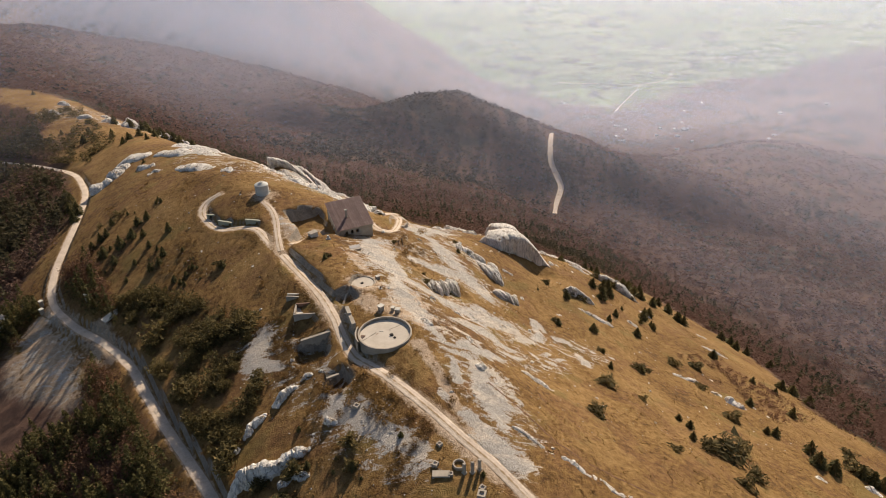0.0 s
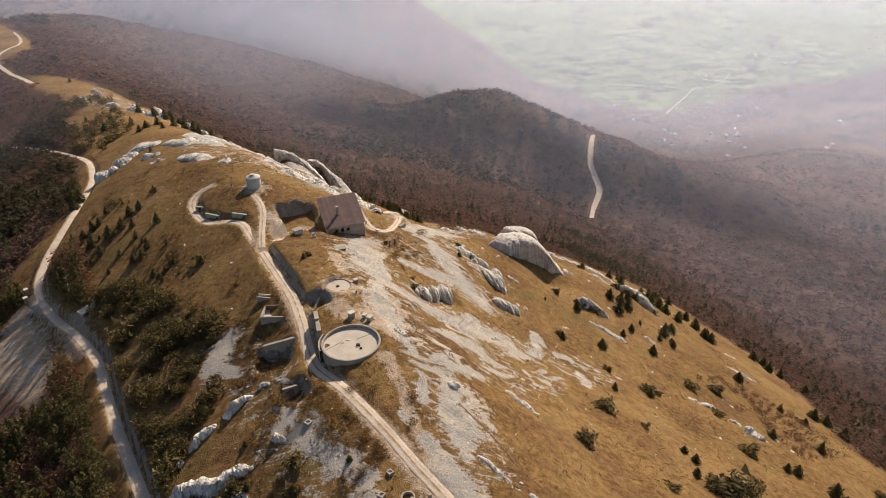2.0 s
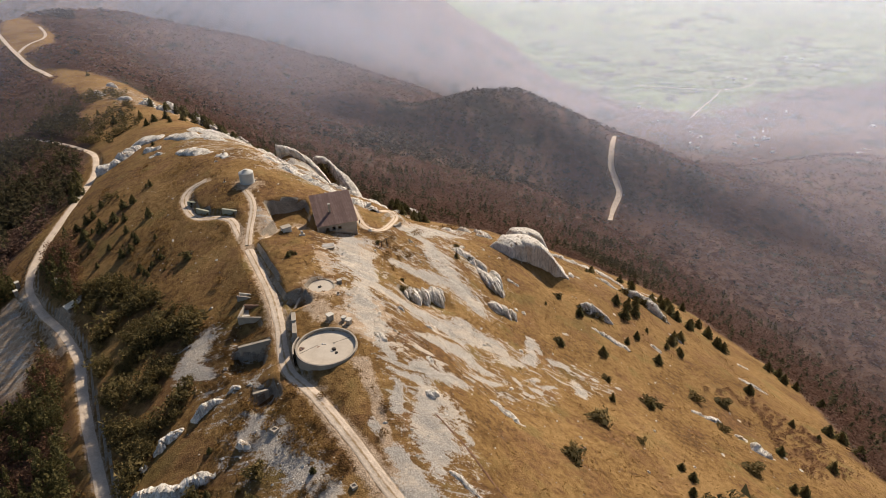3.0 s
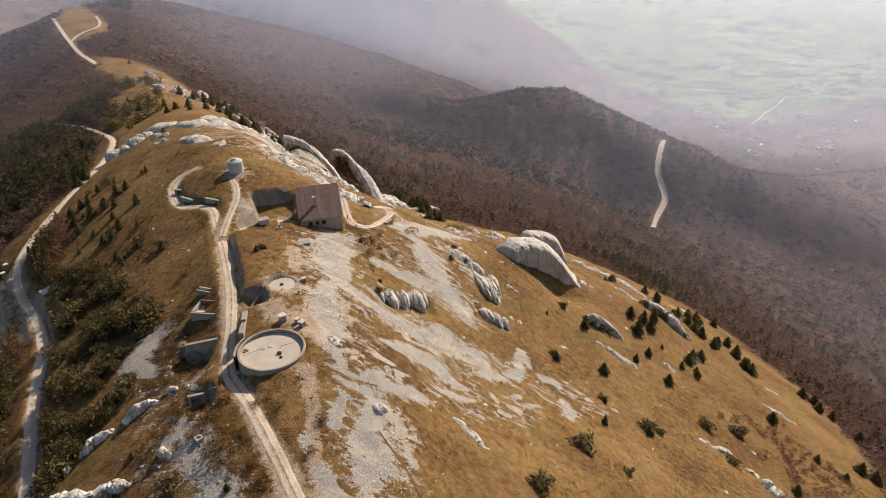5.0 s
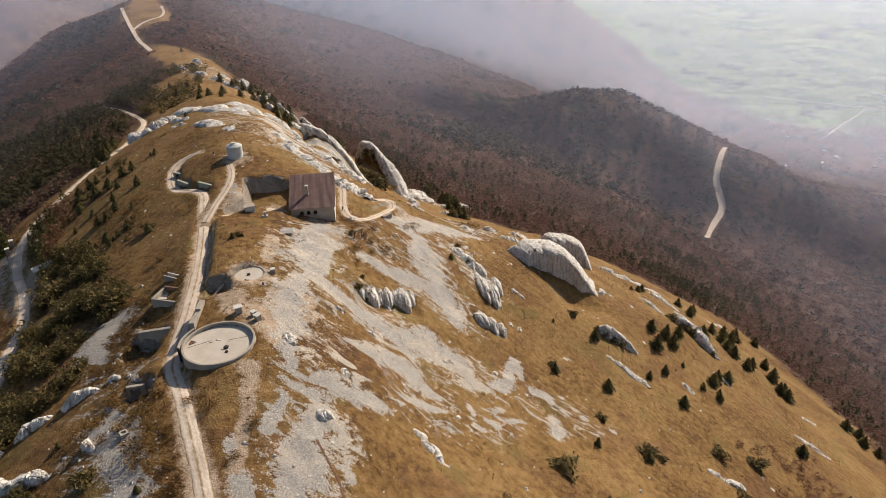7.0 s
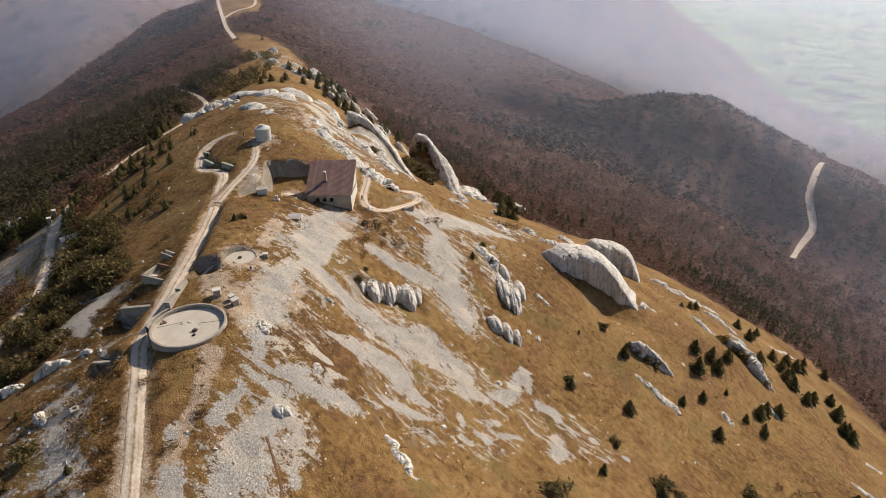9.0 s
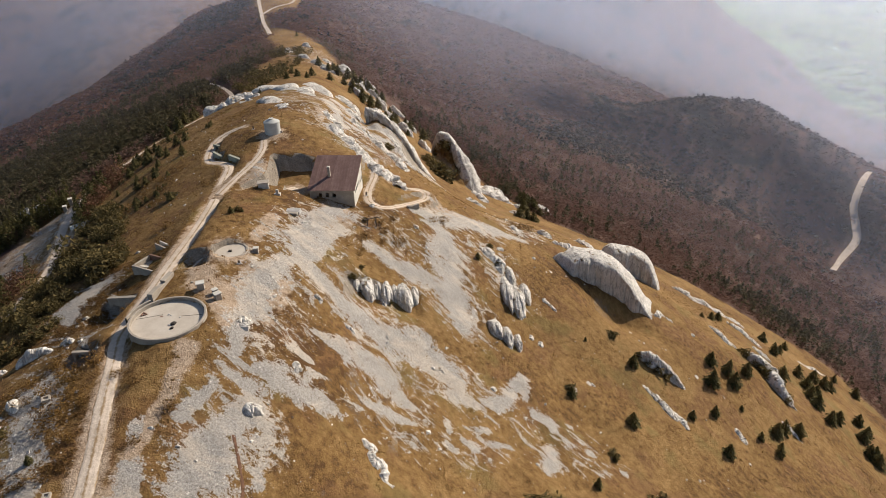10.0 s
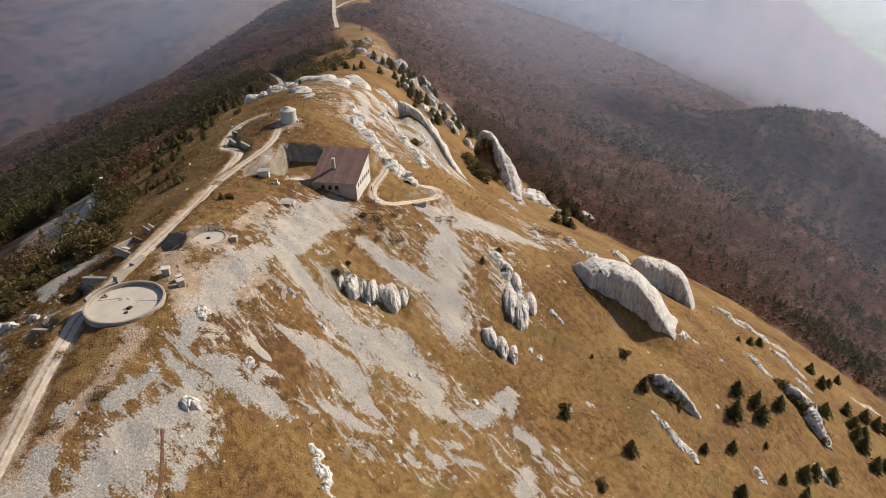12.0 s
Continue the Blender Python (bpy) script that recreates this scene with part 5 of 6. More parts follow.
for k, (a, b, w, h) in enumerate([((-8, -41), (-13, -25.5), 5, 2.6), ((0.5, -34.5), (2.2, -28.5), 2.6, 1.6), ((1.7, -27), (3.2, -21), 2.8, 1.6), ((-1, -37.2), (-1, -35.6), 1.6, 1.1), ((112, -84), (106, -70), 8, 5.0),
                                  ((-9.5, -21), (-12.5, -19.5), 1.8, 1.0), ((4, -20), (3, -17.5), 1.4, 0.7), ((-14, -33), (-18, -28), 2.2, 1.0)]):
    rib(a, b, 0.75 * w, h, 90 + k, label="broken white limestone outcrop on the shady slope", fine=5, group="shady outcrops", lit=False)
for k, (a, b, w, h) in enumerate([((-4, 97), (-9.5, 105), 2.6, 1.7), ((-19, 104), (-24, 107), 4.2, 3.6), ((-13.5, 104.5), (-17, 105.5), 1.8, 1.2), ((-53.7, 89), (-56.5, 92), 1.8, 1.0), ((-60.7, 107), (-64.5, 110), 2.4, 1.6), ((34, 169), (33.8, 176), 2.0, 1.2),
                                  ((-15, 13.3), (-13.2, 12.6), 2.0, 1.7), ((2, 8.3), (1.5, 10.2), 2.4, 1.4), ((103, 181), (102, 195), 2.2, 1.2), ((12, 24), (11, 25.5), 0.9, 1.1), ((15, 19), (14, 20), 0.8, 0.9), ((-3, 17), (-4.5, 18), 1.2, 0.7)]):
    rib(a, b, w, h, 110 + k, label="single pale limestone rock in dry grass", group="single rocks")
r = np.random.default_rng(12)
for k in range(26):
    u0, v0 = r.uniform(-30, 75), r.uniform(18, 120)
    d, s = r.uniform(-1, 1), r.uniform(0.5, 1.3)
    rib((u0, v0), (u0 - 1.2 * s, v0 + d * s), 0.9 * s, 0.5 * s, 140 + k, label="small pale limestone rock in dry grass", fine=3, group="small rocks")

# larger loose stones sprinkled over the bare flank
u, v, r = strew(13000, -45, 125, -30, 110, 26)
ok = ((strings(u, v, ROCKY) > r.uniform(-0.3, 0.8, len(u))) & (r.random(len(u)) < 0.5)) | (r.random(len(u)) < 0.035)
for key in ("main", "tank", "house"):
    ok &= near_course(u, v, COURSES[key][1])[0] > 2.0
ok &= (np.hypot(u - 0.7, v + 1.4) > 6.5) & (np.hypot(u - 21.2, v - 4) > 4) & ~((u > 54) & (u < 74) & (v > 4) & (v < 28))
s = 0.10 + 0.11 * r.exponential(1.0, ok.sum())
stuff("scattered_stones", "white limestone stones scattered over grass and scree", "stones", [pebble(k + 20) for k in range(8)], u[ok], v[ok], np.column_stack([s, s * 0.7]), ROCK, 37, 0.02)

for k, (a, b, w, h) in enumerate([((210, 65), (200, 73), 6, 5), ((200, 74), (190, 85), 6, 5), ((168, 66), (158, 69), 4, 3.5), ((184, 86), (178, 92), 4, 3), ((160, 80), (154, 86), 3, 2), ((140, 60), (132, 66), 3, 2), ((120, 96), (114, 104), 3.4, 2.4), ((106, 100), (100, 106), 2.6, 1.8),
                                  ((112, 132), (106, 142), 3, 2.2), ((96, 146), (88, 156), 2.6, 2.0), ((76, 128), (70, 136), 2.4, 1.8), ((20, 150), (12, 158), 2, 1.2)]):
    rib(a, b, w, h, 200 + k, label="pale broken limestone crag on the slope's edge", fine=5, group="edge crags")

# dark pine scrub where the lower road climbs to the farther crest
u, v, r = strew(520, 222, 372, -64, -16, 27)
x, y = to_xy(u, v)
ok = (fractal(x, y, 22, 3, 28) > -0.12) & (near_course(u, v, COURSES["lower"][1])[0] > 3.5)
s = r.uniform(2.2, 5.0, ok.sum())
stuff("pine_scrub", "dark pine scrub below the farther crest", "thicket", [tufts(np.random.default_rng(k + 29), 70, 0.5, 0.08, 0.02, 0.8) for k in range(4)], u[ok], v[ok], np.column_stack([s, s * 0.9]), PINE, 38)


# ---- buildings and concrete works ----
PAINTED = plain_stone("pale_plaster", (0.50, 0.46, 0.39), (0.70, 0.66, 0.58), 0.7, 0.85)
GREENISH = plain_stone("green_stained_concrete", (0.27, 0.27, 0.20), (0.42, 0.41, 0.32), 0.9)
# near-black tone for passages, the house floor, joints and dark lumps
DARK = plain_stone("near_black_surface", (0.035, 0.03, 0.026), (0.07, 0.06, 0.05), 1.0)
FLOOR = plain_stone("dusty_concrete_floor", (0.46, 0.39, 0.31), (0.60, 0.53, 0.44), 0.45)
TANK = plain_stone("pale_tank_paint", (0.44, 0.43, 0.39), (0.60, 0.58, 0.53), 0.6, 0.7)
TIMBER = plain_stone("grey_timber", (0.13, 0.10, 0.075), (0.24, 0.19, 0.15), 2.0)
RUSTED = plain_stone("rusty_sheet", (0.16, 0.085, 0.055), (0.28, 0.17, 0.12), 1.2, 0.7)


def roof_material():
    m, t, b = material("rusty_roof_sheet", 0.6, 0.35)
    big, streak = noise_node(t, 0.5, 5), node(t, "Mapping")
    streak.inputs["Scale"].default_value = (3.5, 0.25, 0.3)
    t.links.new(local(t), streak.inputs["Vector"])
    run = noise_node(t, 1.0, 6, 0.7, streak.outputs[0])
    info = t.nodes.new("ShaderNodeObjectInfo")
    tone = maths(t, "ADD", maths(t, "MULTIPLY", maths(t, "ADD", big, run), 0.42), maths(t, "MULTIPLY", info.outputs["Random"], 0.16))
    t.links.new(ramp(t, tone, (0.3, (0.17, 0.095, 0.075)), (0.52, (0.26, 0.155, 0.125)), (0.72, (0.38, 0.26, 0.21))), b.inputs["Base Color"])
    bump(t, b, run, 0.3, 0.02)
    return m


ROOF = roof_material()
TURN = math.degrees(math.atan2(ACROSS.y, ACROSS.x))


def base(u, v, z, turn=0.0):
    """A frame with x across the crest, y along it and z up."""
    return Matrix.Translation((*to_xy(u, v), z)) @ pose(0, 0, 0, 0, 0, TURN + turn)


def box(bm, x0, x1, y0, y1, z0, z1, bevel=0.0):
    made = bmesh.ops.create_cube(bm, size=1)["verts"]
    for p in made:
        p.co = ((x0, x1)[p.co.x > 0], (y0, y1)[p.co.y > 0], (z0, z1)[p.co.z > 0])
    if bevel:
        edges = {e for p in made for e in p.link_edges}
        bmesh.ops.bevel(bm, geom=list(edges), offset=bevel, segments=1, affect="EDGES", clamp_overlap=True)
    return bm


def roughen(bm, amount, size=0.6):
    for p in bm.verts:
        p.co += noise.noise_vector(p.co / size) * amount
    return bm


def slab(name, mat, parent, x0, x1, y0, y1, z0, z1, bevel=0.05, label=""):
    return part(name, box(bmesh.new(), x0, x1, y0, y1, z0, z1, bevel), mat, parent, label)


def pipe(bm, inner, outer, z0, z1, sides=72, a0=0.0, a1=6.2831853):
    """A ring wall with a rectangular section."""
    full = a1 - a0 > 6.28
    n = sides if full else sides + 1
    rings = []
    for k in range(n):
        a = a0 + (a1 - a0) * k / sides
        c, s = math.cos(a), math.sin(a)
        wob = 0.015 * math.sin(7 * a) + 0.01 * math.sin(19 * a)
        rings.append([bm.verts.new((q * c, q * s, z)) for q, z in ((inner, z0), (outer, z0), (outer, z1 - 0.06), (outer - 0.06, z1 + wob), (inner + 0.05, z1 + wob), (inner, z1 - 0.05))])
    for k in range(sides):
        p, q = rings[k], rings[(k + 1) % n]
        for i in range(6):
            j = (i + 1) % 6
            bm.faces.new((p[i], q[i], q[j], p[j]))
    bm.normal_update()
    bmesh.ops.recalc_face_normals(bm, faces=bm.faces)
    return bm


def disc(bm, radius, z0, z1, sides=72):
    bmesh.ops.create_cone(bm, segments=sides, radius1=radius, radius2=radius, depth=z1 - z0, cap_ends=True)
    bmesh.ops.translate(bm, verts=bm.verts, vec=(0, 0, (z0 + z1) / 2))
    return bm


def gun_platform():
    ob = thing("gun_platform", "round concrete gun platform with a low parapet", "gun platform")
    ob.matrix_basis = base(0.73, -1.44, 0.1)
    part("ring_wall", pipe(bmesh.new(), 5.36, 5.74, -6.0, 0.0), CONCRETE, ob)
    part("floor", disc(bmesh.new(), 5.38, -1.2, -0.62), FLOOR, ob, "pale dusty concrete floor")
    for x0, x1, y0, slope in ((-5.0, -1.2, 0.8, 0.22), (1.6, 4.9, 0.9, 0.02)):
        bm = box(bmesh.new(), x0, x1, y0 - 0.05, y0 + 0.05, -0.625, -0.612)
        for p in bm.verts:
            p.co.y += slope * (p.co.x - x0)
        part("floor_joint", bm, DARK, ob, "dark open joint in the floor")
    bm = box(bmesh.new(), -0.25, 0.25, -0.16, 0.16, -0.624, -0.616)
    bmesh.ops.translate(bm, verts=bm.verts, vec=(-1.3, 1.1, 0))
    part("patch", bm, RUSTED, ob, "rust-red patch on the floor")
    return ob


gun_platform()
for k, (x, y, s) in enumerate([(1.0, -1.1, 0.45), (0.6, -1.4, 0.2), (1.25, -0.9, 0.25), (0.4, -1.2, 0.16), (1.1, -2.2, 0.3), (-0.3, 1.5, 0.2), (0.1, 1.2, 0.16), (1.6, 0.6, 0.14)]):
    bm = bmesh.new()
    bmesh.ops.create_icosphere(bm, subdivisions=2, radius=s)
    roughen(bm, s * 0.5, s)
    for p in bm.verts:
        p.co.z = max(p.co.z * 0.55, -0.1 * s)
    me = bpy.data.meshes.new("rubble")
    bm.to_mesh(me)
    me.materials.append(DARK if k in (0, 2, 4) else STONES)
    ob = tagged(new("rubble", me), "broken lump of rubble on the platform floor", "rubble", "rubble on the platform")
    ob.matrix_basis = base(0.73, -1.44, 0.1) @ pose(x, y, -0.615 + 0.08 * s)
ob = thing("iron_bracket", "rusty triangular iron bracket on the platform floor", "bracket")
ob.matrix_basis = base(0.73, -1.44, -0.52) @ pose(-4.2, 2.0, 0, 0, 0, 20)
for a in (0, 120, 240):
    bm = box(bmesh.new(), -0.45, 0.45, -0.07, 0.07, 0, 0.14)
    bmesh.ops.translate(bm, verts=bm.verts, vec=(0, -0.26, 0))
    bm.transform(pose(0, 0, 0, 0, 0, a))
    part("bar", bm, RUSTED, ob)

ob = thing("retaining_wall", "tall weathered concrete retaining wall beside the gun platform", "retaining wall")
ob.matrix_basis = base(9.9, -4.9, 0, -14)
bm = box(bmesh.new(), -0.4, 0.4, -3.4, 3.6, -6, 0.35, 0.06)
part("wall", bm, CONCRETE, ob)
slab("coping", CONCRETE, ob, -0.45, 0.45, -3.4, -0.9, 0.36, 0.62, 0.05, "pale broken coping")
slab("coping", CONCRETE, ob, -0.45, 0.45, 0.6, 3.5, 0.36, 0.7, 0.05, "pale broken coping")
ob = thing("stair_wall", "low curved concrete stair wall against the platform", "wall")
ob.matrix_basis = base(0.73, -1.44, 0.1)
part("wall", pipe(bmesh.new(), 6.05, 6.35, -5.5, 0.15, 20, radians(128), radians(178)), CONCRETE, ob)

for u, v, s, tall, turn in ((8.3, 1.9, 1.0, 1.3, 12), (6.1, 4.9, 0.9, 1.2, 38), (7.2, 4.3, 0.7, 0.9, 38)):
    ob = thing("ammunition_niche", "small pale concrete box beside the gun platform", "concrete box", "boxes by the platform")
    ob.matrix_basis = base(u, v, height(u, v), turn)
    slab("body", CONCRETE, ob, -0.55 * s, 0.55 * s, -0.5 * s, 0.5 * s, -1.2, tall - 0.14)
    slab("lid", PAINTED, ob, -0.68 * s, 0.68 * s, -0.62 * s, 0.62 * s, tall - 0.138, tall, 0.03, "pale concrete lid")

ob = thing("gun_platform", "smaller round concrete gun platform with a low kerb", "gun platform")
ob.matrix_basis = base(21.2, 4.0, -0.4)
part("ring_wall", pipe(bmesh.new(), 2.75, 3.2, -3.0, 0.0, 56), CONCRETE, ob)
part("floor", disc(bmesh.new(), 2.78, -0.8, -0.14, 56), FLOOR, ob, "pale dusty concrete floor")
part("pedestal", roughen(box(bmesh.new(), -0.35, 0.3, -0.25, 0.25, -0.16, 0.06, 0.04), 0.05), DARK, ob, "dark broken gun pedestal")
ob = thing("wing_wall", "sloping concrete wing wall below the small gun platform", "wall")
ob.matrix_basis = base(20.6, -0.3, 0, 46)
bm = box(bmesh.new(), -3.6, 1.4, -0.25, 0.25, -6, -0.2, 0.04)
for p in bm.verts:
    if p.co.z > -2 and p.co.x < 0:
        p.co.z -= 1.8
part("wall", bm, CONCRETE, ob)
ob = thing("concrete_stub", "short broken concrete stub beside the small platform", "concrete stub")
ob.matrix_basis = base(21.6, 8.4, height(21.6, 8.4))
part("stub", roughen(box(bmesh.new(), -0.45, 0.45, -0.4, 0.4, -0.4, 0.8, 0.06), 0.12), CONCRETE, ob)
part("cap", roughen(box(bmesh.new(), -0.5, 0.5, -0.45, 0.45, 0.8, 0.95, 0.04), 0.06), PAINTED, ob)


def water_tank():
    ob = thing("water_tank", "pale cylindrical water tank with a conical lid", "water tank")
    z = height(84, 3)
    ob.matrix_basis = base(84, 3.1, z)
    bm = bmesh.new()
    profile = [(0.02, -0.6), (2.12, -0.6), (2.12, 0.16), (2.02, 0.2), (2.02, 1.4), (2.05, 1.44), (2.02, 1.48), (2.02, 2.75), (2.08, 2.8), (2.08, 2.95), (1.9, 3.1), (0.75, 3.55), (0.02, 3.6)]
    sides = 56
    grid = [[bm.verts.new((r * math.cos(6.2832 * k / sides), r * math.sin(6.2832 * k / sides), h)) for k in range(sides)] for r, h in profile]
    for a, b in zip(grid[:-1], grid[1:]):
        for k in range(sides):
            f = bm.faces.new((a[k], a[(k + 1) % sides], b[(k + 1) % sides], b[k]))
            f.smooth = False
    part("shell", bm, TANK, ob)
    part("hatch", disc(bmesh.new(), 0.62, 3.5, 3.85, 28), PAINTED, ob, "pale round hatch")
    part("pipe_stub", disc(bmesh.new(), 0.07, 3.8, 4.1, 8), RUSTED, ob)
    slab("valve_box", CONCRETE, ob, 1.8, 2.5, -0.5, 0.2, -0.4, 0.35)


water_tank()


def wall_with_holes(bm, length, thick, z0, top0, top1, holes):
    """A wall along x whose top runs from top0 to top1, with holes (x0, x1, z0, z1) right through it."""
    xs = sorted({0.0, length, *[h[0] for h in holes], *[h[1] for h in holes]})
    for a, b in zip(xs[:-1], xs[1:]):
        ta, tb = (top0 + (top1 - top0) * s / length for s in (a, b))
        cuts = [h for h in holes if h[0] <= a + 1e-6 and h[1] >= b - 1e-6]
        spans = [(z0, None)] if not cuts else [(z0, cuts[0][2]), (cuts[0][3], None)]
        for low, high in spans:
            made = bmesh.ops.create_cube(bm, size=1)["verts"]
            for p in made:
                right, back_, up = p.co.x > 0, p.co.y > 0, p.co.z > 0
                p.co = ((a, b)[right], (0, thick)[back_], (low, high if high is not None else (ta, tb)[right])[up])
    bmesh.ops.remove_doubles(bm, verts=bm.verts, dist=0.001)
    return bm


def house():
    wide, deep = 10.2, 10.6
    ob = thing("ruined_house", "roofed ruined stone house with a rusty sheet roof", "house")
    ob.matrix_basis = base(56.0, 14.4, 0, -9)
    eave, top, foot = -4.95, -1.35, -12.0
    front = wall_with_holes(bmesh.new(), wide, 0.4, foot, eave, eave, [(x, x + 0.85, -6.9, -5.9) for x in (2.0, 3.6, 5.2)])
    part("front_wall", front, PLASTER, ob)
    side = [(1.0 + 1.55 * k, 1.9 + 1.55 * k, -6.7, -5.6) for k in range(6)]
    right = wall_with_holes(bmesh.new(), deep - 0.8, 0.4, foot, eave + 0.14, top - 0.14, side)
    right.transform(pose(wide, 0.4, 0, 0, 0, 90))
    part("side_wall", right, PAINTED, ob, "sunlit pale plastered wall with six windows")
    left = wall_with_holes(bmesh.new(), deep - 0.8, 0.4, foot, eave + 0.14, top - 0.14, [(0.8 + 1.6 * k, 1.9 + 1.6 * k, -8.0, -5.4) for k in range(6)])
    left.transform(pose(0.4, 0.4, 0, 0, 0, 90))
    part("side_wall", left, PAINTED, ob, "shaded pale wall with tall openings between piers")
    slab("back_wall", PLASTER, ob, 0, wide, deep - 0.4, deep, foot, top - 0.02, 0)
    slab("floor", DARK, ob, 0.4, wide - 0.4, 0.4, deep - 0.4, -8.8, -8.6, 0)
    for x0, x1, z0, z1 in [(x, x + 0.85, -6.9, -5.9) for x in (2.0, 3.6, 5.2)]:
        w = part("window_sill", box(bmesh.new(), x0 - 0.1, x1 + 0.1, -0.08, 0.16, z0 - 0.1, z0 - 0.003, 0.02), CONCRETE, ob)
    run = math.hypot(deep + 0.9, top - eave)
    pitch = math.degrees(math.atan2(top - eave, deep))
    deck = part("roof", box(bmesh.new(), -0.35, wide + 0.35, -0.45, run - 0.3, 0.0, 0.10), TIMBER, ob, "timber roof deck under rusty sheets")
    deck.matrix_basis = pose(0, 0, eave, pitch, 0, 0)
    n = 17
    w = (wide + 0.8) / n
    shared = {}
    for k in range(n):
        shape = k % 4
        if shape not in shared:
            bm = box(bmesh.new(), 0.01, w - 0.01, -0.55, run - 0.2, 0.104, 0.122)
            for x in (0.0, w / 3, 2 * w / 3):
                box(bm, x - 0.025, x + 0.025, -0.55 + 0.03 * shape, run - 0.2 - 0.05 * shape, 0.12, 0.17)
            me = bpy.data.meshes.new("roof_sheet")
            bm.to_mesh(me)
            bm.free()
            me.materials.append(ROOF)
            shared[shape] = me
        sheet_ = new("roof_sheet", shared[shape])
        sheet_.parent = deck
        sheet_.matrix_basis = pose(-0.4 + k * w, rng.uniform(-0.04, 0.04), 0.002 * (k % 2), rng.uniform(-0.15, 0.15))
    chimney = part("chimney", roughen(box(bmesh.new(), -0.3, 0.3, -0.3, 0.3, -1.6, 2.3, 0.03), 0.03), CONCRETE, ob, "tall broken chimney stack")
    chimney.matrix_basis = pose(3.9, 4.2, eave + 4.2 * math.tan(radians(pitch)))
    slab("cap", PAINTED, chimney, -0.38, 0.30, -0.36, 0.36, 2.28, 2.5, 0.03, "pale chimney cap")
    slab("flashing", RUSTED, chimney, -0.5, 0.5, -0.6, 0.6, -0.35, 0.05, 0.03)


PLASTER = plain_stone("stained_plaster", (0.30, 0.26, 0.21), (0.46, 0.41, 0.34), 0.8)
house()


def portal(u, v, wide, top_left, top_right, foot, turn, door, label, mat=CONCRETE, thick=0.5):
    """A bunker's front: a wall with a sloping top and a dark doorway that leads into the slope."""
    ob = thing("bunker", label, "bunker", "bunkers")
    ob.matrix_basis = base(u, v, 0, turn)
    bm = wall_with_holes(bmesh.new(), wide, thick, foot, top_left, top_right, [(door[0], door[1], foot + 0.3, door[2])])
    part("front_wall", bm, mat, ob)
    bm = bmesh.new()
    a, b = door[0] - 0.1, door[1] + 0.1
    box(bm, a - 0.2, a, thick, thick + 3, foot, door[2] + 0.1)
    box(bm, b, b + 0.2, thick, thick + 3, foot, door[2] + 0.1)
    box(bm, a, b, thick + 2.8, thick + 3, foot, door[2] + 0.1)
    box(bm, a - 0.2, b + 0.2, thick, thick + 3, door[2] + 0.1, door[2] + 0.3)
    part("passage", bm, DARK, ob, "dark passage into the slope")
    bm = box(bmesh.new(), -0.1, wide + 0.1, -0.1, thick + 0.12, top_left + 0.002, top_left + 0.18, 0.03)
    for p in bm.verts:
        p.co.z += (top_right - top_left) * p.co.x / wide
    if wide > 4:
        part("coping", bm, mat, ob, "weathered concrete coping")
    return ob


portal(13.2, -15.6, 6.6, -3.9, -2.3, -8.0, -24, (0.7, 2.2, -4.9), "concrete bunker front with a sloping top and dark doorway")
portal(-0.9, -16.2, 2.8, -4.1, -4.0, -8.0, -6, (0.45, 2.0, -4.5), "small concrete bunker entrance with a dark doorway")
for u, v, turn, door in ((80.9, -12.4, -52, (3.4, 4.3)), (73.0, -6.6, -45, (3.2, 4.1))):
    ca, sa = math.cos(radians(turn)), math.sin(radians(turn))
    z = height(u + 2.5 * sa - 1.5 * ca, v + 2.5 * ca + 1.5 * sa) + 0.3
    portal(u, v, 4.6, z + 0.9, z + 0.9, z - 2.4, turn, (*door, z + 0.55), "low green-stained concrete shelter sunk in the grassy bank", GREENISH)
z = height(88, -13)
portal(87.6, -13.8, 2.8, z + 1.3, z + 1.3, z - 2, -40, (0.8, 1.8, z + 1.0), "low green-stained concrete shelter sunk in the grassy bank", GREENISH)


def roofless_store():
    ob = thing("roofless_store", "roofless concrete store with rusty brown inner walls", "ruin")
    z = max(height(20, -12.5), height(22, -10), height(21, -13.5)) - 0.7
    ob.matrix_basis = base(21.3, -13.8, z, -30)
    slab("front_wall", CONCRETE, ob, 0, 5.6, 0, 0.4, -3, 1.0)
    slab("back_wall", RUSTED, ob, 0.2, 5.4, 3.9, 4.3, -3, 1.25, 0.04, "rust-brown stained back wall")
    slab("end_wall", CONCRETE, ob, 0, 0.4, 0.41, 4.28, -3, 1.05)
    slab("end_wall", CONCRETE, ob, 5.2, 5.6, 0.41, 4.28, -3, 0.95)
    slab("floor", FLOOR, ob, 0.41, 5.19, 0.41, 3.89, -3, 0.1, 0)
    for x, y, a, s in ((1.2, 1.6, 20, 1.3), (2.8, 2.4, -30, 1.0), (4.0, 1.8, 60, 1.2)):
        bm = roughen(box(bmesh.new(), -0.6 * s, 0.6 * s, -0.2, 0.2, 0, 0.22, 0.03), 0.05)
        bm.transform(pose(x, y, 0.1, 8, 5, a))
        part("fallen_block", bm, PAINTED, ob, "pale fallen block")


roofless_store()
ob = thing("concrete_trough", "low broken concrete trough in dry grass", "ruin")
ob.matrix_basis = base(29.6, -12.2, height(28, -11), -40)
slab("wall", CONCRETE, ob, 0, 3.2, 0, 0.35, -1, 0.9)
slab("wall", PAINTED, ob, 0, 3.2, 1.1, 1.4, -1, 0.95)
slab("bottom", CONCRETE, ob, 0, 3.2, 0.36, 1.09, -1, 0.2, 0)

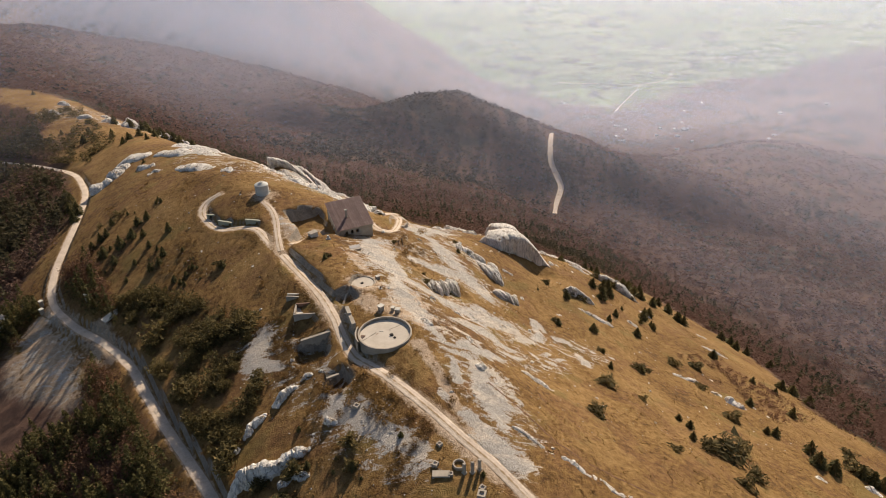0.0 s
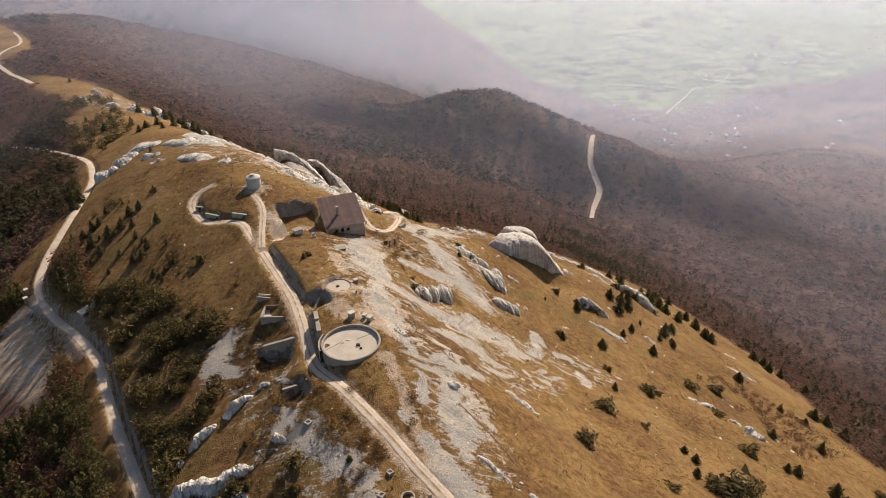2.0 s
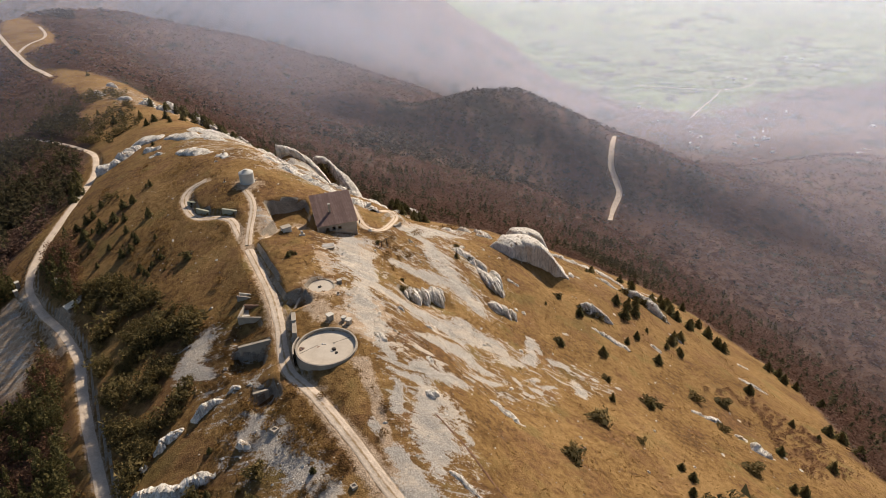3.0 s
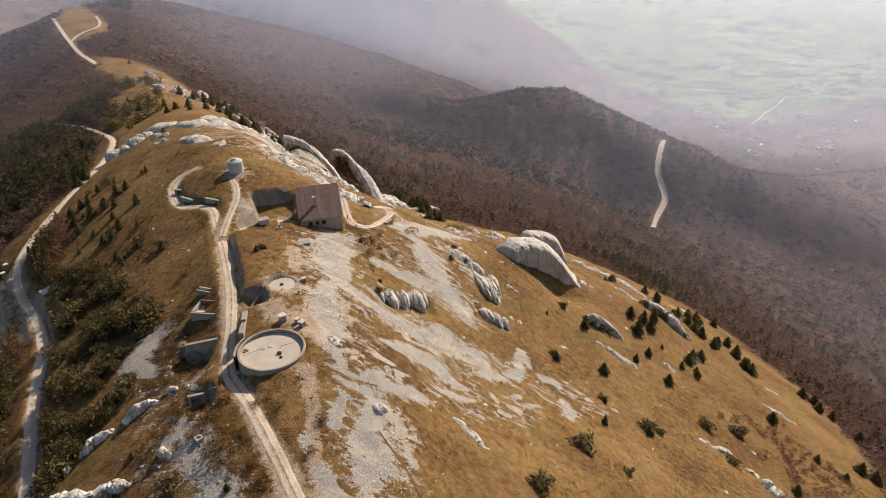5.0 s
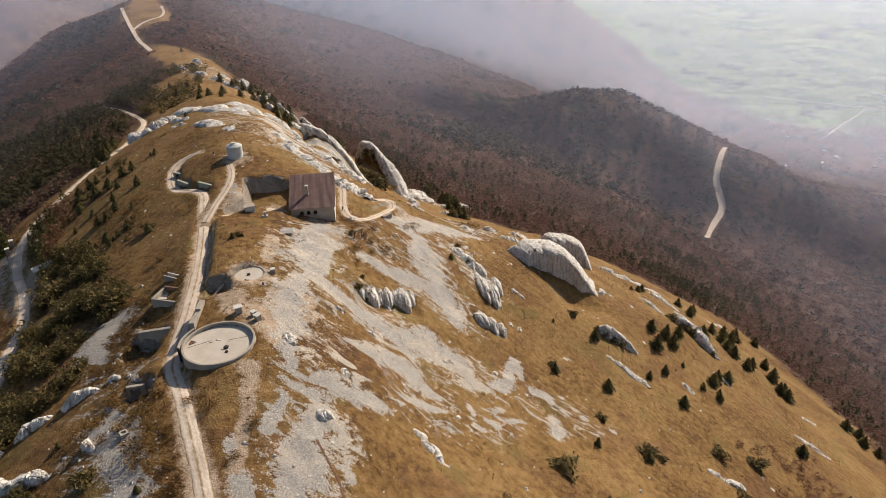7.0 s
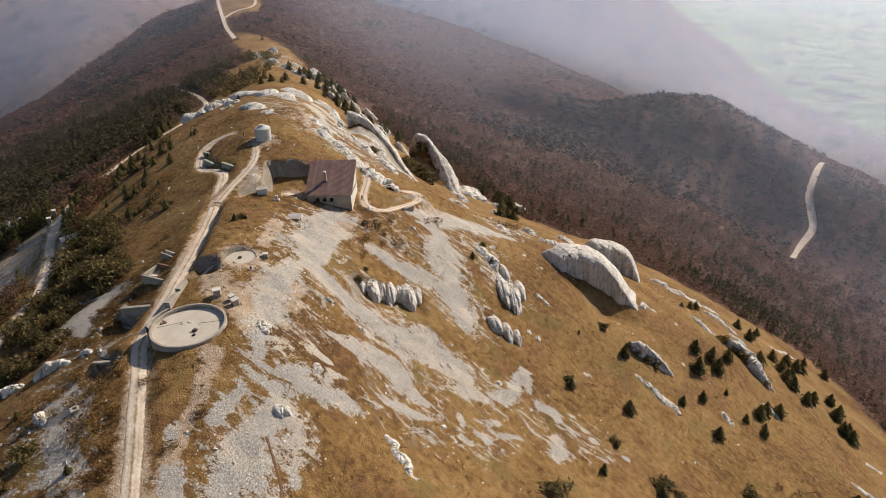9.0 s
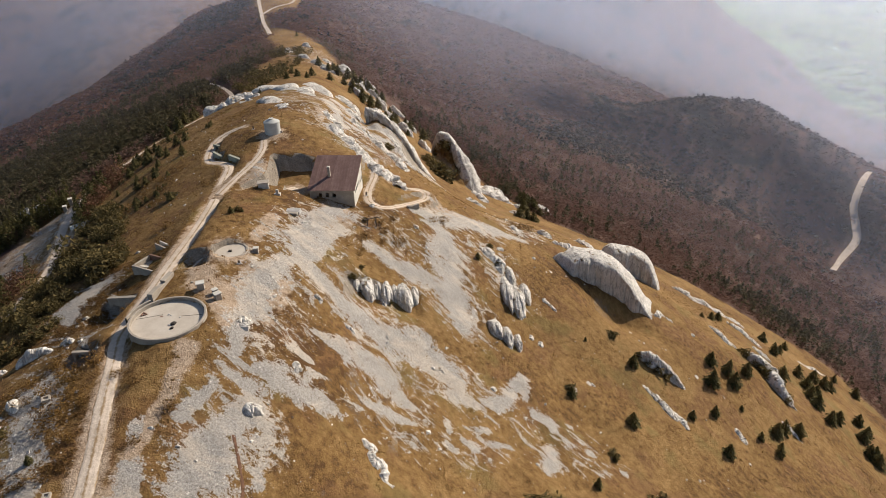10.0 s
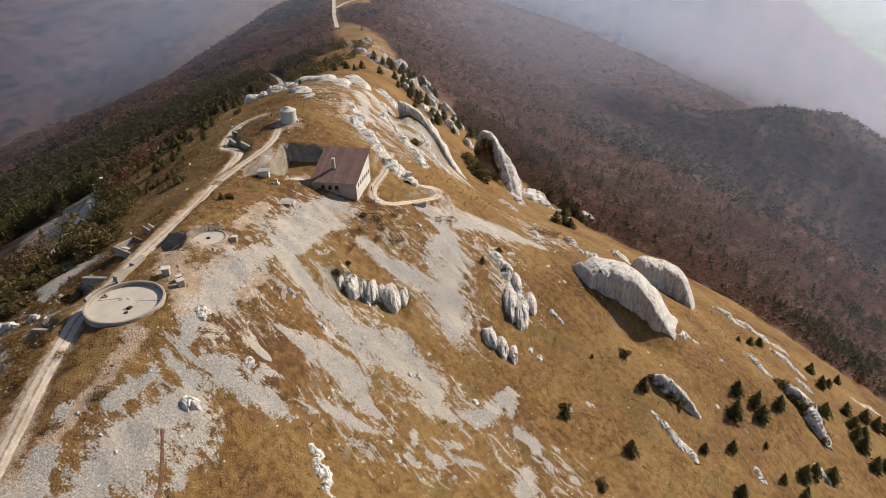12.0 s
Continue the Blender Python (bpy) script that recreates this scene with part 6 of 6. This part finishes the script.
ob = thing("stone_hut", "small whitewashed hut with a flat slab roof", "hut")
ob.matrix_basis = base(52.0, 5.2, height(52, 5.2), 8)
slab("walls", PAINTED, ob, -1.1, 1.1, -0.8, 0.8, -1.0, 1.25)
slab("roof", CONCRETE, ob, -1.25, 1.25, -0.95, 0.95, 1.252, 1.42, 0.04, "flat concrete roof slab")
ob = thing("white_stump", "small white broken stone stump", "stump")
ob.matrix_basis = base(49.5, 8.4, height(49.5, 8.4))
part("shaft", roughen(box(bmesh.new(), -0.28, 0.28, -0.28, 0.28, -0.4, 1.15, 0.06), 0.08), PAINTED, ob)
part("foot", roughen(box(bmesh.new(), -0.7, 0.6, -0.45, 0.45, -0.4, 0.3, 0.06), 0.12), PAINTED, ob)
ob = thing("fallen_slab", "grey fallen concrete slab on stones", "slab")
ob.matrix_basis = base(41, 12.4, height(41, 12.4) + 0.1, -12)
slab("slab", CONCRETE, ob, -1.2, 1.2, -0.6, 0.6, -0.3, 0.22)
part("rubble", roughen(box(bmesh.new(), -1.6, 1.4, 0.3, 1.6, -0.5, 0.35, 0.1), 0.25), STONES, ob)
ob = thing("timber_frame", "collapsed grey timber frame in dry grass", "timber frame")
ob.matrix_basis = base(45.5, 28.4, height(45.5, 28.4), 20)
for x, tilt in ((-1.0, 4), (1.0, -6)):
    bm = box(bmesh.new(), -0.09, 0.09, -0.09, 0.09, -0.3, 2.2)
    bm.transform(pose(x, 0, 0, 3, tilt, 0))
    part("post", bm, TIMBER, ob)
bm = box(bmesh.new(), -1.6, 1.6, -0.08, 0.08, 1.8, 1.98)
part("beam", bm, TIMBER, ob)
ob = thing("stone_bench", "low dark stone wall stub beside the loop track", "wall")
ob.matrix_basis = base(59.0, 38.0, height(59, 38), 35)
slab("wall", CONCRETE, ob, -1.6, 1.6, -0.3, 0.3, -0.6, 0.75)
slab("end_block", CONCRETE, ob, -1.75, -1.0, -0.4, 0.4, 0.752, 1.1)
for u, v, h in ((59.6, 27.0, 1.0), (87.8, -2.6, 0.9), (16.5, 6.4, 0.6)):
    ob = thing("marker_post", "short dark weathered post beside the track", "post", "posts by the track")
    ob.matrix_basis = base(u, v, height(u, v), 30) @ pose(0, 0, 0, 5, 3, 0)
    slab("shaft", TIMBER, ob, -0.14, 0.14, -0.14, 0.14, -0.3, h, 0.02)
    slab("foot", STONES, ob, -0.35, 0.35, -0.3, 0.3, -0.3, 0.12, 0.05)

# works beside the lower road
ob = thing("loading_ramp", "leaning pale concrete ramp slab above the lower road", "ramp")
ob.matrix_basis = base(74.2, -46.6, height(74.2, -46.6) + 0.5, 28) @ pose(0, 0, 0, 10, -6, 0)
slab("slab", PAINTED, ob, -3.2, 3.2, -1.0, 1.0, -0.25, 0.15)
slab("pier", CONCRETE, ob, -3.0, -2.4, -0.8, 0.8, -4, -0.252)
slab("pier", CONCRETE, ob, 2.2, 2.8, -0.8, 0.8, -4, -0.252)
for u, v, h in ((88.5, -51.0, 2.4), (99.5, -63.2, 1.6), (103.0, -62.8, 2.2)):
    ob = thing("gate_pillar", "square pale concrete pillar beside the lower road", "pillar", "pillars by the lower road")
    ob.matrix_basis = base(u, v, height(u, v), 20)
    slab("shaft", CONCRETE, ob, -0.5, 0.5, -0.5, 0.5, -1.5, h)
    slab("cap", PAINTED, ob, -0.6, 0.6, -0.6, 0.6, h + 0.002, h + 0.2, 0.04, "pale cap")
# rings, pits and stubs at the near end of the crest
ob = thing("well_ring", "round concrete well ring in dry grass", "well")
ob.matrix_basis = base(-34.7, -7.3, height(-34.7, -7.3))
part("ring", pipe(bmesh.new(), 0.85, 1.12, -0.8, 0.5, 32), CONCRETE, ob)
part("plug", roughen(disc(bmesh.new(), 0.86, -0.8, -0.1, 20), 0.05), STONES, ob)
for u, v, h in ((-36.4, -7.4, 2.2), (-37.1, -6.2, 2.5), (-37.2, -4.8, 2.3)):
    ob = thing("concrete_pillar", "square concrete pillar casting a long shadow", "pillar", "pillars in the grass")
    ob.matrix_basis = base(u, v, height(u, v), 12)
    slab("shaft", CONCRETE, ob, -0.24, 0.24, -0.24, 0.24, -0.6, h, 0.03)
    slab("foot", CONCRETE, ob, -0.4, 0.4, -0.4, 0.4, -0.6, 0.15, 0.03)
for u, v, s, turn in ((-29.3, -7.7, 0.45, 10), (-32.3, -10.6, 0.5, 30), (-35.4, -9.5, 0.42, 55), (-40.6, -6.7, 0.5, 20), (-41.6, -7.6, 0.7, 40), (-11.9, -15.1, 0.55, 25)):
    ob = thing("concrete_block", "small pale hollow concrete block in dry grass", "block", "blocks in the grass")
    ob.matrix_basis = base(u, v, height(u, v), turn)
    bm = bmesh.new()
    box(bm, -s, s, -s, -s * 0.55, -0.3, s)
    box(bm, -s, s, s * 0.55, s, -0.3, s)
    box(bm, -s, -s * 0.55, -s * 0.549, s * 0.549, -0.3, s)
    box(bm, s * 0.55, s, -s * 0.549, s * 0.549, -0.3, s)
    part("shell", bm, CONCRETE, ob)
    slab("filling", STONES, ob, -s * 0.549, s * 0.549, -s * 0.548, s * 0.548, -0.3, s * 0.5, 0)
ob = thing("sunken_shelter", "dark sunken concrete shelter opening among stones", "shelter")
ob.matrix_basis = base(-35.2, -11.4, height(-35.2, -11.4), -35)
slab("roof", CONCRETE, ob, -1.5, 1.5, 0.2, 1.6, 0.1, 0.45)
slab("side", CONCRETE, ob, -1.5, -1.1, 0.2, 1.6, -1.2, 0.098)
slab("side", CONCRETE, ob, 1.1, 1.5, 0.2, 1.6, -1.2, 0.098)
slab("inside", DARK, ob, -1.08, 1.08, 0.9, 1.5, -1.2, 0.097, 0)

# field track trench, drawn as a flush dark strip, and thin white rock ribs on the sunny side
trench = thread([(-19, 11.0), (-20.4, 11.4), (-23, 12.2), (-26.2, 13), (-33.7, 13.6), (-39.4, 15), (-45.1, 18), (-52, 25)], 0.5)
bank = []
for side, lift in ((-0.34, -0.05), (-0.15, 0.05), (0.08, 0.04), (0.26, -0.05)):
    d = np.gradient(trench, axis=0)
    d /= np.hypot(*d.T)[:, None]
    pu, pv = trench[:, 0] - d[:, 1] * side, trench[:, 1] + d[:, 0] * side
    x, y = to_xy(pu, pv)
    bank.append(np.stack([x, y, land(pu, pv, False)[0] + lift + 0.07 * fractal(x, y, 1.2, 2, 7)], -1))
me = sheet("turf_bank", np.stack(bank, 1).reshape(-1, 3), grid_faces(len(trench), 4))
me.materials.append(plain_stone("furrow_brown", (0.085, 0.042, 0.026), (0.20, 0.105, 0.06), 1.5))
tagged(new("turf_bank", me), "thin dark brown strip marking a furrow in the grass", "bank", kind="structure")
# a thin natural outcrop of white rock, in two lengths
rib((-31, 7.6), (-40, 11.2), 0.9, 0.5, 171, "wall_footing", "thin white limestone rib running down the sunny slope", group="wall footings")
rib((-40, 11.2), (-52, 18), 1.1, 0.6, 172, "wall_footing", "thin white limestone rib running down the sunny slope", group="wall footings")

# bushes about the bunkers
plant(russets, [(-0.3, -18.4, 2.2), (-3.5, -17.4, 2.2), (-10.4, -15.8, 3), (-15.5, -13.6, 3.2), (-17.3, -10.9, 2.8), (-7.9, -22, 2.2), (-6.8, -12.8, 2.2), (-6.2, -10.4, 3), (-20.9, -8.2, 2),
                (-9.4, -11.4, 2.4), (-14.6, -9, 2.2), (-16.7, 3, 2.2), (-22.2, -0.1, 2.2), (-12.9, -12.2, 2), (-11.1, -18.5, 2), (43.6, 34.8, 2.2), (40.7, 27.3, 2.6), (46, 33, 1.6), (33, -12, 2.4), (42, -14, 2.6)], 0.8, 1.1)
plant(pines, [(-18, -20, 3.6), (-22, -22, 3), (-15, -30, 4.4), (-20, -34, 4.8), (-26, -30, 3.6), (-12, -36, 3.4), (46.5, 27, 1.6), (168, 52, 9), (174, 50, 8), (160, 54, 8), (118, 32, 4), (182, 48, 7)], 0.8, 1.0)

# ---- far off in the valley ----
TILES = plain_stone("white_walls", (0.6, 0.58, 0.54), (0.8, 0.78, 0.75), 0.2)
r = np.random.default_rng(77)
hx, hy = [], []
for cx, cy, spread, n in ((560, 1560, 130, 16), (480, 1500, 80, 8), (900, 2300, 200, 14), (1350, 3300, 350, 26), (700, 3500, 300, 18), (1800, 2600, 300, 16), (650, 2050, 60, 5), (200, 3000, 260, 12)):
    hx.append(cx + r.normal(0, spread, n))
    hy.append(cy + r.normal(0, spread, n))
hx, hy = np.concatenate(hx), np.concatenate(hy)
u, v = to_uv(hx, hy)
cottage = np.array([(-1, -0.7, -0.3), (1, -0.7, -0.3), (1, 0.7, -0.3), (-1, 0.7, -0.3), (-1, -0.7, 0.8), (1, -0.7, 0.8), (1, 0.7, 0.8), (-1, 0.7, 0.8), (-1, 0, 1.3), (1, 0, 1.3)]), np.array(
    [(0, 1, 5), (0, 5, 4), (1, 2, 6), (1, 6, 5), (2, 3, 7), (2, 7, 6), (3, 0, 4), (3, 4, 7), (4, 5, 9), (4, 9, 8), (7, 8, 9), (7, 9, 6), (4, 8, 7), (5, 6, 9)])
s = r.uniform(2.6, 5, len(u))
stuff("distant_houses", "tiny white houses scattered over the valley floor", "houses", [cottage], u, v, np.column_stack([s, s * 0.7]), TILES, 78)
u, v, r = strew(9000, 700, 4200, 300, 2600, 79)
x, y = to_xy(u, v)
ok = (fractal(x, y, 420, 5, 80) > 0.20) & (land_base(u, v) < -440)
s = r.uniform(7, 13, ok.sum())
stuff("valley_copses", "dark hedges and copses over the valley floor", "copses", [tufts(np.random.default_rng(k + 60), 14, 0.6, 0.16, 0.02, 0.7) for k in range(4)], u[ok], v[ok], np.column_stack([s, s * 0.4]), NEEDLES, 81)

# dark shrubs on the shaded sides of the ribs and fins
plant(pines, [(40.6, 91.5, 2.4), (39.4, 93.4, 2.8), (38.0, 95.4, 2.6), (36.8, 97.6, 2.4), (64, 139.2, 4.5), (60, 140.4, 5.0), (56, 141.6, 4.6), (52, 142.6, 3.6), (68, 137, 4), (196, 56, 6), (192.5, 57.5, 7), (189, 60, 6), (198, 53, 5), (184, 61.5, 5), (179, 64, 4)], 0.9, 1.0)
plant(russets, [(194, 54, 6), (190, 56, 6), (186, 58, 5), (176, 63, 4), (92, 71, 4), (94, 74, 4.5), (90, 68, 3)], 0.7, 1.1)

# brown heath in the hollows beside the near track
u, v, r = strew(2600, -32, 30, -24, -6, 91)
x, y = to_xy(u, v)
ok = (fractal(x, y, 5, 3, 92) > 0.12) & (near_course(u, v, COURSES["main"][1])[0] > 2.2) & (np.hypot(u - 0.7, v + 1.4) > 8)
s = r.uniform(0.4, 1.3, ok.sum())
stuff("heath_scrub", "brown and dull yellow heath scrub in the hollows", "scrub", [tufts(np.random.default_rng(k + 70), 40, 0.5, 0.085, 0.02, 0.7) for k in range(4)], u[ok], v[ok], np.column_stack([s, s * 0.7]), RUSSET, 93)
u, v, r = strew(1100, -60, 130, 20, 150, 94)
x, y = to_xy(u, v)
ok = (fractal(x, y, 8, 3, 95) > 0.42) & (woods(u, v) < -2) & (strings(u, v, SCREE) < -0.2)
s = r.uniform(0.25, 0.8, ok.sum())
stuff("heath_scrub", "small brown heath cushions on the sunny slope", "scrub", [tufts(np.random.default_rng(k + 75), 26, 0.5, 0.09, 0.02, 0.6) for k in range(4)], u[ok], v[ok], np.column_stack([s, s * 0.6]), RUSSET, 96)
plant(russets, [(-2.5, -17.6, 3), (-4.8, -15.6, 2.6), (-8.5, -13.6, 3), (-12.5, -10.5, 3), (-14.8, -11.8, 2.6), (-18.2, -13, 3), (-20, -10.6, 2.6), (-6.4, -20, 2.6), (-24, -7.5, 2.4), (-26, -10, 2.8), (-9.6, -5.6, 2.0), (-12, -3.0, 2.2), (43.1, 33.4, 2.6), (44.6, 31, 2.2), (47.5, 30, 2.6), (49.5, 27.5, 2.2), (41, 30.5, 2.0), (60, 45, 3.0), (57.5, 42.5, 2.4), (50.5, 33, 2.2), (36, 26.5, 1.8), (33.5, 25.8, 2.0)], 0.6, 1.2)
plant(spruces, [(150, -46, 6), (156, -44, 7), (162, -46, 6.5), (168, -45, 7), (175, -44, 6), (182, -45, 7), (230, -14, 5), (238, -10, 5.5), (246, -4, 6), (252, 4, 6), (262, 10, 6.5), (270, 18, 6), (240, 14, 5), (232, 20, 5.5), (250, 22, 6), (226, -4, 4.5), (215, 24, 5), (222, 34, 6), (208, 32, 5)])

# spruces and white crags on the sunny side of the farther crest
r = np.random.default_rng(64)
far_u, far_v = r.uniform(212, 360, 400), r.uniform(-20, 60, 400)
ok = (fractal(far_u, far_v, 26, 2, 65) > 0.0) & (far_v > 40 - 0.30 * (far_u - 205) - 18) & (woods(far_u, far_v) < 4)
plant(spruces, [(float(a), float(b), float(c)) for a, b, c in zip(far_u[ok][:46], far_v[ok][:46], r.uniform(4.5, 9.0, 46))])
for k, (u, v) in enumerate([(222, 46), (236, 38), (246, 30), (258, 40), (268, 26), (284, 34), (300, 22), (312, 14), (330, 18), (344, 4), (276, 12), (252, 16)]):
    rib((u, v), (u - 7, v + 5), 4.4, 3.6, 230 + k, label="white limestone rock on the farther crest", fine=5, group="farther rocks", lit=False)

# russet scrub along the wood's edge, and brown scrub on the shady flank
u, v, r = strew(420, -32, 8, 114, 148, 97)
x, y = to_xy(u, v)
ok = fractal(x, y, 9, 3, 98) > -0.05
s = r.uniform(0.8, 2.2, ok.sum())
stuff("edge_scrub", "reddish brown bare scrub at the edge of the wood", "scrub", [tufts(np.random.default_rng(k + 80), 60, 0.5, 0.075, 0.02, 0.8) for k in range(4)], u[ok], v[ok], np.column_stack([s, s * 0.8]), REDDISH, 99)
u, v, r = strew(1700, 25, 125, -36, -7, 101)
x, y = to_xy(u, v)
ok = (fractal(x, y, 8, 3, 102) > 0.3) & (near_course(u, v, COURSES["main"][1])[0] > 2.4)
s = r.uniform(0.4, 1.4, ok.sum())
stuff("heath_scrub", "low dark brown heath on the shady flank", "scrub", [tufts(np.random.default_rng(k + 85), 44, 0.5, 0.08, 0.02, 0.6) for k in range(4)], u[ok], v[ok], np.column_stack([s, s * 0.55]), RUSSET, 103)


def valley_road(points):
    """A pale lane across the valley floor."""
    line = thread([to_uv(*p) for p in points], 12)
    d = np.gradient(line, axis=0)
    d /= np.hypot(*d.T)[:, None]
    rows = []
    for side, lift in ((-1.6, 0.3), (-1.2, 1.0), (0, 1.1), (1.2, 1.0), (1.6, 0.3)):
        pu, pv = line[:, 0] - d[:, 1] * side, line[:, 1] + d[:, 0] * side
        rows.append(np.stack([*to_xy(pu, pv), land(pu, pv, False)[0] + lift], -1))
    me = sheet("valley_road", np.stack(rows, 1).reshape(-1, 3), grid_faces(len(line), 5))
    attribute(me, "verge", np.zeros(len(line) * 5))
    me.materials.append(ROAD)
    tagged(new("road", me), "pale lane across the green valley floor", "road", kind="structure")


valley_road([(327, 1963), (449, 1940), (560, 1938), (640, 1960), (705, 2075)])
valley_road([(440, 1700), (475, 1766), (540, 1885), (566, 1940)])
plant(pines, [(26.2, 24.6, 1.8), (25.0, 26.4, 1.5), (25.4, 31.6, 1.4), (27.2, 35.2, 1.5), (29.6, 26.4, 1.2), (52.4, 57.6, 1.8), (58.6, 56.5, 1.6)], 0.9, 1.0)
